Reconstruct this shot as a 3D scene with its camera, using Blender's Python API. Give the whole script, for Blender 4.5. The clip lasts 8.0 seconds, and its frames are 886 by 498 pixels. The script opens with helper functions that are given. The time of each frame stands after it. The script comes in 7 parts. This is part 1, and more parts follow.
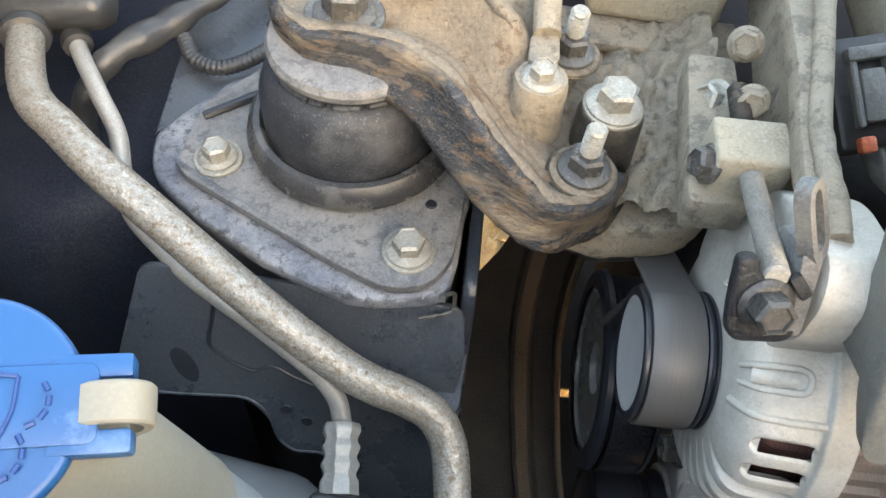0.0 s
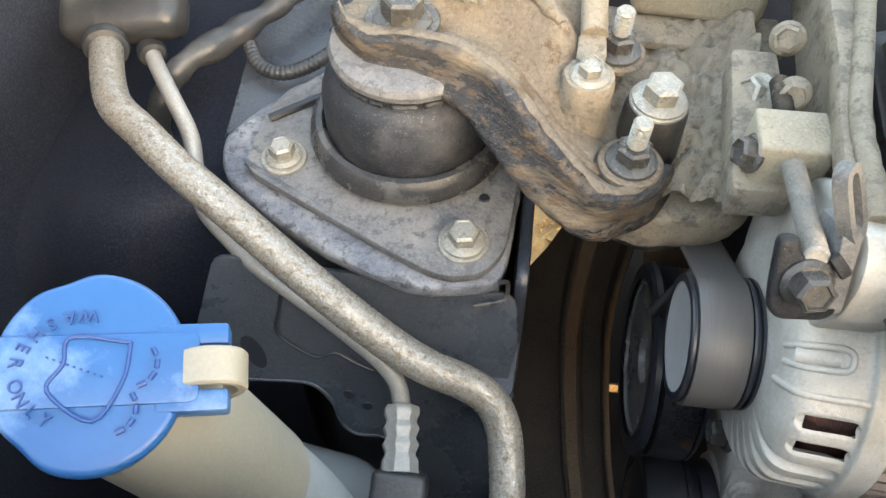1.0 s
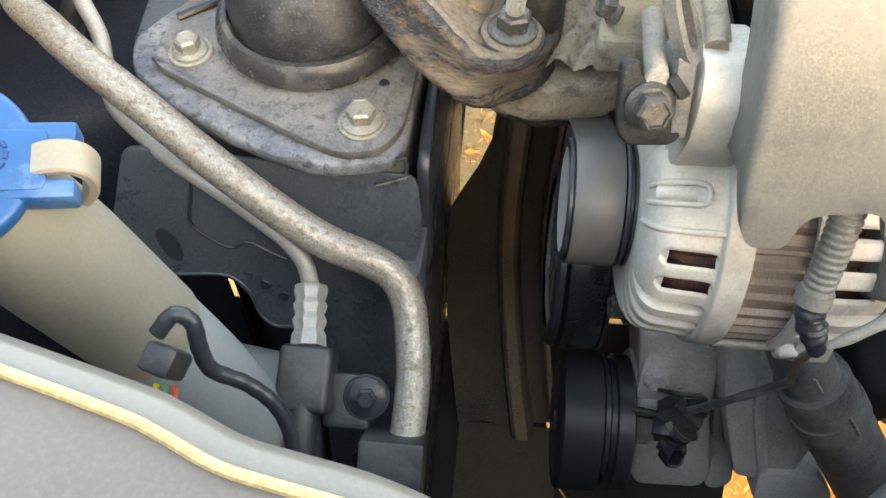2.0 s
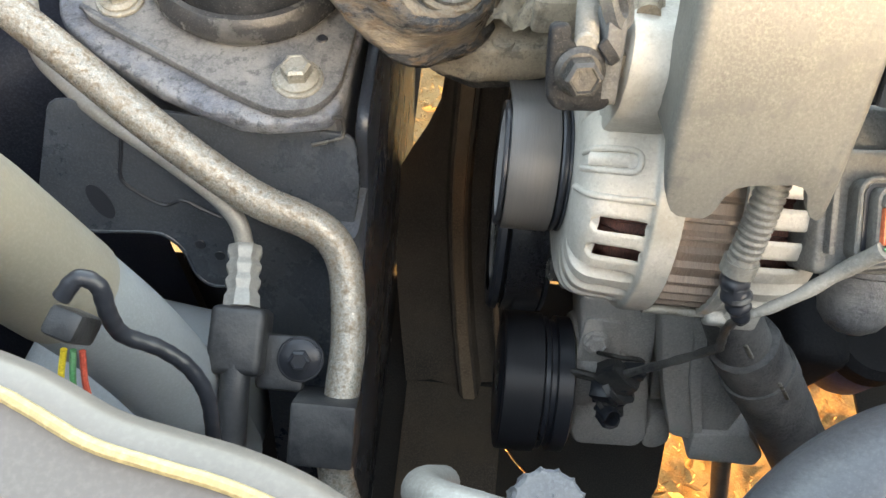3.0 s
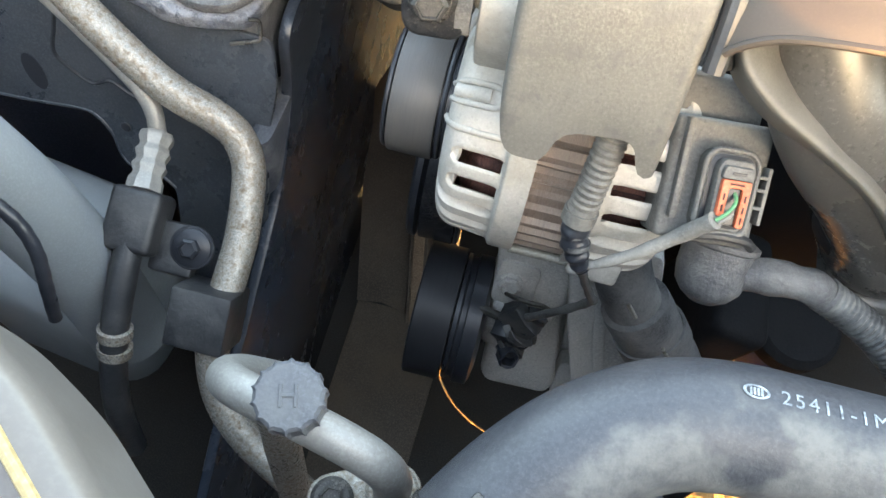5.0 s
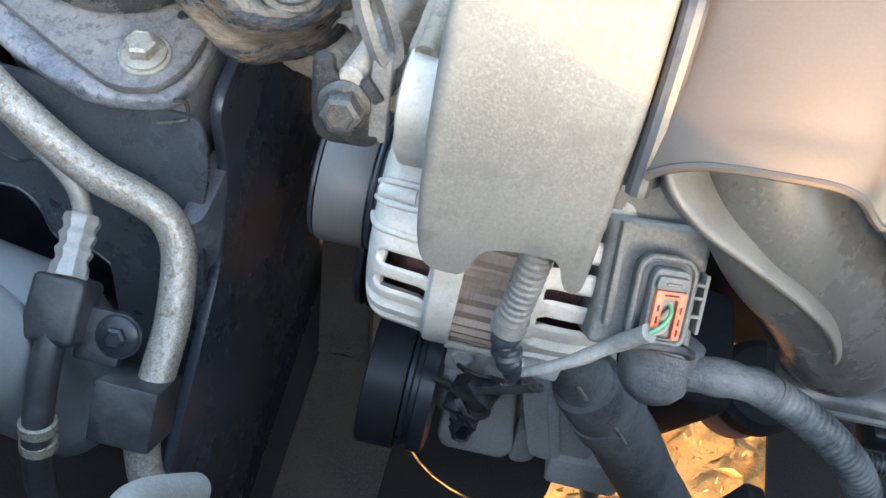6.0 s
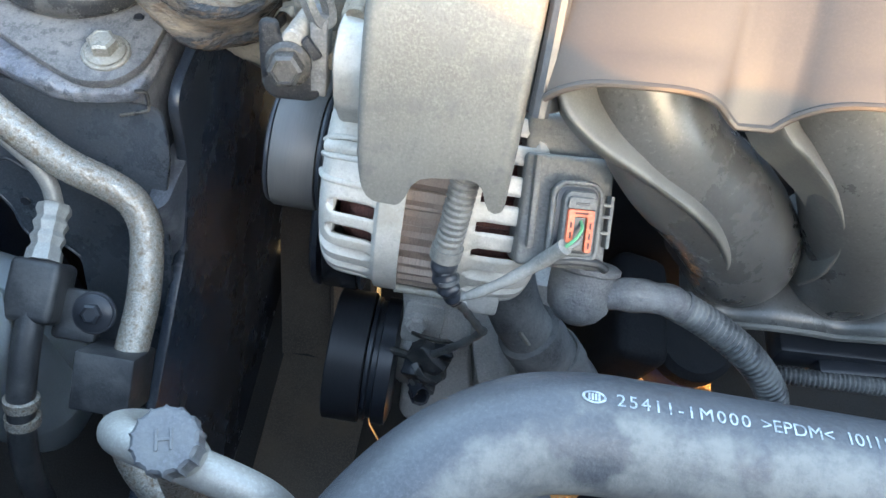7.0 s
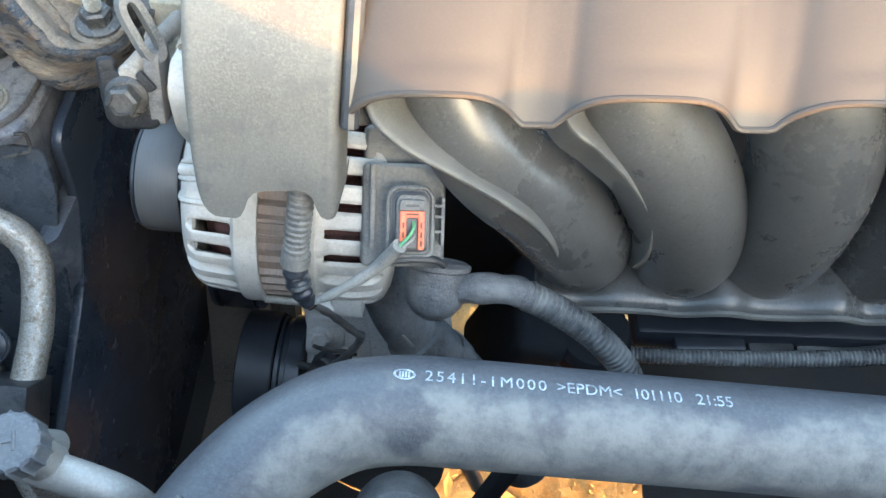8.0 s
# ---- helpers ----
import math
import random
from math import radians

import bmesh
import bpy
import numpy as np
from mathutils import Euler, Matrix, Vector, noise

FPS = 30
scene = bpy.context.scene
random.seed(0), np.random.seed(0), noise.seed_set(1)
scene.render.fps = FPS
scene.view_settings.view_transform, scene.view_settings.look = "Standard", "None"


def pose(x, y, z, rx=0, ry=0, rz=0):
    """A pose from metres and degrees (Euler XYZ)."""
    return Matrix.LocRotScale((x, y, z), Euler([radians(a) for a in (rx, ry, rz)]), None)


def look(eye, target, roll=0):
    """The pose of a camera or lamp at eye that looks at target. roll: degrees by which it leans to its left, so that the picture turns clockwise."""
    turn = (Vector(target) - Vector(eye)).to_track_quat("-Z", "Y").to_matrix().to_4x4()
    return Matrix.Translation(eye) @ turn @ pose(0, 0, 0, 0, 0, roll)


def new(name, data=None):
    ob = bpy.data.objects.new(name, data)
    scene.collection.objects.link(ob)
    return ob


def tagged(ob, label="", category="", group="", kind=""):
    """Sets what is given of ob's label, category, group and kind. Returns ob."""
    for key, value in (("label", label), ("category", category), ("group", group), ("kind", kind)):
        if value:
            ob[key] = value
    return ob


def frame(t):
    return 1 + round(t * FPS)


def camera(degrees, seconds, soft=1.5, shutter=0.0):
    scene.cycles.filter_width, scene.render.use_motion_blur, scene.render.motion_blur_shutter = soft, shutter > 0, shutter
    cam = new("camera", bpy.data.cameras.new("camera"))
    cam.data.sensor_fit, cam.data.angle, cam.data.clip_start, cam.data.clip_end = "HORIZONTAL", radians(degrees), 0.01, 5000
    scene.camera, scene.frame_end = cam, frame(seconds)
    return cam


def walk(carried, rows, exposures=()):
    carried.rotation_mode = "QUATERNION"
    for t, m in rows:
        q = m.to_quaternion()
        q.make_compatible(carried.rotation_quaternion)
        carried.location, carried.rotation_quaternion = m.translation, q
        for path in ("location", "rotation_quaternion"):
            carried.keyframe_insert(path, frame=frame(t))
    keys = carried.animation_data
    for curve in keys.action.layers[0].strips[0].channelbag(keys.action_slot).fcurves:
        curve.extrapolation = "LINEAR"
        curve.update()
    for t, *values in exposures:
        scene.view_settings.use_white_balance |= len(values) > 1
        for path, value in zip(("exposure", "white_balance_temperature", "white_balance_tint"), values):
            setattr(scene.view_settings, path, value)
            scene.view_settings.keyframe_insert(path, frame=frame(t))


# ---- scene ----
cam = camera(58.2, 8.0)
PATH = [
    (0, (0.0216, 0.0736, 1.0929), (0.0148, 0.3643, 0.6861), 5.30),
    (0.5, (0.0146, 0.0560, 1.0985), (-0.0148, 0.3462, 0.6923), 1.99),
    (1, (0.0188, 0.0551, 1.1062), (-0.0169, 0.3448, 0.7003), 0.20),
    (1.5, (0.0466, 0.0299, 1.0931), (0.0153, 0.3148, 0.6833), -0.50),
    (1.7, (0.0653, 0.0105, 1.0881), (0.0346, 0.2941, 0.6775), -0.70),
    (2.8, (0.0726, 0.0008, 1.0851), (0.0739, 0.2723, 0.6652), 4.70),
    (3, (0.0832, 0.0109, 1.0847), (0.0830, 0.2731, 0.6589), 5.13),
    (3.5, (0.1210, 0.0061, 1.0905), (0.1166, 0.2556, 0.6572), 6.59),
    (4, (0.1691, -0.0051, 1.0892), (0.1567, 0.2327, 0.6496), 7.35),
    (4.2, (0.1638, -0.0059, 1.0888), (0.1491, 0.2263, 0.6463), 7.87),
    (5.3, (0.1687, 0.0326, 1.0987), (0.1489, 0.2590, 0.6534), 9.91),
    (5.5, (0.1756, 0.0539, 1.1004), (0.1560, 0.2810, 0.6554), 9.81),
    (6, (0.1807, 0.0571, 1.0987), (0.1671, 0.2914, 0.6572), 10.58),
    (6.5, (0.1896, 0.0277, 1.1076), (0.1816, 0.2715, 0.6711), 10.53),
    (7, (0.1984, -0.0001, 1.1188), (0.2048, 0.2579, 0.6905), 10.73),
    (7.5, (0.2319, -0.0179, 1.1327), (0.2474, 0.2467, 0.7088), 10.20),
    (8, (0.2614, -0.0211, 1.1451), (0.2807, 0.2529, 0.7274), 8.72),
]
walk(cam, [(t, look(eye, target, roll)) for t, eye, target, roll in PATH], exposures=[(0.0, 3.89, 9300, 9), (1.5, 3.97, 10200, 9), (3.0, 4.08, 10600, 9), (4.2, 4.22, 10600, 9), (5.5, 4.10, 8000, 6), (6.5, 4.05, 7300, 4), (7.2, 4.05, 7200, 3), (8.0, 3.93, 7200, 2)])

# ---- world and light ----
SUN_ELEV, SUN_AZ = 18.0, 26.0      # azimuth from straight ahead of the car's nose towards +x
world = bpy.data.worlds.new("world")
scene.world = world
world.use_nodes = True
wn = world.node_tree
sky = wn.nodes.new("ShaderNodeTexSky")
sky.sky_type = "NISHITA"
sky.sun_disc = False
sky.sun_elevation = radians(SUN_ELEV)
sky.sun_rotation = radians(180 - SUN_AZ)
sky.dust_density = 2.0
bg = wn.nodes["Background"]
bg.inputs[1].default_value = 0.15
wn.links.new(sky.outputs[0], bg.inputs[0])
sun_dir = Vector((math.sin(radians(SUN_AZ)) * math.cos(radians(SUN_ELEV)), -math.cos(radians(SUN_AZ)) * math.cos(radians(SUN_ELEV)), math.sin(radians(SUN_ELEV))))
sun_data = bpy.data.lights.new("sun", "SUN")
sun_data.energy, sun_data.angle, sun_data.color = 0.70, radians(0.6), (1.0, 0.47, 0.14)
sun = new("sun", sun_data)
sun.matrix_world = look(sun_dir * 10, (0, 0, 0))


# ---- materials ----
def mat(name, base, second=None, rough=0.6, metal=0.0, dust=None, dust_amount=0.0, scale=60.0, fine=700.0, bump=0.15, rough_var=0.15, spec=0.5, trans=0.0, sss=0.0, bump_scale=None, coat=0.0, stretch=(1, 1, 1), speck=0.0, speck_scale=1500.0, speck_col=(0.45, 0.42, 0.37), pit=0.0, blotch=None, grain=1.0, dust_edge=0.26):
    m = bpy.data.materials.new(name)
    m.use_nodes = True
    nt = m.node_tree
    b = nt.nodes["Principled BSDF"]
    tc = nt.nodes.new("ShaderNodeTexCoord")
    mp = nt.nodes.new("ShaderNodeMapping")
    mp.inputs["Scale"].default_value = stretch
    nt.links.new(tc.outputs["Object"], mp.inputs[0])

    def tex(s, detail=6.0, r=0.6):
        n = nt.nodes.new("ShaderNodeTexNoise")
        n.inputs["Scale"].default_value, n.inputs["Detail"].default_value, n.inputs["Roughness"].default_value = s, detail, r
        nt.links.new(mp.outputs[0], n.inputs["Vector"])
        return n.outputs[0]

    def ramp(src, lo, hi):
        n = nt.nodes.new("ShaderNodeMapRange")
        n.inputs[1].default_value, n.inputs[2].default_value = lo, hi
        nt.links.new(src, n.inputs[0])
        return n.outputs[0]

    def mix(fac, a, c):
        n = nt.nodes.new("ShaderNodeMix")
        n.data_type = "RGBA"
        nt.links.new(fac, n.inputs[0])
        for socket, v in ((n.inputs[6], a), (n.inputs[7], c)):
            if isinstance(v, tuple):
                socket.default_value = (*v, 1)
            else:
                nt.links.new(v, socket)
        return n.outputs[2]

    second = second or tuple(c * 0.6 for c in base)
    big, small = tex(scale), tex(fine, 3.0)
    col = mix(ramp(big, 0.38, 0.66), base, second)
    if grain:
        col = mix(ramp(small, 0.45, 0.8), col, tuple(min(1, c * (1 + 0.5 * grain) + 0.02 * grain) for c in base))
    rsrc = big
    if dust:
        d = tex(scale * 0.45, 8.0, 0.7)
        k = 0.62 - 0.3 * dust_amount
        dfac = ramp(d, k - dust_edge * 0.4, k + dust_edge * 0.6)
        col = mix(dfac, col, dust)
        rsrc = dfac
    if blotch:
        col = mix(ramp(tex(scale * 2.2, 9.0, 0.72), 0.52, 0.60), col, blotch)
    if pit:
        n = nt.nodes.new("ShaderNodeMath")
        n.operation = "MULTIPLY"
        nt.links.new(ramp(tex(420.0, 5.0, 0.7), 0.55, 0.66), n.inputs[0])
        n.inputs[1].default_value = pit * 0.75
        col = mix(n.outputs[0], col, tuple(c * 0.3 for c in base))
    if speck:
        n = nt.nodes.new("ShaderNodeMath")
        n.operation = "MULTIPLY"
        nt.links.new(ramp(tex(speck_scale, 2.0, 0.5), 0.60, 0.70), n.inputs[0])
        n.inputs[1].default_value = speck * 0.45
        col = mix(n.outputs[0], col, speck_col)
    nt.links.new(col, b.inputs["Base Color"])
    rr = nt.nodes.new("ShaderNodeMapRange")
    rr.inputs[3].default_value, rr.inputs[4].default_value = max(0.03, rough - rough_var), min(1, rough + rough_var)
    nt.links.new(rsrc, rr.inputs[0])
    nt.links.new(rr.outputs[0], b.inputs["Roughness"])
    b.inputs["Metallic"].default_value = metal
    b.inputs["Specular IOR Level"].default_value = spec
    b.inputs["Transmission Weight"].default_value = trans
    b.inputs["Coat Weight"].default_value = coat
    if sss:
        b.inputs["Subsurface Weight"].default_value = sss
        b.inputs["Subsurface Radius"].default_value = (0.02, 0.015, 0.01)
        b.inputs["Subsurface Scale"].default_value = 0.3
    if bump:
        bn = nt.nodes.new("ShaderNodeBump")
        bn.inputs["Strength"].default_value, bn.inputs["Distance"].default_value = bump, 0.002
        h = tex(bump_scale or fine * 0.5, 8.0, 0.65)
        nt.links.new(h, bn.inputs["Height"])
        nt.links.new(bn.outputs[0], b.inputs["Normal"])
    return m


def hose_rubber():
    """Black rubber: pale dust settled along the front of the hose, wiped off in large patches."""
    m = mat("dusty_rubber_hose", (0.064, 0.068, 0.077), (0.048, 0.051, 0.059), 0.42, scale=40, fine=600, bump=0.25, speck=0.12, pit=0.3, grain=0.4)
    nt = m.node_tree
    b = nt.nodes["Principled BSDF"]
    old = b.inputs["Base Color"].links[0].from_socket
    tc = nt.nodes.new("ShaderNodeTexCoord")
    sep = nt.nodes.new("ShaderNodeSeparateXYZ")
    nt.links.new(tc.outputs["Object"], sep.inputs[0])

    def calc(op, p, q, r=None):
        n = nt.nodes.new("ShaderNodeMath")
        n.operation = op
        for k, v in enumerate((p, q, r)):
            if v is None:
                continue
            if isinstance(v, (int, float)):
                n.inputs[k].default_value = v
            else:
                nt.links.new(v, n.inputs[k])
        return n.outputs[0]

    def tex(scale, detail, rough):
        n = nt.nodes.new("ShaderNodeTexNoise")
        n.inputs["Scale"].default_value, n.inputs["Detail"].default_value, n.inputs["Roughness"].default_value = scale, detail, rough
        nt.links.new(tc.outputs["Object"], n.inputs["Vector"])
        return n.outputs[0]

    def ramp(src, lo, hi):
        n = nt.nodes.new("ShaderNodeMapRange")
        n.interpolation_type = "SMOOTHSTEP"
        n.inputs[1].default_value, n.inputs[2].default_value = lo, hi
        nt.links.new(src, n.inputs[0])
        return n.outputs[0]
    bend = calc("MAXIMUM", calc("SUBTRACT", 0.262, sep.outputs[0]), 0.0)
    middle = calc("SUBTRACT", 0.1000, calc("MULTIPLY", calc("MULTIPLY", bend, bend), 13.0))
    across = calc("SUBTRACT", middle, sep.outputs[1])
    edge = calc("MULTIPLY_ADD", tex(34.0, 6.0, 0.65), 0.034, across)
    settled = ramp(edge, 0.0085, 0.0205)
    wiped = ramp(tex(21.0, 4.0, 0.5), 0.52, 0.60)
    cloud = ramp(tex(95.0, 8.0, 0.7), 0.30, 0.66)
    fac = calc("MULTIPLY", calc("MULTIPLY", settled, calc("SUBTRACT", 1.0, calc("MULTIPLY", wiped, 0.85))), calc("MULTIPLY_ADD", cloud, 0.70, 0.30))
    mixer = nt.nodes.new("ShaderNodeMix")
    mixer.data_type = "RGBA"
    nt.links.new(fac, mixer.inputs[0])
    nt.links.new(old, mixer.inputs[6])
    mixer.inputs[7].default_value = (0.188, 0.186, 0.172, 1)
    nt.links.new(mixer.outputs[2], b.inputs["Base Color"])
    rr = nt.nodes.new("ShaderNodeMapRange")
    rr.inputs[3].default_value, rr.inputs[4].default_value = 0.36, 0.72
    nt.links.new(fac, rr.inputs[0])
    nt.links.new(rr.outputs[0], b.inputs["Roughness"])
    return m


M_RAIL = mat("black_painted_steel_dusty", (0.0700, 0.0784, 0.0952), (0.0364, 0.0406, 0.0504), 0.5, dust=(0.2800, 0.2800, 0.2800), dust_amount=0.12, scale=40, bump=0.25, speck=0.25)
M_PLATE = mat("dusty_mount_plate", (0.1250, 0.1255, 0.1300), (0.0600, 0.0620, 0.0680), 0.55, dust=(0.2200, 0.2150, 0.2060), dust_amount=0.38, scale=60, bump=0.5, speck=0.5, pit=0.5, blotch=(0.088, 0.089, 0.093))
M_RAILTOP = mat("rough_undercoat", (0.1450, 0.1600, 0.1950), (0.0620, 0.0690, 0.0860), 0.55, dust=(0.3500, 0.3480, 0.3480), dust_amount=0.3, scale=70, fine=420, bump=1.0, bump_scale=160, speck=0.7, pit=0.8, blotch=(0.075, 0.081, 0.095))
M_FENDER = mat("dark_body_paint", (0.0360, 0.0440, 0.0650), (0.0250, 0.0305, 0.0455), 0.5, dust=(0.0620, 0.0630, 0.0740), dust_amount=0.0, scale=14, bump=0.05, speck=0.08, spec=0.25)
# M_FENDER times 0.6: the wall's shade is put into its colour.
M_WALL = mat("shaded_fender_wall", (0.0215, 0.0260, 0.0375), (0.0150, 0.0185, 0.0270), 0.55, spec=0.25, scale=14, bump=0.05, speck=0.08)
M_APRON = mat("dark_blue_apron_paint", (0.04141, 0.05105, 0.06426), (0.02392, 0.03035, 0.03891), 0.40, dust=(0.0714, 0.07711, 0.08425), dust_amount=0.04, dust_edge=0.45, scale=26, bump=0.2, speck=0.25)
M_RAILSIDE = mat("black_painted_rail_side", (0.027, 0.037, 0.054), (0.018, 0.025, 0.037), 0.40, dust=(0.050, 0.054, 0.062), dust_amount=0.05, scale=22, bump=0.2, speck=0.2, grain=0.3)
M_RUBBER = mat("black_rubber", (0.0230, 0.0265, 0.0330), (0.0330, 0.0370, 0.0440), 0.55, spec=0.28, dust=(0.115, 0.117, 0.122), dust_amount=0.12, scale=44, bump=0.3, bump_scale=260, speck=0.45, speck_scale=900.0, speck_col=(0.35, 0.35, 0.35), pit=0.2, grain=0.3)
M_RUBRING = mat("dusty_black_rubber", (0.0320, 0.0330, 0.0365), (0.0480, 0.0480, 0.0490), 0.40, dust=(0.1750, 0.1700, 0.1600), dust_amount=0.02, scale=60, bump=0.3, speck=0.3, pit=0.4, grain=0.4)
M_CAST = mat("rusty_dusty_casting", (0.145, 0.115, 0.085), (0.070, 0.056, 0.044), 0.75, dust=(0.22, 0.182, 0.138), dust_amount=0.40, scale=34, fine=500, bump=1.0, bump_scale=240, speck=0.6, speck_col=(0.36, 0.32, 0.26), pit=0.7, blotch=(0.115, 0.078, 0.050))
M_RUST = mat("rusty_black_flange", (0.022, 0.020, 0.020), (0.012, 0.012, 0.013), 0.42, dust=(0.20, 0.15, 0.10), dust_amount=0.20, dust_edge=0.14, scale=60, fine=500, bump=1.0, bump_scale=240, speck=0.35, pit=0.4, blotch=(0.085, 0.052, 0.028), grain=0.4, stretch=(0.6, 0.6, 2.2))
M_CASTDARK = mat("black_painted_casting", (0.022, 0.021, 0.020), (0.040, 0.035, 0.030), 0.5, dust=(0.20, 0.17, 0.125), dust_amount=-0.1, scale=80, bump=0.7, bump_scale=260, speck=0.4, pit=0.4, grain=0.4)
M_DIRTALU = mat("grimy_aluminium", (0.245, 0.208, 0.163), (0.112, 0.095, 0.076), 0.75, 0.05, dust=(0.2850, 0.2380, 0.1780), dust_amount=0.42, scale=42, fine=420, bump=1.0, bump_scale=190, speck=0.4, pit=0.8, blotch=(0.150, 0.127, 0.102))
M_TAN = mat("dust_coated_cover", (0.275, 0.241, 0.184), (0.205, 0.178, 0.134), 0.8, dust=(0.33, 0.290, 0.222), dust_amount=0.5, scale=30, bump=0.6, bump_scale=220, speck=0.4, pit=0.5)
M_STEELBOLT = mat("worn_dark_bolt_head", (0.060, 0.059, 0.058), (0.034, 0.034, 0.035), 0.32, 0.3, dust=(0.12, 0.112, 0.10), dust_amount=0.05, scale=120, bump=0.4, speck=0.2, pit=0.3, grain=0.3)
M_STRAP = mat("dusty_dark_steel_plate", (0.098, 0.101, 0.105), (0.066, 0.069, 0.074), 0.6, spec=0.25, dust=(0.17, 0.168, 0.160), dust_amount=0.3, scale=70, bump=0.3, speck=0.3, pit=0.3)
M_STEELFOOT = mat("worn_black_steel", (0.0165, 0.0180, 0.0215), (0.0100, 0.0112, 0.0135), 0.55, 0.0, spec=0.22, dust=(0.0420, 0.0415, 0.0410), dust_amount=-0.12, scale=90, bump=0.6, bump_scale=260, speck=0.25, pit=0.3, grain=0.2)
M_BOLT = mat("zinc_bolt", (0.29, 0.28, 0.25), (0.19, 0.178, 0.152), 0.42, 0.3, dust=(0.28, 0.258, 0.218), dust_amount=0.35, scale=130, bump=0.4, speck=0.2, pit=0.4)
M_BOLTDARK = mat("dark_steel_bolt", (0.085, 0.082, 0.078), (0.045, 0.044, 0.044), 0.36, 0.3, dust=(0.17, 0.152, 0.128), dust_amount=0.1, scale=150, bump=0.4, speck=0.3, pit=0.4, grain=0.4)
M_PIPE = mat("weathered_aluminium_pipe", (0.36, 0.338, 0.300), (0.290, 0.264, 0.226), 0.42, 0.35, dust=(0.165, 0.112, 0.070), dust_amount=0.30, dust_edge=0.22, scale=720, fine=900, bump=0.35, bump_scale=300, speck=0.08, speck_col=(0.55, 0.53, 0.49), pit=0.7)
M_ALUCLEAN = mat("clean_aluminium", (0.3444, 0.3321, 0.3075), (0.287, 0.2747, 0.2501), 0.45, 0.3, scale=50, bump=0.12, pit=0.2, grain=0.4)
M_ALT = mat("cast_aluminium_housing", (0.52, 0.503, 0.472), (0.43, 0.413, 0.383), 0.6, 0.08, dust=(0.33, 0.302, 0.252), dust_amount=0.36, dust_edge=0.4, scale=50, bump=0.45, bump_scale=170, pit=0.3, grain=0.3)
M_LAM = mat("brown_laminated_steel", (0.215, 0.155, 0.125), (0.180, 0.130, 0.105), 0.55, 0.2, dust=(0.26, 0.215, 0.175), dust_amount=0.05, dust_edge=0.5, scale=90, bump=0.4, bump_scale=90, stretch=(9, 1, 1))
M_COPPER = mat("copper_winding", (0.10, 0.035, 0.028), (0.03, 0.018, 0.018), 0.4, 0.5, scale=300, bump=0.4, stretch=(8, 1, 1))
M_BELT = mat("drive_belt_back", (0.075, 0.073, 0.072), (0.06, 0.058, 0.058), 0.48, scale=50, fine=1500, bump=0.05, rough_var=0.06, stretch=(30, 1, 1))
M_GLOSSBELT = mat("glossy_black_belt", (0.012, 0.012, 0.014), (0.016, 0.016, 0.018), 0.22, scale=50, bump=0.02, rough_var=0.05)
M_PULLEYFACE = mat("pulley_face", (0.41, 0.41, 0.41), (0.3608, 0.3608, 0.3649), 0.5, 0.1, scale=40, bump=0.03, grain=0.08)
M_PULLEY = mat("black_pulley", (0.0170, 0.0195, 0.0255), (0.0260, 0.0290, 0.0365), 0.33, spec=0.45, scale=40, bump=0.04, speck=0.06, grain=0.2)
M_PULLEYDISC = mat("worn_grey_pulley_disc", (0.30, 0.295, 0.285), (0.19, 0.186, 0.18), 0.36, 0.4, dust=(0.16, 0.14, 0.12), dust_amount=0.1, scale=40, bump=0.06, grain=0.2)
M_DARKBELT = mat("dark_drive_belt", (0.017, 0.018, 0.022), (0.012, 0.013, 0.016), 0.40, spec=0.3, scale=50, fine=1500, bump=0.05, rough_var=0.06, stretch=(30, 1, 1))
M_PLASTIC = mat("dusty_grey_plastic", (0.100, 0.096, 0.087), (0.080, 0.077, 0.071), 0.6, dust=(0.146, 0.140, 0.124), dust_amount=0.42, dust_edge=0.5, scale=24, fine=900, bump=0.22, bump_scale=420, pit=0.25, blotch=(0.098, 0.096, 0.090))
M_PLASTICLOBE = mat("brown_grey_plastic_cover", (0.058, 0.046, 0.039), (0.046, 0.038, 0.033), 0.50, spec=0.35, dust=(0.076, 0.064, 0.054), dust_amount=0.2, dust_edge=0.7, scale=14, fine=900, bump=0.06, speck=0.03, grain=0.15)
M_RUNNER = mat("black_plastic_runner", (0.036, 0.037, 0.039), (0.022, 0.023, 0.025), 0.36, dust=(0.112, 0.109, 0.101), dust_amount=0.20, dust_edge=0.9, spec=0.5, scale=24, fine=800, bump=0.06, rough_var=0.22, speck=0.42, speck_scale=650.0, speck_col=(0.20, 0.198, 0.19), grain=0.3, pit=0.55)
M_SEAM = mat("dusty_moulded_ridge", (0.080, 0.078, 0.072), (0.046, 0.045, 0.042), 0.55, spec=0.35, dust=(0.16, 0.154, 0.138), dust_amount=0.25, dust_edge=0.5, scale=30, fine=800, bump=0.08, speck=0.1, grain=0.3)
M_BLACKPL = mat("black_plastic", (0.0240, 0.0255, 0.0285), (0.0340, 0.0345, 0.0365), 0.48, dust=(0.0850, 0.0835, 0.0800), dust_amount=0.15, scale=70, bump=0.2, grain=0.4)
M_GREYPL = mat("dusty_connector_plastic", (0.115, 0.114, 0.111), (0.075, 0.075, 0.074), 0.6, dust=(0.190, 0.184, 0.168), dust_amount=0.4, scale=80, bump=0.35, speck=0.3, pit=0.4)
M_HOSE = hose_rubber()
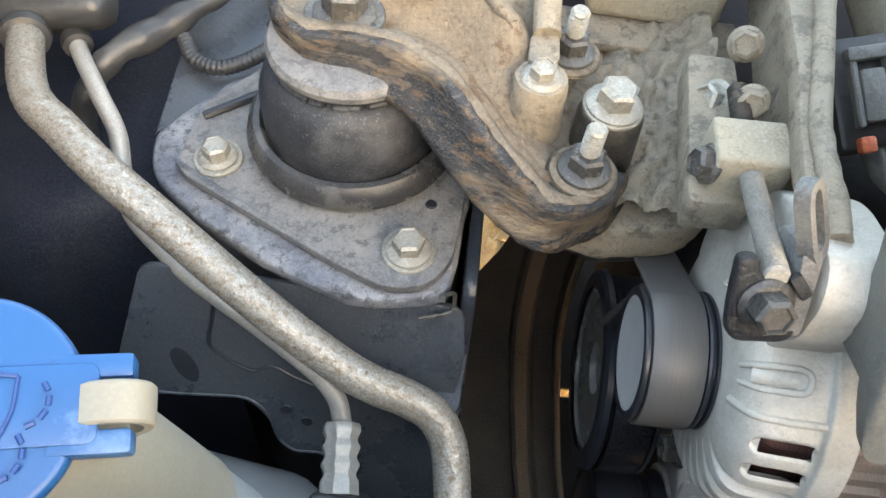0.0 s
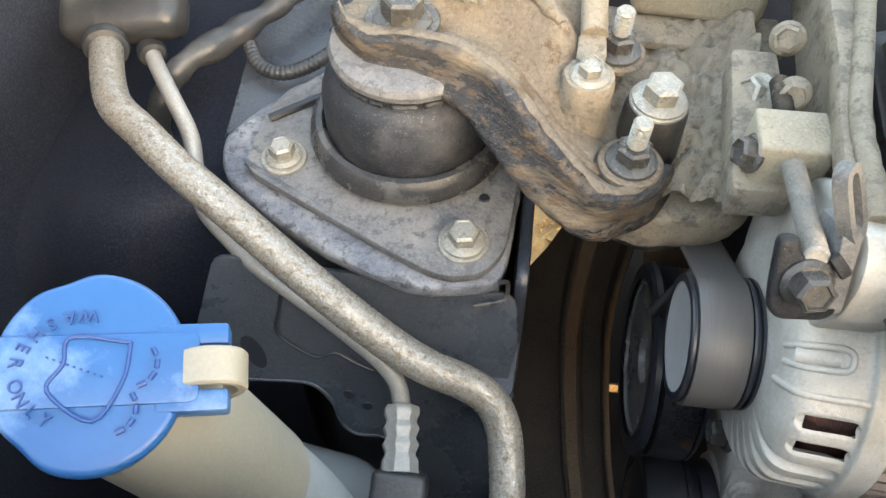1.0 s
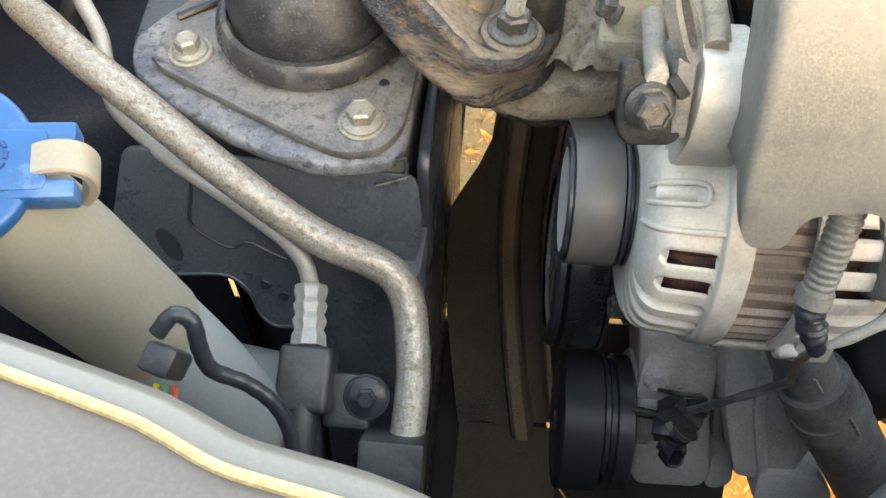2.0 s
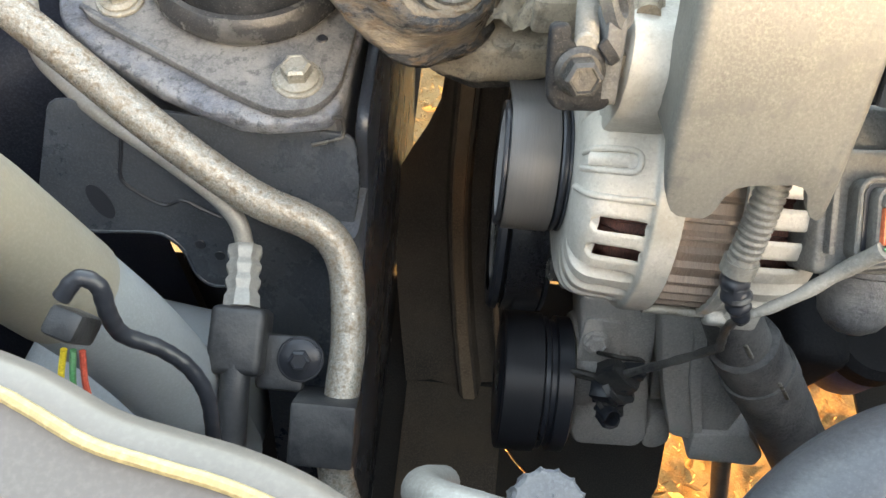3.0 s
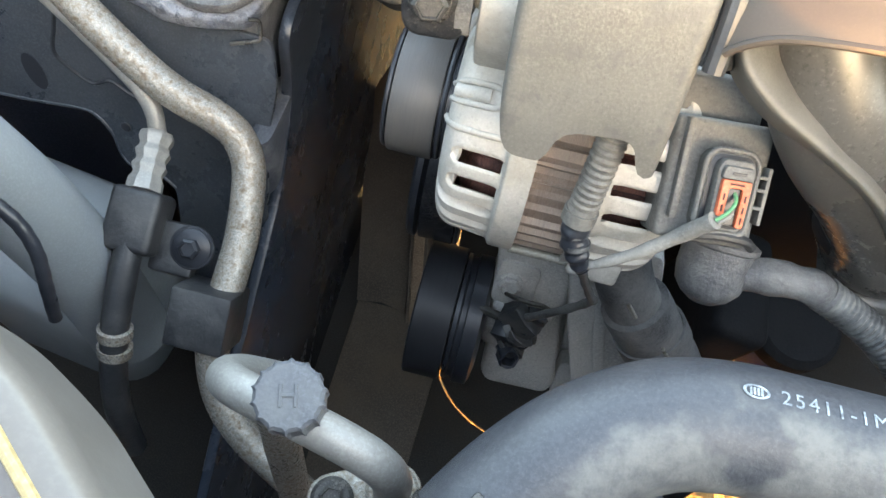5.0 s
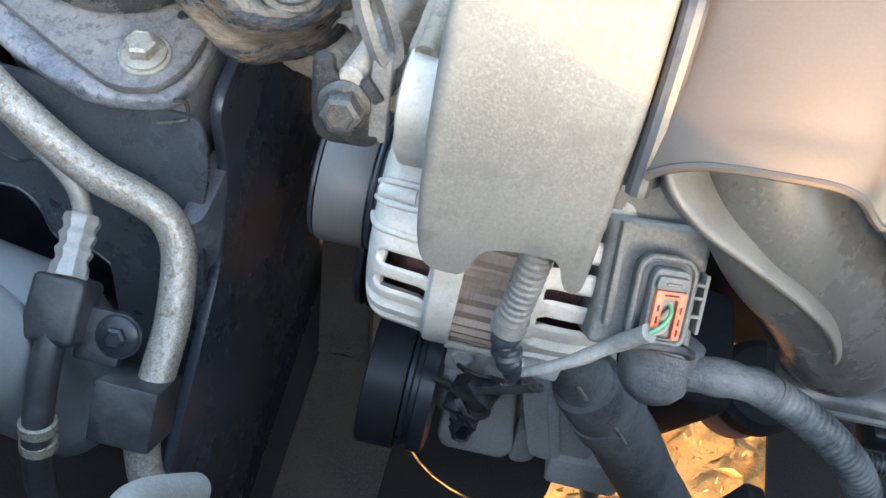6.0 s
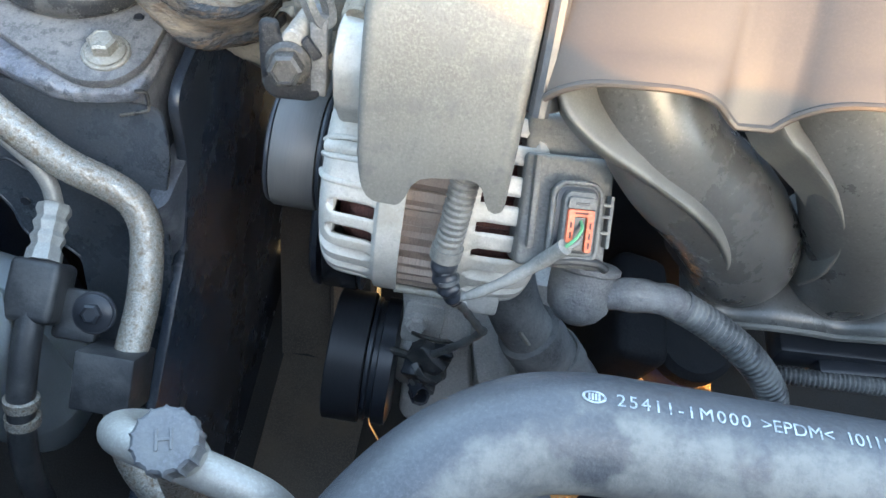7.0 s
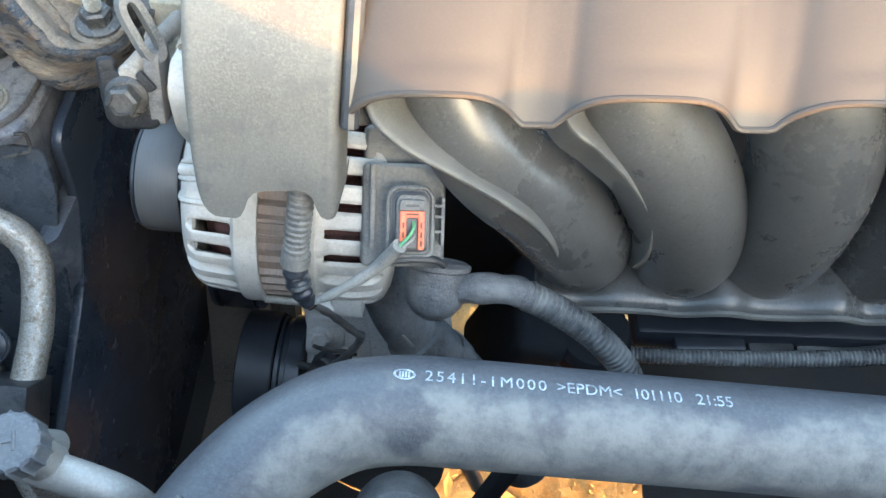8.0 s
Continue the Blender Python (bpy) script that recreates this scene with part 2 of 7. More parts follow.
M_OLDHOSE = mat("old_rubber_hose", (0.08, 0.08125, 0.08625), (0.0475, 0.04813, 0.0525), 0.55, dust=(0.2, 0.1975, 0.1938), dust_amount=0.4, scale=70, bump=0.5, speck=0.35, pit=0.4)
M_INK = mat("white_print", (0.34, 0.39, 0.42), (0.13, 0.15, 0.165), 0.6, scale=260, bump=0.0, pit=0.4)
M_BLUE = mat("blue_plastic", (0.00336, 0.0672, 0.1994), (0.0056, 0.07952, 0.2274), 0.5, dust=(0.168, 0.2912, 0.448), dust_amount=-0.05, grain=0.12, scale=45, bump=0.1, sss=0.1)
# Darker copy of M_BLUE: the shade of the embossing as a colour.
M_BLUEDARK = mat("blue_plastic_emboss_shade", (0.005, 0.040, 0.155), (0.007, 0.046, 0.17), 0.55, scale=60, bump=0.05, grain=0.1)
M_NECK = mat("yellowed_translucent_plastic", (0.2475, 0.2255, 0.1848), (0.209, 0.1892, 0.1551), 0.45, grain=0.12, scale=12, bump=0.08, sss=0.3)
M_TANK = mat("grey_translucent_plastic", (0.272, 0.296, 0.304), (0.225, 0.245, 0.254), 0.5, grain=0.12, scale=12, bump=0.05, sss=0.2)
M_ORANGE = mat("orange_lock", (0.66, 0.150, 0.070), (0.56, 0.120, 0.058), 0.5, scale=100, bump=0.05)
M_GREEN = mat("green_wire", (0.06, 0.27, 0.11), (0.16, 0.34, 0.20), 0.45, scale=100, bump=0.0)
M_TAPE = mat("grey_taped_loom", (0.200, 0.196, 0.186), (0.140, 0.137, 0.130), 0.7, dust=(0.27, 0.255, 0.228), dust_amount=0.35, scale=120, bump=0.4)
M_CONDUIT = mat("dusty_conduit", (0.125, 0.121, 0.112), (0.080, 0.078, 0.073), 0.55, dust=(0.200, 0.190, 0.168), dust_amount=0.3, scale=120, bump=0.4)
M_LOOM = mat("black_corrugated_loom", (0.05, 0.052, 0.055), (0.03, 0.03, 0.032), 0.5, dust=(0.22, 0.22, 0.21), dust_amount=0.4, scale=90, bump=0.2)
M_BROWN = mat("muddy_brown_panel", (0.288, 0.186, 0.114), (0.168, 0.1056, 0.0648), 0.55, dust=(0.36, 0.246, 0.1584), dust_amount=0.35, scale=18, bump=0.3)
M_TRAY = mat("muddy_black_tray", (0.030, 0.024, 0.019), (0.018, 0.015, 0.013), 0.85, dust=(0.055, 0.040, 0.028), dust_amount=0.15, scale=12, bump=0.3)
M_PANELDARK = mat("dark_brown_panel", (0.1149, 0.08424, 0.06129), (0.07661, 0.05746, 0.04405), 0.85, dust=(0.1628, 0.1187, 0.08424), dust_amount=0.2, scale=18, bump=0.3)
M_COMP = mat("grimy_compressor_casting", (0.4225, 0.4056, 0.3853), (0.2873, 0.2755, 0.262), 0.7, 0.05, dust=(0.507, 0.4817, 0.4478), dust_amount=0.45, dust_edge=0.5, scale=36, bump=0.5, pit=0.35)
M_HEAD = mat("hazy_headlamp_plastic", (0.1454, 0.1306, 0.1214), (0.1214, 0.1095, 0.1012), 0.35, grain=0.12, scale=9, bump=0.02)
M_CHROMEY = mat("amber_reflector_edge", (0.38, 0.285, 0.14), (0.32, 0.24, 0.12), 0.35, 0.1, scale=30, bump=0.0)
M_FILTERBLUE = mat("blue_filter_can", (0.012, 0.045, 0.17), (0.010, 0.035, 0.12), 0.55, scale=60, bump=0.05)
M_ENGINE = mat("dark_engine_block", (0.0176, 0.0184, 0.0218), (0.0128, 0.0133, 0.0160), 0.85, dust=(0.0288, 0.0288, 0.0302), dust_amount=0.2, scale=25, bump=0.4, spec=0.2, grain=0.2)
M_GROUND = mat("dry_soil", (0.35, 0.205, 0.086), (0.22, 0.125, 0.050), 0.95, dust=(0.45, 0.285, 0.130), dust_amount=0.4, scale=18, fine=240, bump=0.9, bump_scale=90)
M_LEAF = mat("dry_leaves", (0.40, 0.220, 0.082), (0.24, 0.118, 0.042), 0.8, scale=30, bump=0.2)
M_RED = mat("red_wire", (0.5, 0.08, 0.05), (0.4, 0.06, 0.04), 0.5, scale=100, bump=0)
M_YELLOW = mat("yellow_wire", (0.7, 0.5, 0.05), (0.6, 0.42, 0.04), 0.5, scale=100, bump=0)
M_LIME = mat("lime_tag", (0.55, 0.65, 0.08), (0.5, 0.6, 0.06), 0.5, scale=100, bump=0)


# ---- building helpers ----
def axis(p, d, up=(0, 0, 1)):
    """A pose at p whose own z runs along d, its y as near to up as can be."""
    z = Vector(d).normalized()
    u = Vector(up)
    if abs(z.dot(u)) > 0.98:
        u = Vector((0, 1, 0))
    x = u.cross(z).normalized()
    y = z.cross(x)
    m = Matrix((x, y, z)).transposed().to_4x4()
    m.translation = Vector(p)
    return m


def part(name, bm, material, parent=None, label="", smooth=35.0):
    me = bpy.data.meshes.new(name)
    bmesh.ops.recalc_face_normals(bm, faces=bm.faces)
    bm.to_mesh(me)
    bm.free()
    me.materials.append(material)
    me.polygons.foreach_set("use_smooth", [True] * len(me.polygons))
    if smooth:
        me.set_sharp_from_angle(angle=radians(smooth))
    ob = new(name, me)
    if parent:
        ob.parent = parent
    if label:
        ob["label"] = label
    return ob


def thing(name, label, category, group="", kind=""):
    return tagged(new(name), label, category, group, kind)


def single(name, bm, material, label, category, group="", kind="", smooth=35.0):
    return tagged(part(name, bm, material, smooth=smooth), label, category, group, kind)


def bevel(bm, edges, w, segs=2):
    if w > 0:
        bmesh.ops.bevel(bm, geom=list(edges), offset=w, segments=segs, affect="EDGES", profile=0.5, clamp_overlap=True)


def box(size, m, w=0.001, segs=2, bm=None):
    own = bmesh.new()
    bmesh.ops.create_cube(own, size=1.0, matrix=Matrix.Diagonal((*size, 1)))
    bevel(own, own.edges, w, segs)
    own.transform(m)
    return merge(bm, own)


def merge(bm, own):
    if bm is None:
        return own
    me = bpy.data.meshes.new("tmp")
    own.to_mesh(me)
    own.free()
    bm.from_mesh(me)
    bpy.data.meshes.remove(me)
    return bm


def lathe(profile, m, segs=40, bm=None, close=False, wobble=None):
    """Turns (radius, height) pairs about the z of m."""
    own = bmesh.new()
    rings = []
    for r, h in profile:
        if r < 1e-6:
            rings.append([own.verts.new((0, 0, h))])
        else:
            ring = []
            for k in range(segs):
                a = 2 * math.pi * k / segs
                rr = r + (wobble(a, h) if wobble else 0)
                ring.append(own.verts.new((rr * math.cos(a), rr * math.sin(a), h)))
            rings.append(ring)
    pairs = list(zip(rings, rings[1:]))
    if close:
        pairs.append((rings[-1], rings[0]))
    for a, b in pairs:
        for k in range(segs):
            k2 = (k + 1) % segs
            if len(a) == 1 and len(b) == 1:
                continue
            if len(a) == 1:
                own.faces.new((a[0], b[k], b[k2]))
            elif len(b) == 1:
                own.faces.new((a[k], b[0], a[k2]))
            else:
                own.faces.new((a[k], b[k], b[k2], a[k2]))
    own.transform(m)
    return merge(bm, own)


def spline(pts, sub=8):
    pts = [Vector(p) for p in pts]
    if len(pts) == 2:
        return [pts[0].lerp(pts[1], i / sub) for i in range(sub + 1)]
    out = []
    ext = [pts[0] * 2 - pts[1]] + pts + [pts[-1] * 2 - pts[-2]]
    for i in range(1, len(ext) - 2):
        a, b, c, d = ext[i - 1:i + 3]
        for k in range(sub):
            t = k / sub
            out.append(0.5 * ((2 * b) + (c - a) * t + (2 * a - 5 * b + 4 * c - d) * t * t + (3 * b - 3 * c + d - a) * t ** 3))
    out.append(pts[-1])
    return out


def tube(pts, r, segs=16, sub=8, bm=None, radius=None, caps=True, squash=None):
    """A tube along a smooth line. radius(u): factor of r along it, u from 0 to 1."""
    own = bmesh.new()
    line = spline(pts, sub) if sub else [Vector(p) for p in pts]
    n = len(line)
    t0 = (line[1] - line[0]).normalized()
    side = t0.orthogonal().normalized()
    rings = []
    for i, p in enumerate(line):
        t = (line[min(i + 1, n - 1)] - line[max(i - 1, 0)]).normalized()
        side = (side - t * side.dot(t)).normalized()
        other = t.cross(side)
        rr = r * (radius(i / (n - 1)) if radius else 1.0)
        rings.append([own.verts.new(p + (side * math.cos(2 * math.pi * k / segs) + other * math.sin(2 * math.pi * k / segs)) * rr) for k in range(segs)])
    for a, b in zip(rings, rings[1:]):
        for k in range(segs):
            own.faces.new((a[k], a[(k + 1) % segs], b[(k + 1) % segs], b[k]))
    if caps:
        own.faces.new(rings[0][::-1])
        own.faces.new(rings[-1])
    return merge(bm, own)


def loom(pts, r, pitch=0.0026, segs=16, bm=None):
    """Corrugated conduit along a smooth line."""
    line = spline(pts, 12)
    length = sum((a - b).length for a, b in zip(line, line[1:]))
    count = max(4, int(length / pitch) * 4)
    dist = [0.0]
    for a, b in zip(line, line[1:]):
        dist.append(dist[-1] + (b - a).length)
    pts2, j = [], 0
    for i in range(count + 1):
        d = length * i / count
        while j < len(line) - 2 and dist[j + 1] < d:
            j += 1
        f = (d - dist[j]) / max(1e-9, dist[j + 1] - dist[j])
        pts2.append(line[j].lerp(line[j + 1], min(1, max(0, f))))
    return tube(pts2, r, segs, 0, bm, radius=lambda u: (1.0, 1.0, 0.90, 0.90)[int(round(u * count)) % 4])


def prism(poly, h0, h1, m=None, w=0.001, bm=None, segs=2):
    """A flat shape with thickness: (x, y) corners from height h0 to h1."""
    own = bmesh.new()
    a = [own.verts.new((x, y, h0)) for x, y in poly]
    b = [own.verts.new((x, y, h1)) for x, y in poly]
    own.faces.new(a[::-1])
    own.faces.new(b)
    n = len(poly)
    for k in range(n):
        own.faces.new((a[k], a[(k + 1) % n], b[(k + 1) % n], b[k]))
    bmesh.ops.recalc_face_normals(own, faces=own.faces)
    if w:
        bevel(own, [e for e in own.edges if e.verts[0].co.z == e.verts[1].co.z], w, segs)
    if m:
        own.transform(m)
    return merge(bm, own)


def rounded(poly, r=0.01, n=4):
    """Rounds the corners of a polygon."""
    out = []
    k = len(poly)
    for i in range(k):
        p, a, b = Vector(poly[i]), Vector(poly[i - 1]), Vector(poly[(i + 1) % k])
        ra = min(r, (a - p).length * 0.45, (b - p).length * 0.45)
        s, e = p + (a - p).normalized() * ra, p + (b - p).normalized() * ra
        for j in range(n + 1):
            t = j / n
            q = s * (1 - t) ** 2 + p * 2 * t * (1 - t) + e * t * t
            out.append((q.x, q.y))
    return out


def roughen(bm, amount, scale, seed=0.0):
    for v in bm.verts:
        v.co += noise.noise_vector(v.co * scale + Vector((seed, seed, seed))) * amount
    return bm


def hexagon(af, h0, h1, m, chamfer=0.0012, bm=None, dish=0.0):
    """A hexagon head: width over its flats, between two heights."""
    own = bmesh.new()
    rc = af / math.sqrt(3)
    lev = [(rc, h0), (rc, h1 - chamfer), (rc - chamfer * 1.3, h1)]
    if dish:
        lev += [(rc * 0.72, h1), (rc * 0.66, h1 - dish)]
    rings = [[own.verts.new((r * math.cos(math.pi / 3 * k), r * math.sin(math.pi / 3 * k), h)) for k in range(6)] for r, h in lev]
    for a, b in zip(rings, rings[1:]):
        for k in range(6):
            own.faces.new((a[k], a[(k + 1) % 6], b[(k + 1) % 6], b[k]))
    own.faces.new(rings[0][::-1])
    own.faces.new(rings[-1])
    own.transform(m)
    return merge(bm, own)


def thread(r, h0, h1, m, pitch=0.0015, bm=None):
    prof = [(0, h0), (r, h0)]
    n = int((h1 - h0 - 0.001) / pitch)
    for k in range(n):
        prof += [(r, h0 + (k + 0.1) * pitch), (r * 0.70, h0 + (k + 0.55) * pitch)]
    prof += [(r, h1 - 0.0012), (r * 0.8, h1), (0, h1)]
    return lathe(prof, m, 20, bm)


def flange_bolt(name, p, d, af, head, flange, label, category="bolt", material=None, group="", turn=0.0, dish=0.0015, washer=0.0, washer_h=0.002):
    """A hexagon bolt with its flange; the head's seat is at p."""
    material = material or M_BOLT
    t = thing(name, label, category, group)
    t.matrix_world = axis(p, d) @ pose(0, 0, 0, 0, 0, turn)
    base = 0.0
    if washer:
        part("washer", lathe([(0, 0), (washer, 0), (washer, washer_h * 0.7), (washer - 0.0006, washer_h), (0, washer_h)], Matrix(), 32), material, t)
        base = washer_h
    part("flange", lathe([(0, base), (flange, base), (flange, base + 0.0012), (flange * 0.8, base + 0.0028), (0, base + 0.003)], Matrix(), 32), material, t)
    part("head", hexagon(af, base + 0.001, base + head, Matrix(), bm=None, dish=dish), material, t, smooth=20)
    return t


def text_mesh(body, size, depth, bm=None, m=None, bend=None, spread=1.0, bold=0.0):
    cu = bpy.data.curves.new("txt", "FONT")
    cu.body, cu.size, cu.extrude, cu.align_x, cu.align_y = body, size, depth, "CENTER", "CENTER"
    cu.resolution_u = 3
    cu.space_character, cu.offset = spread, bold
    ob = bpy.data.objects.new("txt", cu)
    me = bpy.data.meshes.new_from_object(ob)
    own = bmesh.new()
    own.from_mesh(me)
    bpy.data.objects.remove(ob)
    bpy.data.meshes.remove(me)
    bpy.data.curves.remove(cu)
    if bend:
        bmesh.ops.subdivide_edges(own, edges=[e for e in own.edges if e.calc_length() > size * 0.3], cuts=2)
        for v in own.verts:
            v.co = bend(v.co)
    if m:
        own.transform(m)
    return merge(bm, own)


def strip(pts, m, width, thick, bm=None):
    """A flat strap bent in the x, z plane of m: (x, z) points, width along its y."""
    own = bmesh.new()
    line = [Vector(p) for p in spline([(x, 0, z) for x, z in pts], 6)]
    rings = []
    n = len(line)
    for i, p in enumerate(line):
        d = (line[min(i + 1, n - 1)] - line[max(i - 1, 0)]).normalized()
        nor = Vector((-d.z, 0, d.x)) * thick * 0.5
        e = Vector((0, width * 0.5, 0))
        rings.append([own.verts.new(m @ (p + q)) for q in (nor - e * 0.86, nor + e * 0.86, nor * 0.5 + e, -nor + e, -nor - e, nor * 0.5 - e)])
    for a, b in zip(rings, rings[1:]):
        for k in range(6):
            own.faces.new((a[k], a[(k + 1) % 6], b[(k + 1) % 6], b[k]))
    own.faces.new(rings[0][::-1])
    own.faces.new(rings[-1])
    return merge(bm, own)


# ---- ground ----
def ground_sheet():
    bm = bmesh.new()
    bmesh.ops.create_grid(bm, x_segments=200, y_segments=200, size=1.6)
    for v in bm.verts:
        v.co.z = 0.012 * noise.noise(v.co * 6) + 0.010 * abs(noise.noise(v.co * 18)) + 0.016 * abs(noise.noise(v.co * 41)) + 0.008 * noise.noise(v.co * 70)
        v.co += Vector((0.3, 0.5, 0))
    inner = [e for e in bm.edges if e.is_boundary]
    for scale in (8, 400):
        r = bmesh.ops.extrude_edge_only(bm, edges=inner)
        vs = [g for g in r["geom"] if isinstance(g, bmesh.types.BMVert)]
        for v in vs:
            v.co = Vector((0.3 + (v.co.x - 0.3) * scale, 0.5 + (v.co.y - 0.5) * scale, 0))
        inner = [g for g in r["geom"] if isinstance(g, bmesh.types.BMEdge)]
    return single("ground", bm, M_GROUND, "sunlit dry orange soil strewn with fallen leaves", "ground", kind="structure")


def leaf_litter():
    rnd = random.Random(4)
    bm = bmesh.new()
    for k in range(14000):
        x, y = (rnd.uniform(-0.1, 1.0), rnd.uniform(0.1, 1.5)) if k < 10000 else (rnd.uniform(-0.1, 0.3), rnd.uniform(0.7, 1.4))
        s = rnd.uniform(0.002, 0.0065) if rnd.random() < 0.95 else rnd.uniform(0.012, 0.020)
        m = pose(x, y, 0.012 + rnd.random() * 0.02, rnd.uniform(-35, 35), rnd.uniform(-35, 35), rnd.uniform(0, 360))
        vs = [bm.verts.new(m @ Vector(p)) for p in ((0, -s, 0), (s * 0.35, -s * 0.3, s * 0.12), (s * 0.22, s * 0.4, s * 0.15), (0, s, 0), (-s * 0.22, s * 0.4, s * 0.15), (-s * 0.35, -s * 0.3, s * 0.12))]
        mid = [bm.verts.new(m @ Vector((0, t * s, -s * 0.05))) for t in (-0.3, 0.4)]
        for f in ((0, 1, 6), (1, 2, 7, 6), (2, 3, 7), (3, 4, 7), (4, 5, 6, 7), (5, 0, 6)):
            pool = vs + mid
            bm.faces.new([pool[i] for i in f])
    return single("leaf_litter", bm, M_LEAF, "dry orange fallen leaves scattered over the soil", "leaves", kind="stuff", smooth=0)


# ---- car body round the bay ----
def panel_pose():
    return Matrix(((1, 0, 0, 0), (0, -0.42, 0.907, 0.287), (0, -0.907, -0.42, 0.748), (0, 0, 0, 1)))


def frame_rail():
    t = thing("frame_rail", "black painted steel body rail with rough dusty undercoat carrying the engine mount", "car body", kind="structure")
    top = [(-0.150, 0.362), (-0.141, 0.334), (-0.112, 0.310), (-0.078, 0.291), (-0.040, 0.276), (-0.014, 0.272), (0.022, 0.280), (0.027, 0.345), (0.03, 0.62), (-0.055, 0.62), (-0.075, 0.450), (-0.118, 0.412)]
    bm = prism(rounded(top, 0.012), 0.7555, 0.7665, w=0.0035, segs=3)
    bmesh.ops.subdivide_edges(bm, edges=[e for e in bm.edges if e.calc_length() > 0.02], cuts=6, use_grid_fill=True)
    roughen(bm, 0.0012, 90)
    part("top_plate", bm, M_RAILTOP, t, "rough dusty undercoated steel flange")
    back = [(-0.150, 0.366), (-0.112, 0.408), (-0.070, 0.446), (-0.050, 0.62), (-0.17, 0.62)]
    part("rear_shelf", roughen(prism(back, 0.7530, 0.7630, w=0.002), 0.0008, 60), M_APRON, t, "dark blue scratched shelf")
    low = [(-0.045, 0.284), (0.020, 0.287), (0.024, 0.345), (0.026, 0.62), (-0.16, 0.62), (-0.14, 0.35), (-0.10, 0.315)]
    part("rail_wall", prism(low, 0.34, 0.757, w=0.003), M_RAIL, t, "dark painted rail wall")
    # wire clip at the corner of the flange
    part("spring_clip", tube([(0.008, 0.2765, 0.747), (0.022, 0.279, 0.751), (0.0245, 0.281, 0.753), (0.0245, 0.283, 0.763), (0.020, 0.280, 0.7665)], 0.0011, 8, 4), M_BOLTDARK, t)
    side = [(0.62, 0.75), (0.292, 0.75), (0.288, 0.70), (0.25, 0.645), (0.12, 0.58), (0.02, 0.52), (0.02, 0.30), (0.62, 0.30)]
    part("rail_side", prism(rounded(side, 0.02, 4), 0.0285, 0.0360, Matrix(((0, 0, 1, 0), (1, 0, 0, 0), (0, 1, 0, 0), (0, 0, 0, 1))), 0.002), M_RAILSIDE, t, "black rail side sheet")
    part("weld_flange", prism(rounded([(0.020, 0.24), (0.034, 0.25), (0.036, 0.30), (0.022, 0.30)], 0.006), 0.40, 0.70, w=0.002), M_RAIL, t)
    return t


def apron_panel():
    t = thing("apron_panel", "dark blue-black painted inner apron panel with pressed bead and holes", "car body", kind="structure")
    m = panel_pose()
    poly = [(-0.135, -0.006), (0.030, 0.0), (0.034, 0.03), (0.030, 0.06), (0.033, 0.30), (-0.020, 0.30), (-0.030, 0.118), (-0.041, 0.1105), (-0.056, 0.1105), (-0.066, 0.103), (-0.071, 0.088), (-0.080, 0.078), (-0.090, 0.0755), (-0.160, 0.080)]
    part("sheet", prism(rounded(poly, 0.008, 3), -0.004, 0.0, m, 0.0012), M_APRON, t)
    for u, v in ((-0.0607, 0.0798), (-0.0495, 0.0868)):
        part("plug_hole", lathe([(0, -0.0046), (0.0029, -0.0046), (0.0034, -0.0042), (0.0034, -0.002), (0, -0.002)], m @ Matrix.Translation((u, v, 0.0)), 16), M_PULLEY, t, "small round black hole")
    part("oval_hole", prism([(0.0065 * math.cos(a) + 0.004 * math.sin(a), 0.011 * math.sin(a)) for a in [k * math.pi / 9 for k in range(18)]], -0.0046, -0.003, m @ Matrix.Translation((-0.116, 0.0560, 0)), 0), M_PULLEY, t, "oval black opening")
    # A black tube paints the shade in the panel's crease.
    bead = [(-0.0975, 0.010), (-0.0997, 0.0241), (-0.1018, 0.0396), (-0.0922, 0.0487), (-0.0791, 0.0547), (-0.0682, 0.0503), (-0.0583, 0.0549), (-0.046, 0.060)]
    part("pressed_bead", tube([m @ Vector((u, v, -0.0040)) for u, v in bead], 0.0013, 8, 5), M_PULLEY, t, "pressed crease with its shade painted black")
    rim = [(-0.155, 0.0785), (-0.12, 0.0770), (-0.090, 0.0745), (-0.079, 0.0770), (-0.070, 0.0870), (-0.065, 0.1020), (-0.056, 0.1095), (-0.041, 0.1095), (-0.030, 0.117)]
    part("rolled_edge", tube([m @ Vector((u, v, -0.0030)) for u, v in rim], 0.0016, 8, 5), M_APRON, t)
    return t


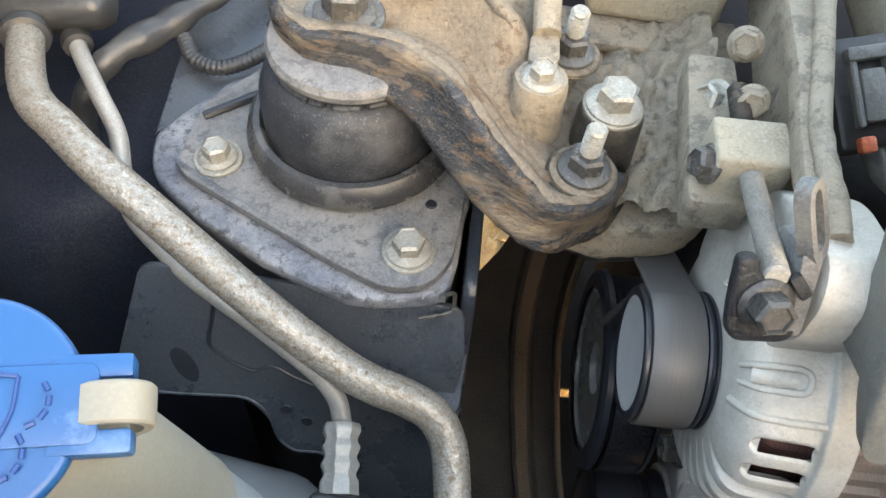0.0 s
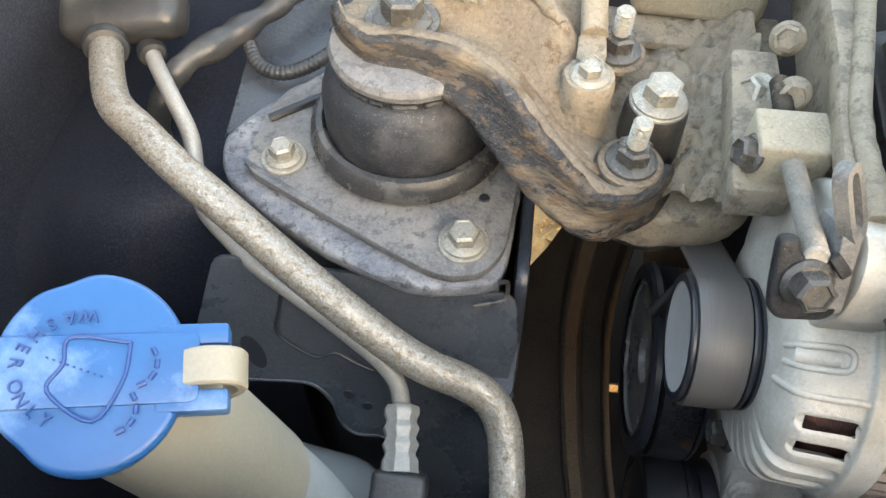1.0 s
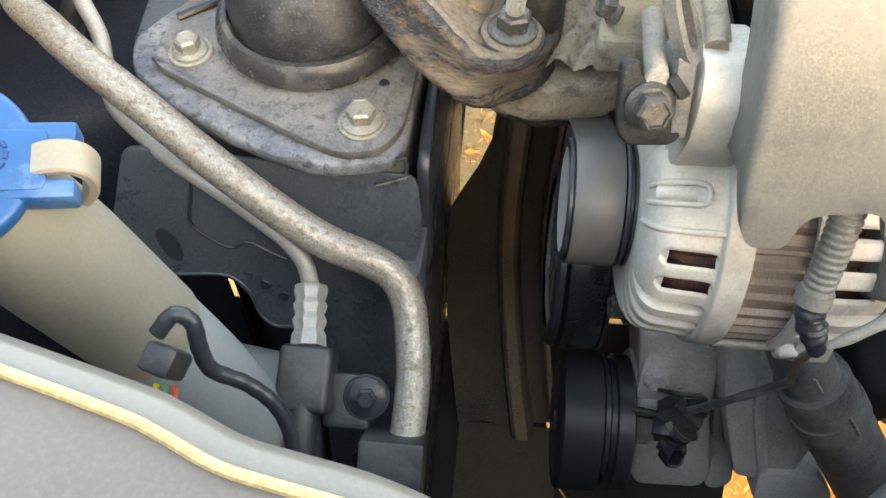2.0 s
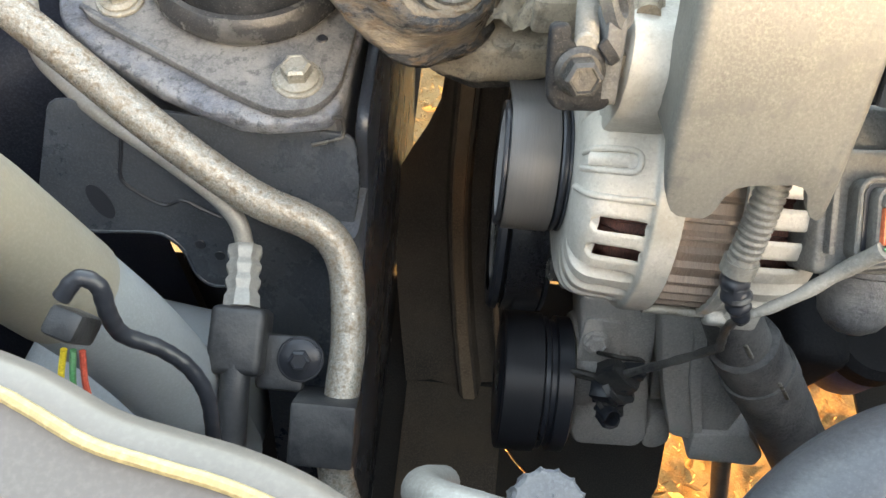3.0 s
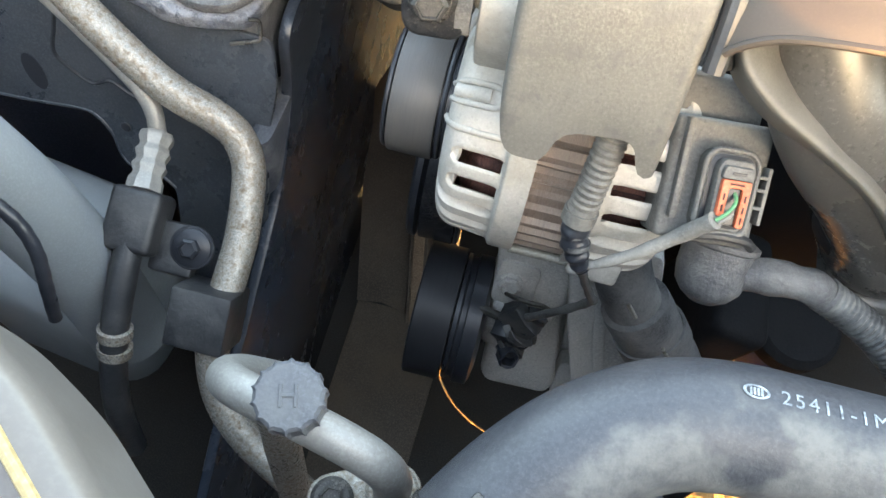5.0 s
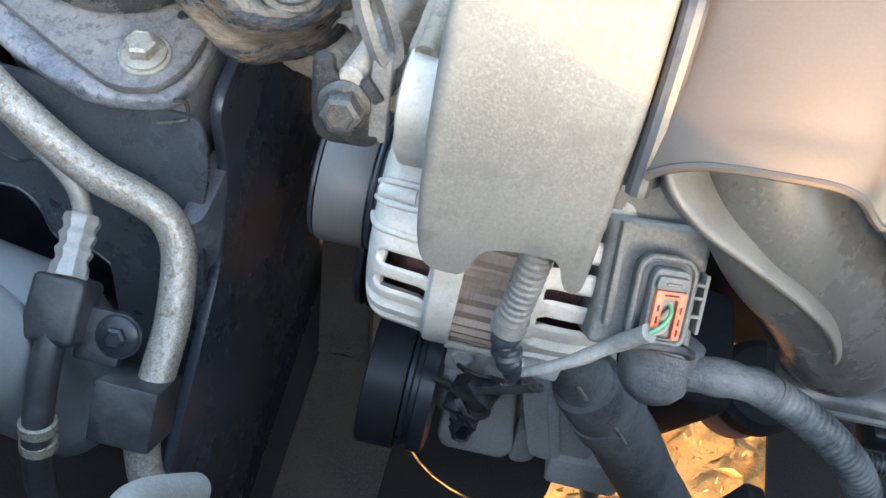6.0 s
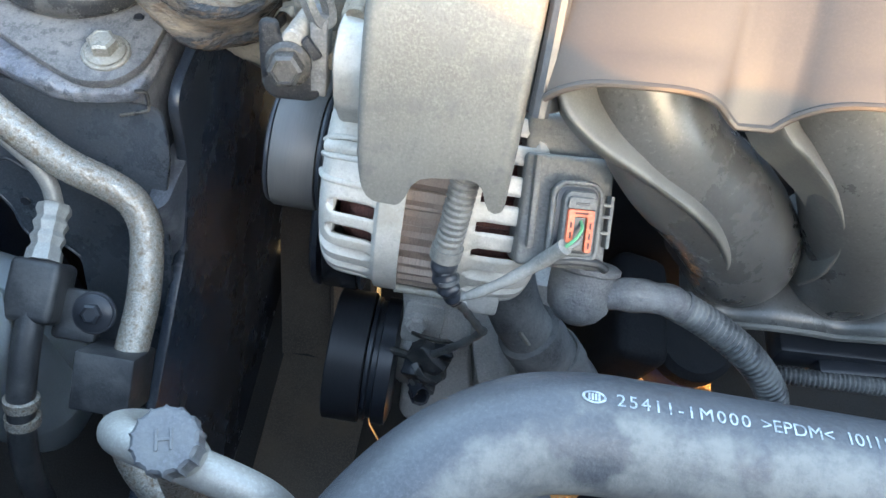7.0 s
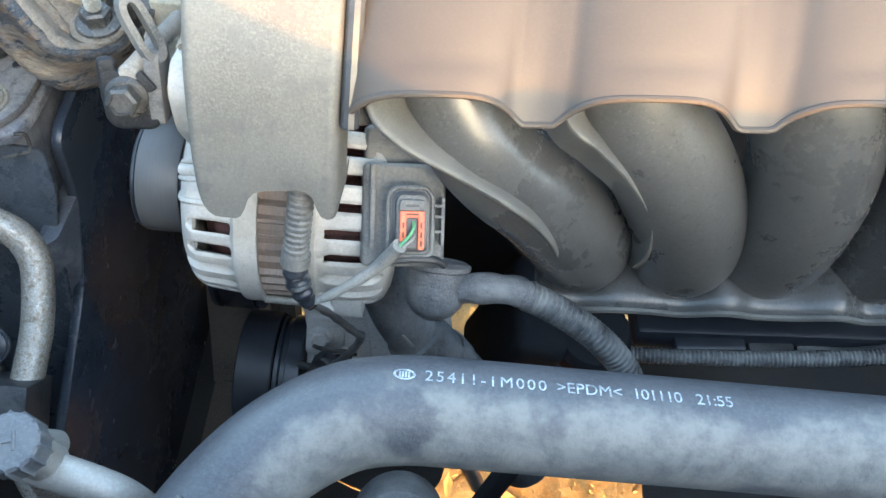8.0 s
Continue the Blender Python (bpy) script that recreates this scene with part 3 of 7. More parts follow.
def inner_fender():
    t = thing("inner_fender", "black inner fender wall of the engine bay", "car body", kind="structure")
    bm = bmesh.new()
    bmesh.ops.create_grid(bm, x_segments=24, y_segments=24, size=0.5)
    for v in bm.verts:
        a, b = v.co.x, v.co.y
        v.co = Vector((-0.30 + 0.05 * b * b + 0.03 * math.sin(5 * a), 0.30 + a * 1.0, 0.62 + b * 0.8))
    g = bmesh.ops.solidify(bm, geom=bm.faces[:], thickness=0.004)
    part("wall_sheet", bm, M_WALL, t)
    # shelf rolling down towards the front
    sec = spline([(0, 0.66, 0.765), (0, 0.46, 0.752), (0, 0.385, 0.744), (0, 0.345, 0.728), (0, 0.325, 0.690), (0, 0.318, 0.60), (0, 0.315, 0.34)], 6)
    bm = bmesh.new()
    rows = [[bm.verts.new((-0.312 + 0.19 * k / 20, p.y - 0.02 * (1 - k / 20) + 0.006 * math.sin(k * 0.5), p.z - 0.045 * (1 - k / 20) ** 2)) for k in range(21)] for p in sec]
    for p, q in zip(rows, rows[1:]):
        for k in range(20):
            bm.faces.new((p[k], p[k + 1], q[k + 1], q[k]))
    bmesh.ops.solidify(bm, geom=bm.faces[:], thickness=0.003)
    part("shelf", bm, M_FENDER, t, smooth=60)
    for y, z in ((0.409, 0.801), (0.419, 0.787), (0.418, 0.734)):
        part("hole", lathe([(0, 0.001), (0.004, 0.001), (0.0045, 0), (0, 0)], axis((-0.285, y, z), (1, 0, 0.1)), 16), M_PULLEY, t, "small black hole")
    return t


def closing_walls():
    # Unseen walls, added to close the bay and keep light out.
    part_list = (
        ("firewall", prism([(-0.32, 0.84), (1.0, 0.84), (1.0, 0.88), (-0.32, 0.88)], 0.25, 1.05, w=0.004), "unseen dark firewall added behind the engine to close off light"),
        ("far_fender_wall", prism([(0.98, -0.1), (1.02, -0.1), (1.02, 0.9), (0.98, 0.9)], 0.2, 1.0, w=0.004), "unseen dark wall added on the far side to close off light"),
    )
    for n, bm, label in part_list:
        single(n, bm, M_FENDER, label, "car body", kind="structure")
    # Unseen panel added to block the sun; its top edge outlines the sun patch.
    t = thing("front_shade_panel", "unseen dark panel added across the nose to shade the bay", "car body", kind="structure")
    top = [(-0.60, 1.07), (0.25, 1.07), (0.330, 1.061), (0.345, 1.054), (0.360, 1.048), (0.378, 1.042), (0.395, 1.037), (0.412, 1.032), (0.435, 1.029), (0.49, 1.034), (0.575, 1.036), (0.598, 1.052), (0.625, 1.07), (1.3, 1.07)]
    part("panel", prism([(-0.60, 0.26), (1.3, 0.26)] + top[::-1], 0.0, 0.02, Matrix(((1, 0, 0, 0), (0, 0, 1, -0.14), (0, 1, 0, 0), (0, 0, 0, 1))), 0.002), M_FENDER, t)
    # Dark sheets added to keep the floor of the bay dark.
    t = thing("undertray", "dark muddy undertray with added sheets that block light from the ground", "undertray")
    cut = [(0.155, 0.300), (0.1635, 0.266), (0.1745, 0.252), (0.186, 0.2415), (0.203, 0.231), (0.222, 0.2235), (0.245, 0.2175), (0.270, 0.214)]
    part("tray", prism([(-0.30, -0.11), (0.32, -0.11), (0.315, 0.205), (0.274, 0.211)] + [(x - 0.0007, y - 0.0010) for x, y in cut[::-1]] + [(0.13, 0.45), (0.02, 0.455), (-0.30, 0.46)], 0.296, 0.300, w=0.0), M_TRAY, t)
    part("tray", prism([(x + 0.0007, y + 0.0010) for x, y in cut] + [(0.30, 0.2155), (0.315, 0.24), (0.33, 0.30), (0.322, 0.37), (0.300, 0.461), (0.145, 0.461)], 0.296, 0.300, w=0.0), M_TRAY, t)
    # Further sheets only block light bounced off the soil and cover bright patches.
    part("tray", prism([(0.327, -0.11), (0.98, -0.11), (0.98, 0.205), (0.325, 0.205)], 0.296, 0.300, w=0.0), M_TRAY, t)
    part("tray", prism([(0.535, 0.207), (0.98, 0.207), (0.98, 0.84), (0.21, 0.84), (0.21, 0.47), (0.535, 0.465)], 0.296, 0.300, w=0.0), M_TRAY, t)
    part("tray", prism([(-0.30, 0.49), (0.032, 0.49), (0.032, 0.84), (-0.30, 0.84)], 0.296, 0.300, w=0.0), M_TRAY, t)
    part("tray", prism([(0.147, 0.472), (0.206, 0.472), (0.206, 0.84), (0.147, 0.84)], 0.296, 0.300, w=0.0), M_TRAY, t)


def splash_panels():
    t = thing("splash_panel", "muddy brown under-engine splash panel with a round hole", "splash panel")
    levels = [(0.74, 0.474, 0.0, 0.078), (0.64, 0.470, 0.0, 0.076), (0.58, 0.470, 0.0, 0.070), (0.545, 0.470, 0.0, 0.060), (0.51, 0.470, 0.0, 0.046), (0.47, 0.468, 0.001, 0.030), (0.43, 0.458, 0.003, 0.026), (0.38, 0.425, 0.010, 0.026), (0.335, 0.375, 0.020, 0.026), (0.3085, 0.325, 0.031, 0.026)]
    across = [(0.0, 0.0), (0.5, 0.004), (0.9, 0.0)]
    fixed = [(0.080, -0.002), (0.083, -0.012), (0.101, -0.012), (0.104, 0.006), (0.122, 0.008), (0.124, -0.006), (0.131, -0.006)]
    bm = bmesh.new()
    rows = []
    for z, y, dx, x0 in levels:
        row = [(x0 + (0.078 - x0) * f if x0 < 0.076 else 0.074 + 0.004 * f, dy) for f, dy in across] + fixed
        rows.append([bm.verts.new((x + dx, y + dy, z)) for x, dy in row])
    for a, b in zip(rows, rows[1:]):
        for k in range(len(a) - 1):
            bm.faces.new((a[k], b[k], b[k + 1], a[k + 1]))
    backs = [[bm.verts.new(v.co + Vector((0.0, 0.0020, -0.0020))) for v in row] for row in rows]
    for a, b in zip(backs, backs[1:]):
        for k in range(len(a) - 1):
            bm.faces.new((a[k], a[k + 1], b[k + 1], b[k]))
    for a, b in ((rows[0], backs[0]), (backs[-1], rows[-1]), ([r[0] for r in backs], [r[0] for r in rows]), ([r[-1] for r in rows], [r[-1] for r in backs])):
        for k in range(len(a) - 1):
            bm.faces.new((a[k], a[k + 1], b[k + 1], b[k]))
    part("sheet", bm, M_PANELDARK, t, "dark brown sheet", smooth=30)
    # two paler raised ribs down the sheet
    for xa, xb, dy in ((0.0855, 0.0985, -0.0120), (0.1245, 0.1305, -0.0060)):
        rib = bmesh.new()
        loops = [[rib.verts.new((x + dx, y + dy + d, z)) for x, d in ((xa, 0.0005), (xa + 0.0015, -0.0020), (xb - 0.0015, -0.0020), (xb, 0.0005))] for z, y, dx, x0 in levels]
        for a, b in zip(loops, loops[1:]):
            for k in range(4):
                rib.faces.new((a[k], b[k], b[(k + 1) % 4], a[(k + 1) % 4]))
        rib.faces.new(loops[0])
        rib.faces.new(loops[-1][::-1])
        part("rib", rib, M_BROWN, t, "muddy brown rib", smooth=40)
    # The lip carries the panel on; its shade is put into the dark colour.
    part("lower_lip", roughen(prism([(0.056, 0.10), (0.150, 0.10), (0.157, 0.27), (0.160, 0.327), (0.058, 0.327)], 0.3045, 0.3070, w=0.0), 0.001, 30), M_PANELDARK, t, "lower lip painted dark for the shade below the panel")
    part("hole", lathe([(0, 0.001), (0.0065, 0.001), (0.007, 0), (0, 0)], axis((0.1035, 0.4550, 0.398), (0, -0.9, 0.4)) @ Matrix.Diagonal((1.0, 1.5, 1.0, 1.0)), 20), M_PULLEY, t, "oval black hole")
    return t


def engine_block():
    t = thing("engine_block", "dark grimy engine block behind the alternator", "engine")
    part("block", box((0.42, 0.28, 0.34), pose(0.43, 0.52, 0.60), 0.02, 3), M_ENGINE, t)
    part("front_cover", box((0.06, 0.24, 0.30), pose(0.185, 0.50, 0.62), 0.015, 3), M_ENGINE, t)
    part("lower_housing", box((0.05, 0.10, 0.15), pose(0.362, 0.325, 0.475, 0, 14, 0), 0.012, 3), M_ENGINE, t)
    part("sump", box((0.30, 0.18, 0.12), pose(0.42, 0.56, 0.38), 0.02, 3), M_ENGINE, t)
    return t


# ---- engine mount ----
def engine_mount():
    t = thing("engine_mount", "black rubber engine mount under a dusty steel cap", "engine mount")
    plate = [(-0.128, 0.338), (-0.120, 0.330), (-0.081, 0.310), (-0.034, 0.286), (-0.008, 0.275), (0.012, 0.280), (0.022, 0.297), (0.025, 0.345), (0.012, 0.43), (-0.08, 0.44), (-0.125, 0.385)]
    bm = prism(rounded(plate, 0.010), 0.7675, 0.7735, w=0.001)
    part("base_plate", bm, M_PLATE, t, "dusty grey steel plate")
    # dark rib that paints the shadowed step along the plate's edge
    rib = [(-0.127, 0.3385, 0.7722), (-0.080, 0.3125, 0.7724), (-0.034, 0.2880, 0.772), (-0.012, 0.2775, 0.772)]
    part("edge_shadow_rib", tube(rib, 0.0017, 8, 6, radius=lambda u: 1.15 - 0.9 * u), M_RAIL, t)
    part("back_rib", tube([(-0.122, 0.372, 0.7745), (-0.085, 0.400, 0.776), (-0.06, 0.418, 0.776)], 0.0026, 8, 5), M_PULLEY, t)
    part("vent_hole", lathe([(0, 0.0008), (0.0026, 0.0008), (0.0032, 0.0), (0, 0)], pose(0.0075, 0.329, 0.7735), 18), M_PULLEY, t, "small black hole")
    c = (-0.039, 0.371)
    m = pose(c[0], c[1], 0.0)
    ring = [(0.0, 0.772), (0.0490, 0.7715), (0.0530, 0.7735), (0.0558, 0.7775), (0.0566, 0.7825), (0.0552, 0.7875), (0.0522, 0.7908), (0.0490, 0.7912), (0.0470, 0.7890), (0.0462, 0.786), (0.0, 0.786)]
    part("rubber_ring", lathe(ring, m, 56), M_RUBRING, t, "dusty rolled rubber ring")
    body = [(0.0, 0.785), (0.0462, 0.786), (0.0468, 0.795), (0.0468, 0.806), (0.0460, 0.813), (0.0440, 0.8195), (0.0415, 0.8240), (0.0375, 0.8270), (0.0345, 0.8285), (0.033, 0.832), (0.033, 0.838), (0.0, 0.838)]
    part("rubber_body", lathe(body, m, 56, wobble=lambda a, h: 0.0006 * noise.noise(Vector((math.cos(a) * 3, math.sin(a) * 3, h * 80)))), M_RUBBER, t, "black rubber dome with white specks")
    cup = [(0.0, 0.8335), (0.037, 0.8335), (0.0405, 0.836), (0.0412, 0.8395), (0.0395, 0.8425), (0.036, 0.8435), (0.0, 0.8445)]
    part("cap_disc", lathe(cup, pose(c[0] + 0.001, c[1], 0.0), 56), M_PLATE, t, "dusty grey steel cap")
    # cut edge of rubber below the cap
    bm = bmesh.new()
    rnd = random.Random(2)
    for k in range(9):
        a = radians(-150 + k * 15 + rnd.uniform(-3, 3))
        box((0.006 + rnd.random() * 0.004, 0.004, 0.003), pose(c[0] + 0.0365 * math.cos(a), c[1] + 0.0365 * math.sin(a), 0.8300 + rnd.uniform(-0.001, 0.001), rnd.uniform(-10, 10), 0, math.degrees(a) + 90), 0.0008, 1, bm)
    part("torn_edge", bm, M_RUBBER, t)
    return t


def mount_arm():
    t = thing("mount_arm", "rusty dust-caked cast iron engine mount arm with black worn edge", "mount arm")
    st = [  # front edge, back edge
        ((-0.0770, 0.3780, 0.8490), (-0.052, 0.415, 0.849)),
        ((-0.0700, 0.3640, 0.8500), (-0.038, 0.440, 0.851)),
        ((-0.0560, 0.3530, 0.8510), (-0.012, 0.455, 0.853)),
        ((-0.0335, 0.3520, 0.8520), (0.010, 0.455, 0.854)),
        ((-0.0130, 0.3475, 0.8520), (0.028, 0.445, 0.854)),
        ((0.0045, 0.3380, 0.8500), (0.042, 0.430, 0.852)),
        ((0.0185, 0.3235, 0.8460), (0.055, 0.412, 0.848)),
        ((0.0315, 0.3095, 0.8390), (0.070, 0.398, 0.841)),
        ((0.0455, 0.2985, 0.8310), (0.085, 0.388, 0.832)),
        ((0.0600, 0.2900, 0.8240), (0.098, 0.382, 0.825)),
        ((0.0760, 0.2950, 0.8200), (0.107, 0.378, 0.821)),
        ((0.0880, 0.3050, 0.8180), (0.111, 0.372, 0.819)),
        ((0.0960, 0.3200, 0.8170), (0.111, 0.366, 0.818)),
    ]
    fr, bk = spline([s[0] for s in st], 3), spline([s[1] for s in st], 3)
    prof = [(0.0, 0.002), (0.04, 0.0045), (0.09, 0.0048), (0.13, 0.0), (0.20, -0.0055), (0.30, -0.0045), (0.40, 0.003), (0.48, 0.0092), (0.56, 0.0098), (0.66, 0.002), (0.72, -0.002), (0.80, 0.002), (0.92, 0.0), (1.0, -0.003)]
    n = len(fr)

    def height(i, v):
        u = i / (n - 1)
        fade = max(0.0, min(1.0, (u - 0.12) / 0.2)) * max(0.0, min(1.0, (0.88 - u) / 0.25))
        for (v0, h0), (v1, h1) in zip(prof, prof[1:]):
            if v <= v1 + 1e-9:
                h = h0 + (h1 - h0) * (v - v0) / (v1 - v0)
                break
        lip = 1.0 if v < 0.15 else fade
        step = max(0.0, min(1.0, (u - 0.50) / 0.12)) * max(0.0, min(1.0, (v - 0.24 - 0.16 * max(0.0, 0.78 - u)) / 0.12))
        return h * lip * (1.0 if v < 0.15 else 1.7) * (1 - step) - 0.0125 * step
    vs = [0, 0.02, 0.05, 0.09, 0.12, 0.16, 0.20, 0.24, 0.27, 0.3, 0.33, 0.36, 0.42, 0.48, 0.54, 0.6, 0.68, 0.76, 0.84, 0.92, 1.0]
    bm = bmesh.new()
    top = [[bm.verts.new(a.lerp(b, v) + Vector((0, 0, height(i, v)))) for v in vs] for i, (a, b) in enumerate(zip(fr, bk))]
    drop = lambda i: 0.75 + 0.35 * min(1.0, i / (n * 0.5))
    low = [[bm.verts.new(a.lerp(b, v) + Vector((0, 0, -0.015 * drop(i)))) for v in (0.0, 0.5, 1.0)] for i, (a, b) in enumerate(zip(fr, bk))]
    loops = [tp + list(reversed(lw)) for tp, lw in zip(top, low)]
    for a, b in zip(loops, loops[1:]):
        k = len(a)
        for j in range(k):
            bm.faces.new((a[j], a[(j + 1) % k], b[(j + 1) % k], b[j]))
    bm.faces.new(loops[0])
    bm.faces.new(loops[-1][::-1])
    roughen(bm, 0.0010, 120)
    roughen(bm, 0.0006, 420, 3)
    part("arm_body", bm, M_CAST, t, smooth=60)
    # two cast ridges following the front edge
    for v, r, i0, i1 in ((0.20, 0.0042, 5, 32), (0.50, 0.0052, 4, 19), (0.72, 0.0040, 6, 19)):
        line = [fr[i].lerp(bk[i], v) + Vector((0, 0, height(i, v) - 0.0012)) for i in range(i0, min(i1, n))]
        part("cast_ridge", roughen(tube(line, r, 12, 2, radius=lambda u: 0.45 + 0.75 * math.sin(math.pi * u)), 0.0010, 170), M_CAST, t)
    # front flange: rounded rusty lip, hollow face, thick worn lower rim
    own = bmesh.new()
    shape = [(0.0065, 0.0010), (0.0045, 0.0042), (0.0015, 0.0052), (-0.0010, 0.0042), (-0.0022, 0.0015), (-0.0018, -0.0025), (-0.0010, -0.0060), (-0.0016, -0.0095), (-0.0030, -0.0118), (-0.0038, -0.0140), (-0.0030, -0.0165), (-0.0008, -0.0176), (0.0040, -0.0172)]
    rings = []
    for i, p in enumerate(fr):
        tng = (fr[min(i + 1, n - 1)] - fr[max(i - 1, 0)])
        out = Vector((tng.y, -tng.x, 0)).normalized() * -1
        lean = 0.0105 * max(0.0, math.sin(math.pi * min(1.0, max(0.0, (i / (n - 1) - 0.14) / 0.68)))) ** 0.7
        rings.append([own.verts.new(p + out * (d - lean * min(1.0, max(0.0, -h / 0.012))) + Vector((0, 0, h * (drop(i) if h < 0 else 1)))) for d, h in shape])
    for a, b in zip(rings, rings[1:]):
        for k in range(len(shape) - 1):
            own.faces.new((a[k], a[k + 1], b[k + 1], b[k]))
    own.faces.new(rings[0])
    own.faces.new(rings[-1][::-1])
    roughen(own, 0.0009, 160)
    roughen(own, 0.0005, 520, 2)
    part("front_flange", own, M_RUST, t, "rusty black painted front flange", smooth=60)
    # cast bosses
    bm = lathe([(0, 0.800), (0.0175, 0.800), (0.0172, 0.8225), (0.0165, 0.8235), (0, 0.824)], pose(0.0755, 0.3165, 0), 36)
    part("stud_boss", roughen(bm, 0.0005, 200), M_CASTDARK, t)
    bm = lathe([(0, 0.800), (0.0165, 0.800), (0.0155, 0.833), (0.0145, 0.8375), (0, 0.838)], pose(0.0865, 0.3450, 0), 36)
    part("bolt_boss", roughen(bm, 0.0005, 200), M_CASTDARK, t, "black oily boss")
    bm = lathe([(0, 0.80), (0.0150, 0.80), (0.0138, 0.815), (0.0128, 0.840), (0.0128, 0.8470), (0.0118, 0.8505), (0, 0.8505)], pose(0.0520, 0.3465, 0), 40)
    part("sleeve_boss", roughen(bm, 0.0004, 200), M_DIRTALU, t, "dust-caked round boss")
    bm = bmesh.new()
    for k, (w, dx) in enumerate(((0.004, 0), (0.003, 0.006), (0.004, 0.011), (0.004, 0.017), (0.003, 0.022))):
        box((w, 0.006, 0.0014), pose(-0.022 + dx * 0.9, 0.386 - dx * 0.12, 0.8595, 12, 3, -8), 0.0004, 1, bm)
    part("cast_mark", bm, M_CAST, t, "worn cast-in mark")
    return t


def mount_bolts():
    plate_z = 0.7735
    flange_bolt("flange_bolt", (-0.0005, 0.298, plate_z), (0.0, -0.02, 1), 0.0140, 0.0100, 0.0115, "pale zinc hexagon bolt on a round washer holding the mount plate", group="mount plate bolts", washer=0.0135, turn=10, dish=0.0003)
    flange_bolt("flange_bolt", (-0.1065, 0.3435, plate_z), (-0.02, 0, 1), 0.0128, 0.0098, 0.0105, "grey dusty hexagon bolt holding the mount plate", group="mount plate bolts", washer=0.0130, turn=25, dish=0.0003)
    flange_bolt("centre_nut", (-0.041, 0.373, 0.851), (0.03, -0.02, 1), 0.0185, 0.014, 0.0150, "dark worn hexagon nut with rusty washer on the mount arm", "nut", M_BOLTDARK, washer=0.019, turn=8, dish=0.003)
    flange_bolt("arm_bolt", (0.0865, 0.3450, 0.838), (0.06, -0.03, 1), 0.0160, 0.0115, 0.0132, "large pale zinc flange bolt on the mount arm", group="arm bolts", washer=0.0142, turn=12, dish=0.0003)
    flange_bolt("clamp_bolt", (0.0520, 0.3460, 0.8500), (0.0, -0.04, 1), 0.0105, 0.009, 0.0095, "small grey dusty bolt in a round boss", turn=15, dish=0.0008)
    for p, tall, lab in (((0.0755, 0.3165, 0.8235), 0.0275, "zinc stud with dark nut at the tip of the mount arm"), ((0.0665, 0.3795, 0.836), 0.026, "zinc stud with dark nut behind the round boss")):
        s = thing("threaded_stud", lab, "stud", "arm studs")
        s.matrix_world = axis(p, (0.03, -0.01, 1))
        part("washer", lathe([(0, 0), (0.0155, 0), (0.0155, 0.002), (0.0145, 0.0028), (0, 0.003)], Matrix(), 32), M_CAST, s)
        part("nut_flange", lathe([(0, 0.0028), (0.0125, 0.0028), (0.0122, 0.0045), (0.0098, 0.006), (0, 0.006)], Matrix(), 32), M_BOLTDARK, s)
        part("nut", hexagon(0.0150, 0.005, 0.0140, pose(0, 0, 0, 0, 0, 20)), M_BOLTDARK, s, smooth=20)
        part("stud", thread(0.0047, 0.012, tall + 0.002, Matrix(), 0.0015), M_BOLT, s, "pale zinc threaded stud", smooth=15)
    t = thing("ground_strap", "grey metal strap rising from the round boss", "strap")
    part("lug", prism(rounded([(0.0450, 0.352), (0.0595, 0.353), (0.0595, 0.374), (0.0460, 0.373)], 0.005), 0.8502, 0.8535, w=0.0008), M_DIRTALU, t)
    part("strap_body", tube([(0.0535, 0.372, 0.853), (0.0528, 0.386, 0.857), (0.052, 0.42, 0.868), (0.052, 0.47, 0.89)], 0.0068, 14, 6), M_DIRTALU, t)


# ---- timing cover side ----
def timing_bracket():
    t = thing("timing_bracket", "grimy dust-caked aluminium timing bracket", "bracket")
    poly = [(0.060, 0.316), (0.072, 0.308), (0.090, 0.3035), (0.112, 0.307), (0.132, 0.313), (0.146, 0.328), (0.150, 0.47), (0.06, 0.47), (0.05, 0.40)]
    bm = prism(rounded(poly, 0.008), 0.776, 0.799, w=0.002)
    bmesh.ops.triangulate(bm, faces=[f for f in bm.faces if len(f.verts) > 4])
    bmesh.ops.subdivide_edges(bm, edges=[e for e in bm.edges if e.calc_length() > 0.012], cuts=3, use_grid_fill=True)
    roughen(bm, 0.0018, 75)
    roughen(bm, 0.0012, 190, 2)
    part("web", bm, M_DIRTALU, t, smooth=60)
    bm = bmesh.new()
    bmesh.ops.create_grid(bm, x_segments=40, y_segments=60, size=1.0)
    for v in bm.verts:
        u, w = v.co.x * 0.5 + 0.5, v.co.y * 0.5 + 0.5
        p = Vector((0.086 + 0.058 * u, 0.312 + 0.15 * w, 0.800))
        ridge = abs(noise.noise(p * 55)) + 0.5 * abs(noise.noise(p * 130))
        p.z += 0.015 * ridge + 0.022 * u * u + 0.003 * abs(noise.noise(p * 260))
        v.co = p
    part("grime_crust", bm, M_DIRTALU, t, "cracked crust of dried oil and dust", smooth=70)
    part("edge_boss", lathe([(0, 0.798), (0.006, 0.798), (0.0055, 0.8005), (0, 0.8005)], pose(0.104, 0.312, 0.0), 20), M_DIRTALU, t)
    part("under_rib", roughen(prism(rounded([(0.066, 0.316), (0.092, 0.306), (0.130, 0.313), (0.12, 0.34), (0.075, 0.34)], 0.008), 0.768, 0.780, w=0.003), 0.0008, 150), M_CASTDARK, t, "dark lower edge")
    return t


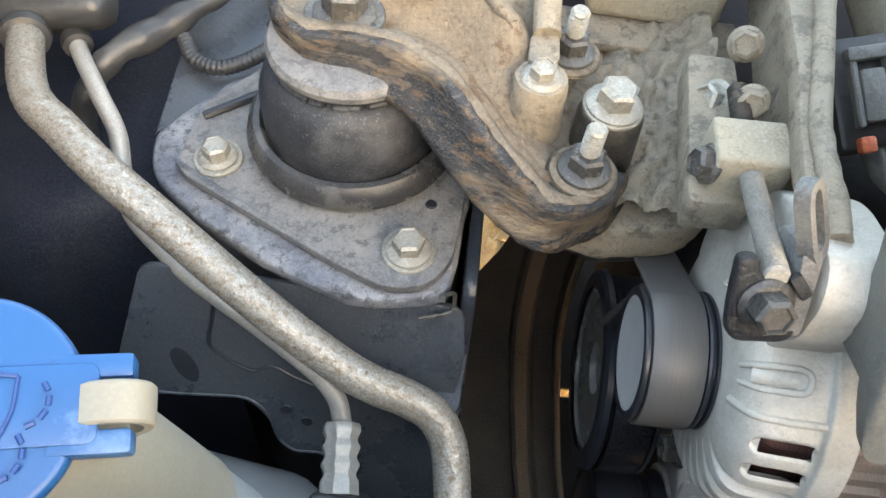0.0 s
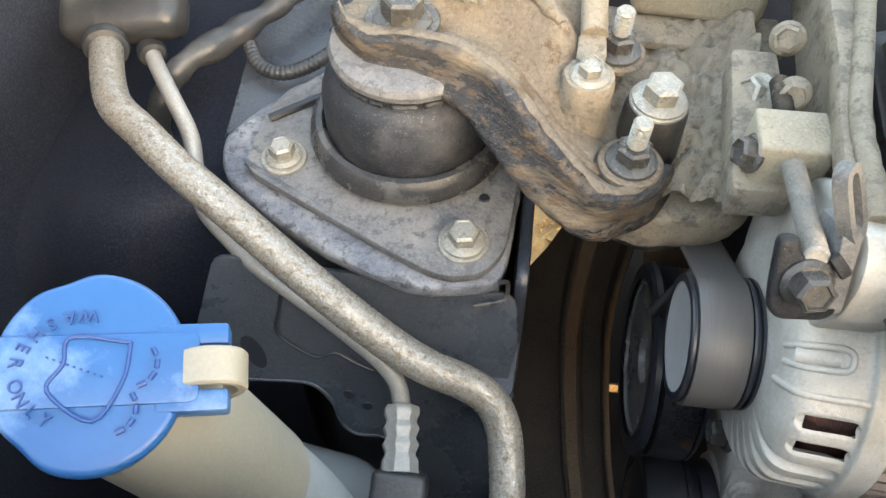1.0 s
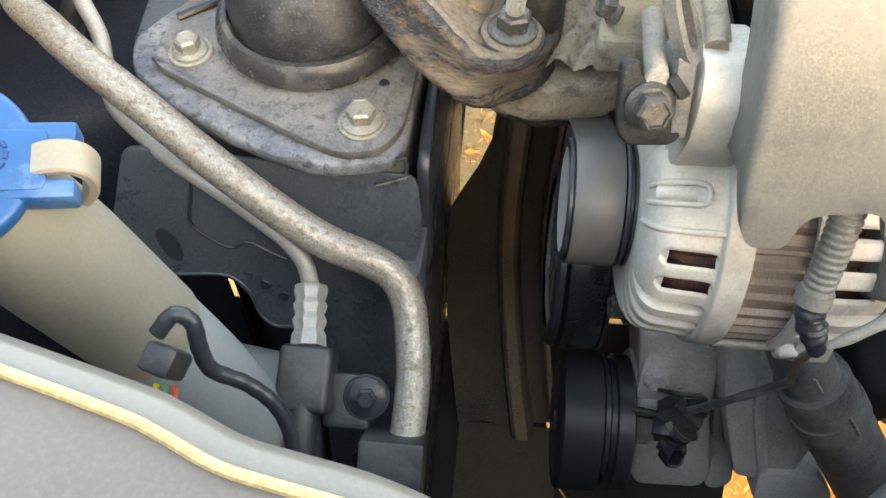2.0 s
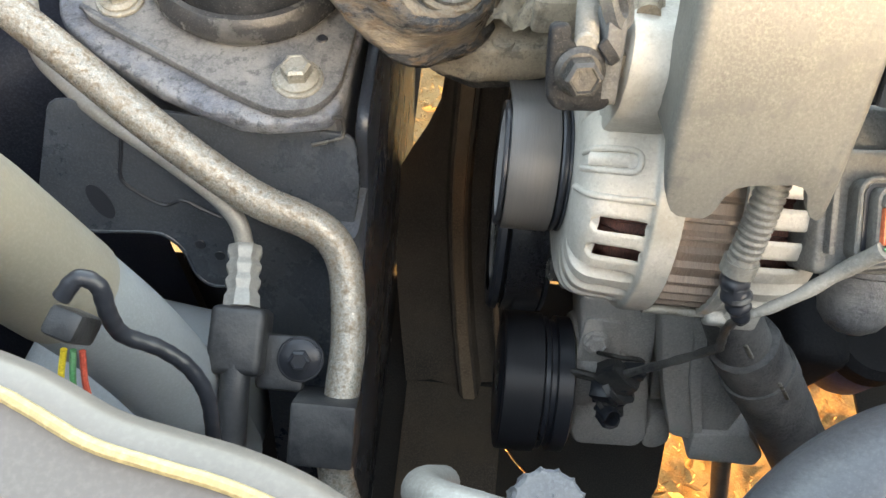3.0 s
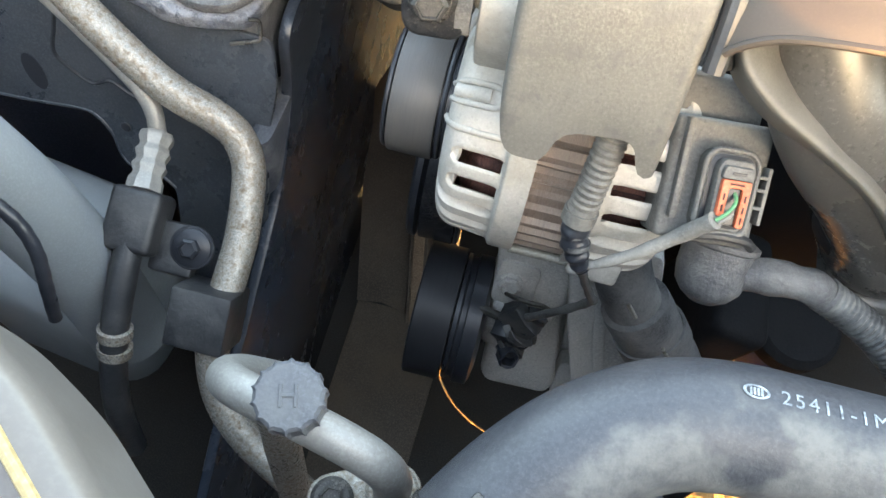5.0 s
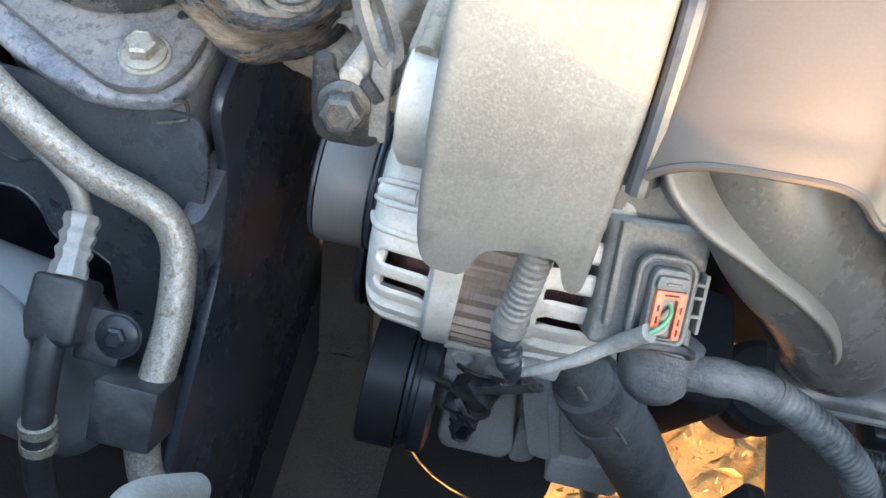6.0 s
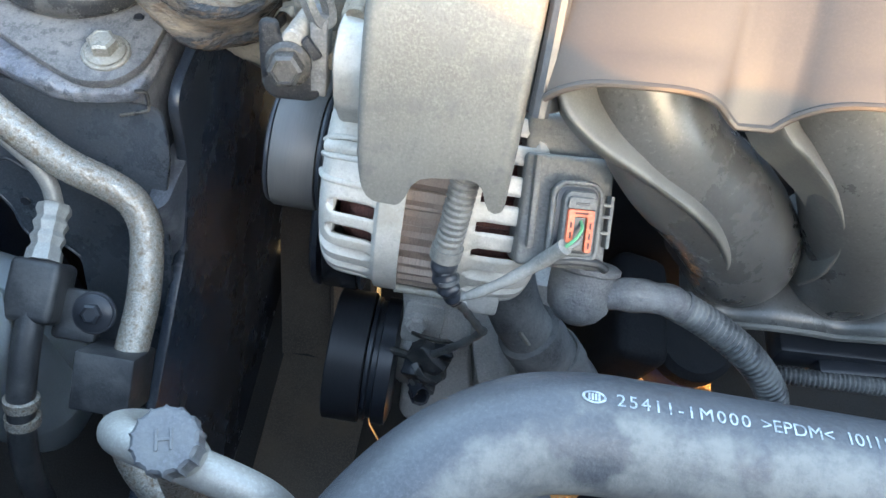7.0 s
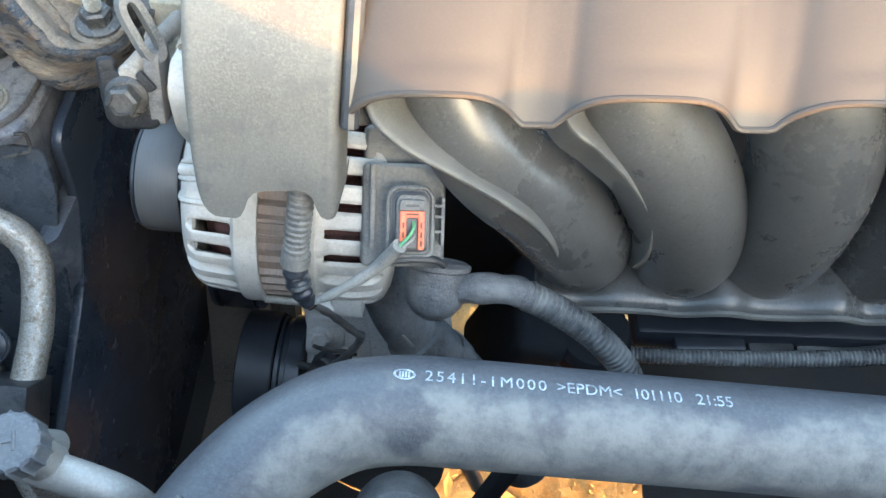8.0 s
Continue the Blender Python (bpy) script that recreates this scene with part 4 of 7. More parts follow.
def valve_cover():
    t = thing("valve_cover", "tan dust-coated valve cover corner", "valve cover")
    part("cover", roughen(box((0.075, 0.10, 0.05), pose(0.118, 0.492, 0.835, 0, 0, -3), 0.008, 4), 0.0004, 60), M_TAN, t)
    part("side_cover", box((0.07, 0.16, 0.06), pose(0.248, 0.455, 0.858, 0, 0, 0), 0.012, 4), M_TAN, t)
    part("flange", box((0.09, 0.03, 0.006), pose(0.120, 0.438, 0.808), 0.002), M_DIRTALU, t)
    return t


def belt_adjuster():
    t = thing("belt_adjuster", "dusty alternator belt adjuster with threaded rod and slotted strap", "belt adjuster")
    part("slide_block", roughen(box((0.031, 0.024, 0.026), pose(0.1345, 0.302, 0.857, 0, 0, 2), 0.0022, 3), 0.0007, 160), M_TAN, t, "square dust-covered block")
    part("block_foot", prism(rounded([(0.113, 0.284), (0.140, 0.286), (0.142, 0.375), (0.120, 0.375)], 0.004), 0.832, 0.850, w=0.0015), M_DIRTALU, t)
    p0, p1 = Vector((0.1345, 0.292, 0.861)), Vector((0.1283, 0.2290, 0.8800))
    part("threaded_rod", thread(0.0046, 0.0, (p1 - p0).length, axis(p0, p1 - p0), 0.0015), M_TAPE, t, "dusty grey threaded rod", smooth=15)
    part("upper_rod", thread(0.0045, 0.0, 0.028, axis((0.1345, 0.312, 0.861), (0.0, 1, 0.05)), 0.0014), M_BOLTDARK, t, smooth=50)
    # slotted foot with the alternator bolt
    n = Vector((0.08, -0.88, 0.46))
    m = axis((0.1270, 0.2240, 0.8700), n)
    foot = rounded([(-0.0105, -0.0110), (-0.0060, -0.0150), (0.0110, -0.0150), (0.0152, -0.0100), (0.0158, 0.0080), (0.0070, 0.0110), (-0.0035, 0.0110), (-0.0042, 0.0185), (-0.0120, 0.0185), (-0.0118, 0.0020)], 0.004)
    part("foot_plate", roughen(prism(foot, -0.0060, 0.0, m, 0.0020, segs=3), 0.0003, 200), M_STEELFOOT, t, "worn black steel foot")
    part("foot_wall", roughen(prism(rounded([(-0.0205, -0.0080), (-0.0170, -0.0125), (-0.0010, -0.0125), (0.0002, -0.0090), (0.0002, 0.0190), (-0.0040, 0.0220), (-0.0205, 0.0220)], 0.003), 0.0088, 0.0160, m @ Matrix(((0, 0, 1, 0), (0, 1, 0, 0), (1, 0, 0, 0), (0, 0, 0, 1))), 0.0012), 0.0002, 200), M_STRAP, t, "dusty grey side wall")
    part("foot_chip", roughen(box((0.0045, 0.0100, 0.0030), m @ pose(0.0100, 0.0090, 0.0018, 0, 0, 38), 0.0010, 2), 0.0006, 250), M_STEELFOOT, t, "chipped black edge")
    outer = [(0.0125 + 0.0056 * math.copysign(abs(math.cos(a)) ** 0.7, math.cos(a)), 0.0240 + 0.0150 * math.copysign(abs(math.sin(a)) ** 0.55, math.sin(a))) for a in [k * math.pi / 20 for k in range(40)]]
    inner = [(0.0125 + (x - 0.0125) * 0.46, 0.0245 + (y - 0.0240) * 0.76) for x, y in outer]
    own = axis((0.1375, 0.2395, 0.8980), (0.70, -0.52, 0.48)) @ Matrix.Scale(1.05, 4) @ Matrix.Translation((-0.0125, -0.0240, 0))
    bm = bmesh.new()
    rings = [[bm.verts.new(own @ Vector((x, y, z))) for x, y in poly] for poly, z in ((outer, -0.006), (outer, -0.0008), (inner, -0.0008), (inner, -0.006))]
    for a, b in zip(rings, rings[1:] + rings[:1]):
        for k in range(40):
            bm.faces.new((a[k], a[(k + 1) % 40], b[(k + 1) % 40], b[k]))
    part("slot_loop", bm, M_STRAP, t, "grey steel plate with a long hole", smooth=40)
    # strap running back to the engine
    plan = [(0.1435, 0.246), (0.1445, 0.262), (0.1475, 0.300), (0.1530, 0.340), (0.1560, 0.392), (0.162, 0.50), (0.190, 0.50), (0.1800, 0.392), (0.1690, 0.345), (0.1605, 0.310), (0.1600, 0.270), (0.1590, 0.248), (0.152, 0.239)]
    part("strap", roughen(prism(rounded(plan, 0.006, 3), 0.868, 0.8800, w=0.002), 0.0006, 140), M_DIRTALU, t, "dust-caked cast strap")
    part("strap_rib", roughen(tube([(0.1515, 0.246, 0.882), (0.1530, 0.262, 0.882), (0.1550, 0.300, 0.881), (0.1640, 0.345, 0.881), (0.1720, 0.392, 0.882), (0.178, 0.48, 0.884)], 0.0045, 12, 6), 0.0005, 160), M_DIRTALU, t)
    part("side_web", roughen(prism([(0.152, 0.24), (0.158, 0.24), (0.186, 0.50), (0.174, 0.50)], 0.815, 0.870, w=0.002), 0.0005, 120), M_DIRTALU, t)
    part("lower_brace", tube([(0.146, 0.232, 0.868), (0.150, 0.262, 0.858), (0.152, 0.30, 0.848)], 0.0048, 10, 6), M_DIRTALU, t)
    b = flange_bolt("alternator_bolt", m @ Vector((0.0004, 0.0012, 0.0)), n, 0.0125, 0.0110, 0.0096, "worn dark steel hexagon bolt through the adjuster foot", material=M_STEELBOLT, turn=5, dish=0.0012)
    flange_bolt("side_bolt", (0.1310, 0.3480, 0.846), (-0.80, -0.35, 0.50), 0.0125, 0.009, 0.0100, "pale zinc bolt in the side of the timing bracket", group="side bolts", turn=0)
    flange_bolt("side_bolt", (0.1195, 0.2960, 0.860), (-0.92, -0.15, 0.3), 0.0115, 0.008, 0.0085, "dark steel bolt in the side of the adjuster block", group="side bolts", material=M_BOLTDARK, turn=30)
    flange_bolt("side_bolt", (0.1420, 0.370, 0.862), (-0.30, -0.75, 0.55), 0.0115, 0.009, 0.0082, "dust-covered bolt on the belt strap", group="side bolts", material=M_DIRTALU)
    flange_bolt("side_bolt", (0.1400, 0.333, 0.862), (-0.20, -0.85, 0.45), 0.0115, 0.008, 0.0075, "dust-covered small bolt on the belt strap", group="side bolts", material=M_DIRTALU)
    return t


# ---- belt drive ----
AY, AZ = 0.2563, 0.7726       # the alternator's axis


def belt_drive():
    X = (1, 0, 0)
    t = thing("alternator_pulley", "alternator pulley with grey face wrapped by a smooth dark belt", "pulley")
    m = axis((0.1068, AY, AZ), X)
    part("face", lathe([(0, 0.0022), (0.022, 0.0018), (0.0245, 0.0008), (0.0272, 0.0005), (0.0272, 0.006)], m, 56), M_PULLEYFACE, t, "smooth light grey pulley face")
    rim = part("rim", lathe([(0.0265, 0.0), (0.0302, 0.0), (0.0308, 0.0008), (0.0308, 0.0020), (0.0285, 0.0026), (0.0285, 0.0265), (0.0312, 0.0270), (0.0316, 0.0280), (0.0312, 0.0290), (0.0292, 0.0293), (0.0292, 0.0303), (0.0314, 0.0307), (0.0314, 0.0318), (0.012, 0.0318)], m, 72), M_PULLEY, t, "black pulley rim")
    part("belt_wrap", lathe([(0.0285, 0.0030), (0.0318, 0.0030), (0.0322, 0.0036), (0.0322, 0.0254), (0.0318, 0.0260), (0.0285, 0.0260)], m, 90, close=True), M_BELT, rim, "smooth dark grey belt back")
    b = thing("drive_belt", "ribbed black drive belt running back from the alternator pulley", "belt")
    # two runs leaving the pulley tangentially: the smooth upper one, and the ribbed one seen behind the face
    n = 12
    for name, degrees, far, material in (("upper_run", 57, 0.100, M_BELT), ("back_run", 20, 0.092, M_BELT)):
        own = bmesh.new()
        th = radians(degrees)
        pa = Vector((0, AY + 0.0322 * math.cos(th), AZ + 0.0322 * math.sin(th)))
        run = Vector((0, math.sin(th), -math.cos(th)))
        inw = Vector((0, -math.cos(th), -math.sin(th)))
        prev = None
        for p in spline([pa - run * 0.002, pa + run * 0.03, pa + run * 0.06, pa + run * far], 4):
            ring = [own.verts.new(Vector((0.1100 + 0.0226 * k / n, p.y, p.z)) + inw * (0.0044 if k % 2 else 0.0018)) for k in range(n + 1)]
            back = [own.verts.new((0.1100 + 0.0226 * k / n, p.y, p.z)) for k in range(n + 1)]
            if prev:
                for k in range(n):
                    own.faces.new((prev[0][k], prev[0][k + 1], ring[k + 1], ring[k]))
                    own.faces.new((prev[1][k], back[k], back[k + 1], prev[1][k + 1]))
                own.faces.new((prev[0][0], ring[0], back[0], prev[1][0]))
                own.faces.new((prev[0][n], prev[1][n], back[n], ring[n]))
            prev = (ring, back)
        part(name, own, material, b, smooth=0)
    p = thing("pump_pulley", "large glossy black water pump pulley with belt", "pulley")
    py, pz = 0.3238, 0.629
    m = axis((0.1160, py, pz), X)
    hub = part("hub", lathe([(0, 0.010), (0.016, 0.010), (0.018, 0.006), (0.030, 0.005), (0.050, 0.004), (0.051, 0.002), (0.0535, 0.002), (0.0535, 0.012), (0, 0.012)], m, 64), M_PULLEYDISC, p, "worn grey pulley disc")
    for k in range(3):
        a = radians(120 * k + 150)
        part("hub_bolt", hexagon(0.010, 0.0, 0.0035, m @ Matrix.Translation((0.024 * math.cos(a), 0.024 * math.sin(a), 0.0045)) @ pose(0, 180, 0)), M_BOLTDARK, hub, smooth=20)
    rim = part("rim", lathe([(0.0530, 0.0), (0.0620, 0.0), (0.0648, 0.002), (0.0650, 0.0055), (0.0600, 0.0075)] + [(0.0625 if k % 2 else 0.0590, 0.0085 + 0.00165 * k) for k in range(15)] + [(0.0600, 0.0330), (0.0640, 0.0340), (0.0640, 0.0362), (0.02, 0.0362)], m, 80), M_PULLEY, p, "glossy black grooved rim")
    own = bmesh.new()
    rings = []
    for k in range(61):
        a = radians(108 + 3.2 * k)
        cy, sz = math.cos(a), math.sin(a)
        rings.append([own.verts.new((0.1160 + h, py + r * cy, pz + r * sz)) for r, h in ((0.0612, 0.0085), (0.0646, 0.0088), (0.0649, 0.0095), (0.0649, 0.0318), (0.0645, 0.0326), (0.0612, 0.0326))])
    for a, b2 in zip(rings, rings[1:]):
        for k in range(5):
            own.faces.new((a[k], a[k + 1], b2[k + 1], b2[k]))
    part("belt_wrap", own, M_GLOSSBELT, rim, "glossy black belt back")
    c = thing("compressor_pulley", "black air conditioning compressor pulley with wide grooved belt", "pulley")
    m = axis((0.1325, 0.248, 0.522), X)
    plate = part("clutch_plate", lathe([(0, 0.004), (0.012, 0.004), (0.013, 0.0), (0.040, 0.0), (0.043, 0.002), (0.043, 0.008), (0, 0.008)], m, 64), M_PULLEY, c)
    part("centre_nut", hexagon(0.012, 0.0, 0.005, m @ pose(0, 0, 0.004, 180, 0, 0)), M_BOLTDARK, plate, smooth=20)
    part("belt_band", lathe([(0.043, 0.001), (0.0510, 0.001), (0.0520, 0.002), (0.0520, 0.0285), (0.0510, 0.0295), (0.043, 0.0295)], m, 80, close=True), M_DARKBELT, c, "black belt back")
    part("rear_rim", lathe([(0.03, 0.029), (0.0490, 0.0305), (0.0495, 0.0335), (0.0470, 0.035), (0.0470, 0.0385), (0.0505, 0.0395), (0.0505, 0.0500), (0.0460, 0.0520), (0.0380, 0.0535), (0.02, 0.0535)], m, 80), M_PULLEY, c)


# ---- alternator ----


def drum_shell(profile, windows, grooves, span, groove_span, half=2.9, inset=0.001, rings=64, segs=540):
    """A turned shell along x with rounded windows and shallow grooves between its ribs."""
    line = spline([(x, r, 0) for r, x in profile], 5)
    total = sum((q - p).length for p, q in zip(line, line[1:]))
    pts, run, want = [line[0]], 0.0, total / rings
    for p, q in zip(line, line[1:]):
        run += (q - p).length
        if run >= want * len(pts) * 0.999:
            pts.append(q)
    lo, hi = span
    bm = bmesh.new()

    def inside(a, x, half, cut, ends):
        e0, e1 = ends
        da = abs((a - cut + 180) % 360 - 180)
        if da > half or x < e0 or x > e1:
            return 0.0
        du = min(x - e0, e1 - x) / ((e1 - e0) * 0.18)
        room = half * (math.sqrt(max(0.0, 1 - (1 - min(1.0, du)) ** 2)))
        return max(0.0, min(1.0, (room - da) / (half * 0.45) + 0.02)) if room > 0 else 0.0
    grid = []
    for p in pts:
        ring = []
        for k in range(segs):
            a = 360.0 * k / segs
            r = p.y
            for c in grooves:
                r -= 0.0048 * inside(a, p.x, 3.4, c, groove_span)
            for c in windows:
                r -= 0.0018 * inside(a, p.x, half + 1.1, c, span)
            ring.append(bm.verts.new((p.x, AY + r * math.cos(radians(a)), AZ + r * math.sin(radians(a)))))
        grid.append(ring)
    for i, (p, q) in enumerate(zip(grid, grid[1:])):
        x = (pts[i].x + pts[i + 1].x) / 2
        for k in range(segs):
            a = 360.0 * (k + 0.5) / segs
            if lo + inset < x < hi - 0.001 and any(abs((a - c + 180) % 360 - 180) < half for c in windows):
                continue
            bm.faces.new((p[k], p[(k + 1) % segs], q[(k + 1) % segs], q[k]))
    bmesh.ops.recalc_face_normals(bm, faces=bm.faces)
    bmesh.ops.solidify(bm, geom=bm.faces[:], thickness=0.003)
    return bm


def around(r, a, x):
    return Vector((x, AY + r * math.cos(radians(a)), AZ + r * math.sin(radians(a))))


def alternator():
    t = thing("alternator", "silver cast aluminium alternator with cooling slots and brown laminated core", "alternator")
    front = [(0.012, 0.1388), (0.034, 0.1390), (0.046, 0.1396), (0.0535, 0.1412), (0.0580, 0.1438), (0.0605, 0.1470), (0.0618, 0.1510), (0.0625, 0.1580), (0.0632, 0.1650), (0.0638, 0.1690), (0.0662, 0.1705), (0.0668, 0.1730), (0.0668, 0.1825)]
    part("front_housing", drum_shell(front, (149.5, 162.5), (73, 87, 101, 175, 187.5, 200, 212.5, 225, 237.5), (0.1450, 0.1695), (0.1370, 0.1695), 3.1, 0.0035), M_ALT, t, "pale cast aluminium front housing", smooth=45)
    part("core", lathe([(0, 0.180), (0.0640, 0.180), (0.0640, 0.2090), (0, 0.2090)], axis((0, AY, AZ), (1, 0, 0)), 240, wobble=lambda a, h: -0.0026 if math.sin(a * 46) < 0.45 else 0.0), M_LAM, t, "brown ribbed laminated core", smooth=25)
    rear = [(0.0665, 0.2070), (0.0665, 0.2120), (0.0650, 0.2140), (0.0645, 0.2300), (0.0635, 0.2380), (0.0615, 0.2440), (0.0560, 0.2490), (0.0440, 0.2520), (0.012, 0.2525)]
    part("rear_housing", drum_shell(rear, (95, 108, 121, 134, 147, 160), (173, 186, 199, 212, 225), (0.2160, 0.2385), (0.2160, 0.2470), 2.3), M_ALT, t, "pale cast aluminium rear housing", smooth=45)
    part("winding", lathe([(0.03, 0.147), (0.044, 0.152), (0.0505, 0.160), (0.0515, 0.180), (0.0515, 0.222), (0.051, 0.240), (0.045, 0.247), (0.03, 0.249)], axis((0, AY, AZ), (1, 0, 0)), 180, wobble=lambda a, h: 0.0014 * math.sin(a * 60)), M_COPPER, t, "red copper windings")
    # ear up to the adjuster
    yz = Matrix(((0, 0, 1, 0), (1, 0, 0, 0), (0, 1, 0, 0), (0, 0, 0, 1)))
    bm = prism(rounded([(0.235, 0.825), (0.2230, 0.852), (0.2240, 0.874), (0.236, 0.885), (0.272, 0.874), (0.308, 0.838), (0.31, 0.79), (0.26, 0.79)], 0.007), 0.1450, 0.1715, yz, 0.003)
    part("upper_ear", roughen(bm, 0.0004, 120), M_ALT, t)
    back = [(0.285, 0.760), (0.300, 0.7575), (0.309, 0.7650), (0.3125, 0.7730), (0.3185, 0.7780), (0.3195, 0.7880), (0.3235, 0.7960), (0.3205, 0.8070), (0.3215, 0.8150), (0.3120, 0.8260), (0.3060, 0.8370), (0.290, 0.8440), (0.270, 0.842), (0.262, 0.82), (0.268, 0.78)]
    part("back_ear", roughen(prism(rounded(back, 0.003, 3), 0.1425, 0.1640, yz, 0.003), 0.0005, 160), M_ALT, t)
    # raised rectangular bead above the slots
    bead = [around(0.0500, 119.5, 0.1398), around(0.0590, 119, 0.1440), around(0.0622, 119, 0.1520), around(0.0632, 119.5, 0.1600), around(0.0634, 123, 0.1622), around(0.0632, 127, 0.1600), around(0.0622, 127.5, 0.1520), around(0.0590, 127.5, 0.1440), around(0.0500, 127, 0.1398)]
    part("casting_bead", roughen(tube(bead, 0.0014, 12, 5), 0.0002, 200), M_ALT, t)
    part("casting_boss", roughen(tube([around(0.056, 123, 0.1425), around(0.0600, 123, 0.1500), around(0.0610, 123, 0.1570)], 0.0036, 14, 5), 0.0003, 150), M_ALT, t)
    for a in (138, 84, 70):
        part("casting_rib", roughen(tube([around(0.044, a, 0.1390), around(0.0575, a, 0.1432), around(0.0622, a, 0.1530), around(0.0640, a, 0.1700)], 0.0016, 12, 5), 0.0003, 150), M_ALT, t)
    part("through_bolt", tube([around(0.0655, 204, 0.1815), around(0.0655, 204, 0.2135)], 0.0026, 12, 2), M_BOLT, t)
    for a in (204, 118):
        part("bolt_lug", roughen(box((0.010, 0.011, 0.010), Matrix.Translation(around(0.0660, a, 0.2165)) @ pose(0, 0, 0, a - 90, 0, 0), 0.0025, 3), 0.0003, 150), M_ALT, t)
    part("rear_lug", roughen(prism(rounded([(0.190, 0.742), (0.207, 0.729), (0.219, 0.738), (0.212, 0.760), (0.196, 0.765)], 0.004), 0.2190, 0.2370, yz, 0.002), 0.0003, 150), M_ALT, t)
    flange_bolt("lower_bolt", (0.1560, 0.2500, 0.6840), (-1, -0.05, 0.1), 0.013, 0.011, 0.0105, "grey bolt end below the alternator pulley", material=M_BOLTDARK)
    # black brush cover with connector
    c = thing("alternator_connector", "dusty black alternator plug with orange lock and green wire", "connector")
    n = Vector((0.12, -0.62, 0.78))
    m = axis((0.2600, 0.1985, 0.8300), n, (0, 0.8, 0.6)) @ pose(0, 0, 0, 0, 0, 4) @ Matrix.Scale(0.70, 4)
    part("rear_cover", roughen(box((0.060, 0.074, 0.034), m @ pose(-0.003, 0.004, -0.038), 0.004, 3), 0.0004, 90), M_GREYPL, c, "dusty black brush cover")
    part("cover_step", roughen(box((0.054, 0.040, 0.030), m @ pose(-0.004, 0.048, -0.050), 0.004, 3), 0.0005, 90), M_GREYPL, c)
    part("cover_rib", box((0.004, 0.060, 0.010), m @ pose(-0.026, 0.010, -0.020), 0.001, 2), M_GREYPL, c)
    rim = rounded([(-0.0155, -0.0235), (0.0155, -0.0235), (0.0155, 0.019), (0.0105, 0.0245), (-0.0105, 0.0245), (-0.0155, 0.019)], 0.006)
    socket = part("socket", prism(rim, -0.022, -0.0085, m, 0.0012), M_GREYPL, c)
    part("socket_rim", tube([m @ Vector((p[0], p[1], -0.0085)) for p in list(rim) + [rim[0]]], 0.0013, 8, 0), M_GREYPL, socket)
    # Flat black plate in place of the shade between socket and plug.
    part("socket_well", prism(rounded([(-0.0132, -0.0205), (0.0132, -0.0205), (0.0132, 0.0175), (0.0095, 0.0220), (-0.0095, 0.0220), (-0.0132, 0.0175)], 0.005), -0.0088, -0.0080, m, 0.0001), M_PULLEY, c, "black plate painting the shaded gap round the plug")
    plug = part("plug", prism(rounded([(-0.0105, -0.018), (0.0105, -0.018), (0.0110, 0.015), (0.0085, 0.0200), (-0.0085, 0.0200), (-0.0110, 0.015)], 0.004), -0.009, 0.0008, m, 0.0014), M_GREYPL, c, "dusty plug body")
    part("latch", prism(rounded([(-0.0095, 0.0090), (0.0095, 0.0090), (0.0085, 0.0165), (-0.0085, 0.0165)], 0.002), 0.0, 0.0042, m, 0.0010), M_GREYPL, plug)
    part("latch_slot", box((0.0085, 0.0016, 0.0012), m @ pose(0, 0.0125, 0.0042), 0.0003, 1), M_PULLEY, plug)
    outer = rounded([(-0.0085, -0.0125), (-0.0085, 0.0088), (0.0085, 0.0088), (0.0085, -0.0180), (0.0040, -0.0180), (0.0040, 0.0042), (-0.0040, 0.0042), (-0.0040, -0.0125)], 0.0014)
    lock = part("lock", prism(outer, 0.0, 0.0046, m, 0.0007), M_ORANGE, c, "orange plastic lock")
    # Black box paints the dark opening inside the lock.
    part("lock_well", box((0.0078, 0.021, 0.001), m @ pose(0, -0.0065, 0.0012), 0.0003, 1), M_PULLEY, c)
    bm = bmesh.new()
    for x, y in ((-0.0062, -0.0075), (-0.0062, -0.0010), (0.0063, -0.0135), (0.0063, -0.0075), (0.0063, -0.0010)):
        box((0.0013, 0.0040, 0.001), m @ pose(x, y, 0.0044), 0.0002, 1, bm)
    box((0.0085, 0.0011, 0.001), m @ pose(0, 0.0066, 0.0044), 0.0002, 1, bm)
    part("lock_slot", bm, M_COPPER, lock)
    for y in (0.012, 0.0045, -0.006):
        part("side_clip", box((0.0065, 0.0022, 0.008), m @ pose(0.0195, y, -0.012), 0.0006), M_GREYPL, c)
    part("side_rail", box((0.0026, 0.034, 0.010), m @ pose(0.0230, 0.001, -0.013), 0.0008), M_GREYPL, c)
    part("lower_lip", tube([m @ Vector(q) for q in ((-0.018, -0.0285, -0.014), (-0.008, -0.0265, -0.010), (0.004, -0.0255, -0.009), (0.018, -0.0265, -0.010), (0.026, -0.0305, -0.016))], 0.0022, 10, 6), M_BLACKPL, c)
    part("green_lead", tube([m @ Vector(q) for q in ((0.0010, 0.0015, 0.001), (0.0005, -0.003, 0.0065), (-0.003, -0.0090, 0.0080), (-0.0085, -0.0150, 0.0065))], 0.00080, 10, 6), M_GREEN, c, "green wire")
    part("white_lead", tube([m @ Vector(q) for q in ((0.0018, -0.0085, 0.001), (-0.001, -0.0115, 0.006), (-0.0065, -0.0160, 0.0055))], 0.0010, 10, 6), M_TAPE, c)
    return m


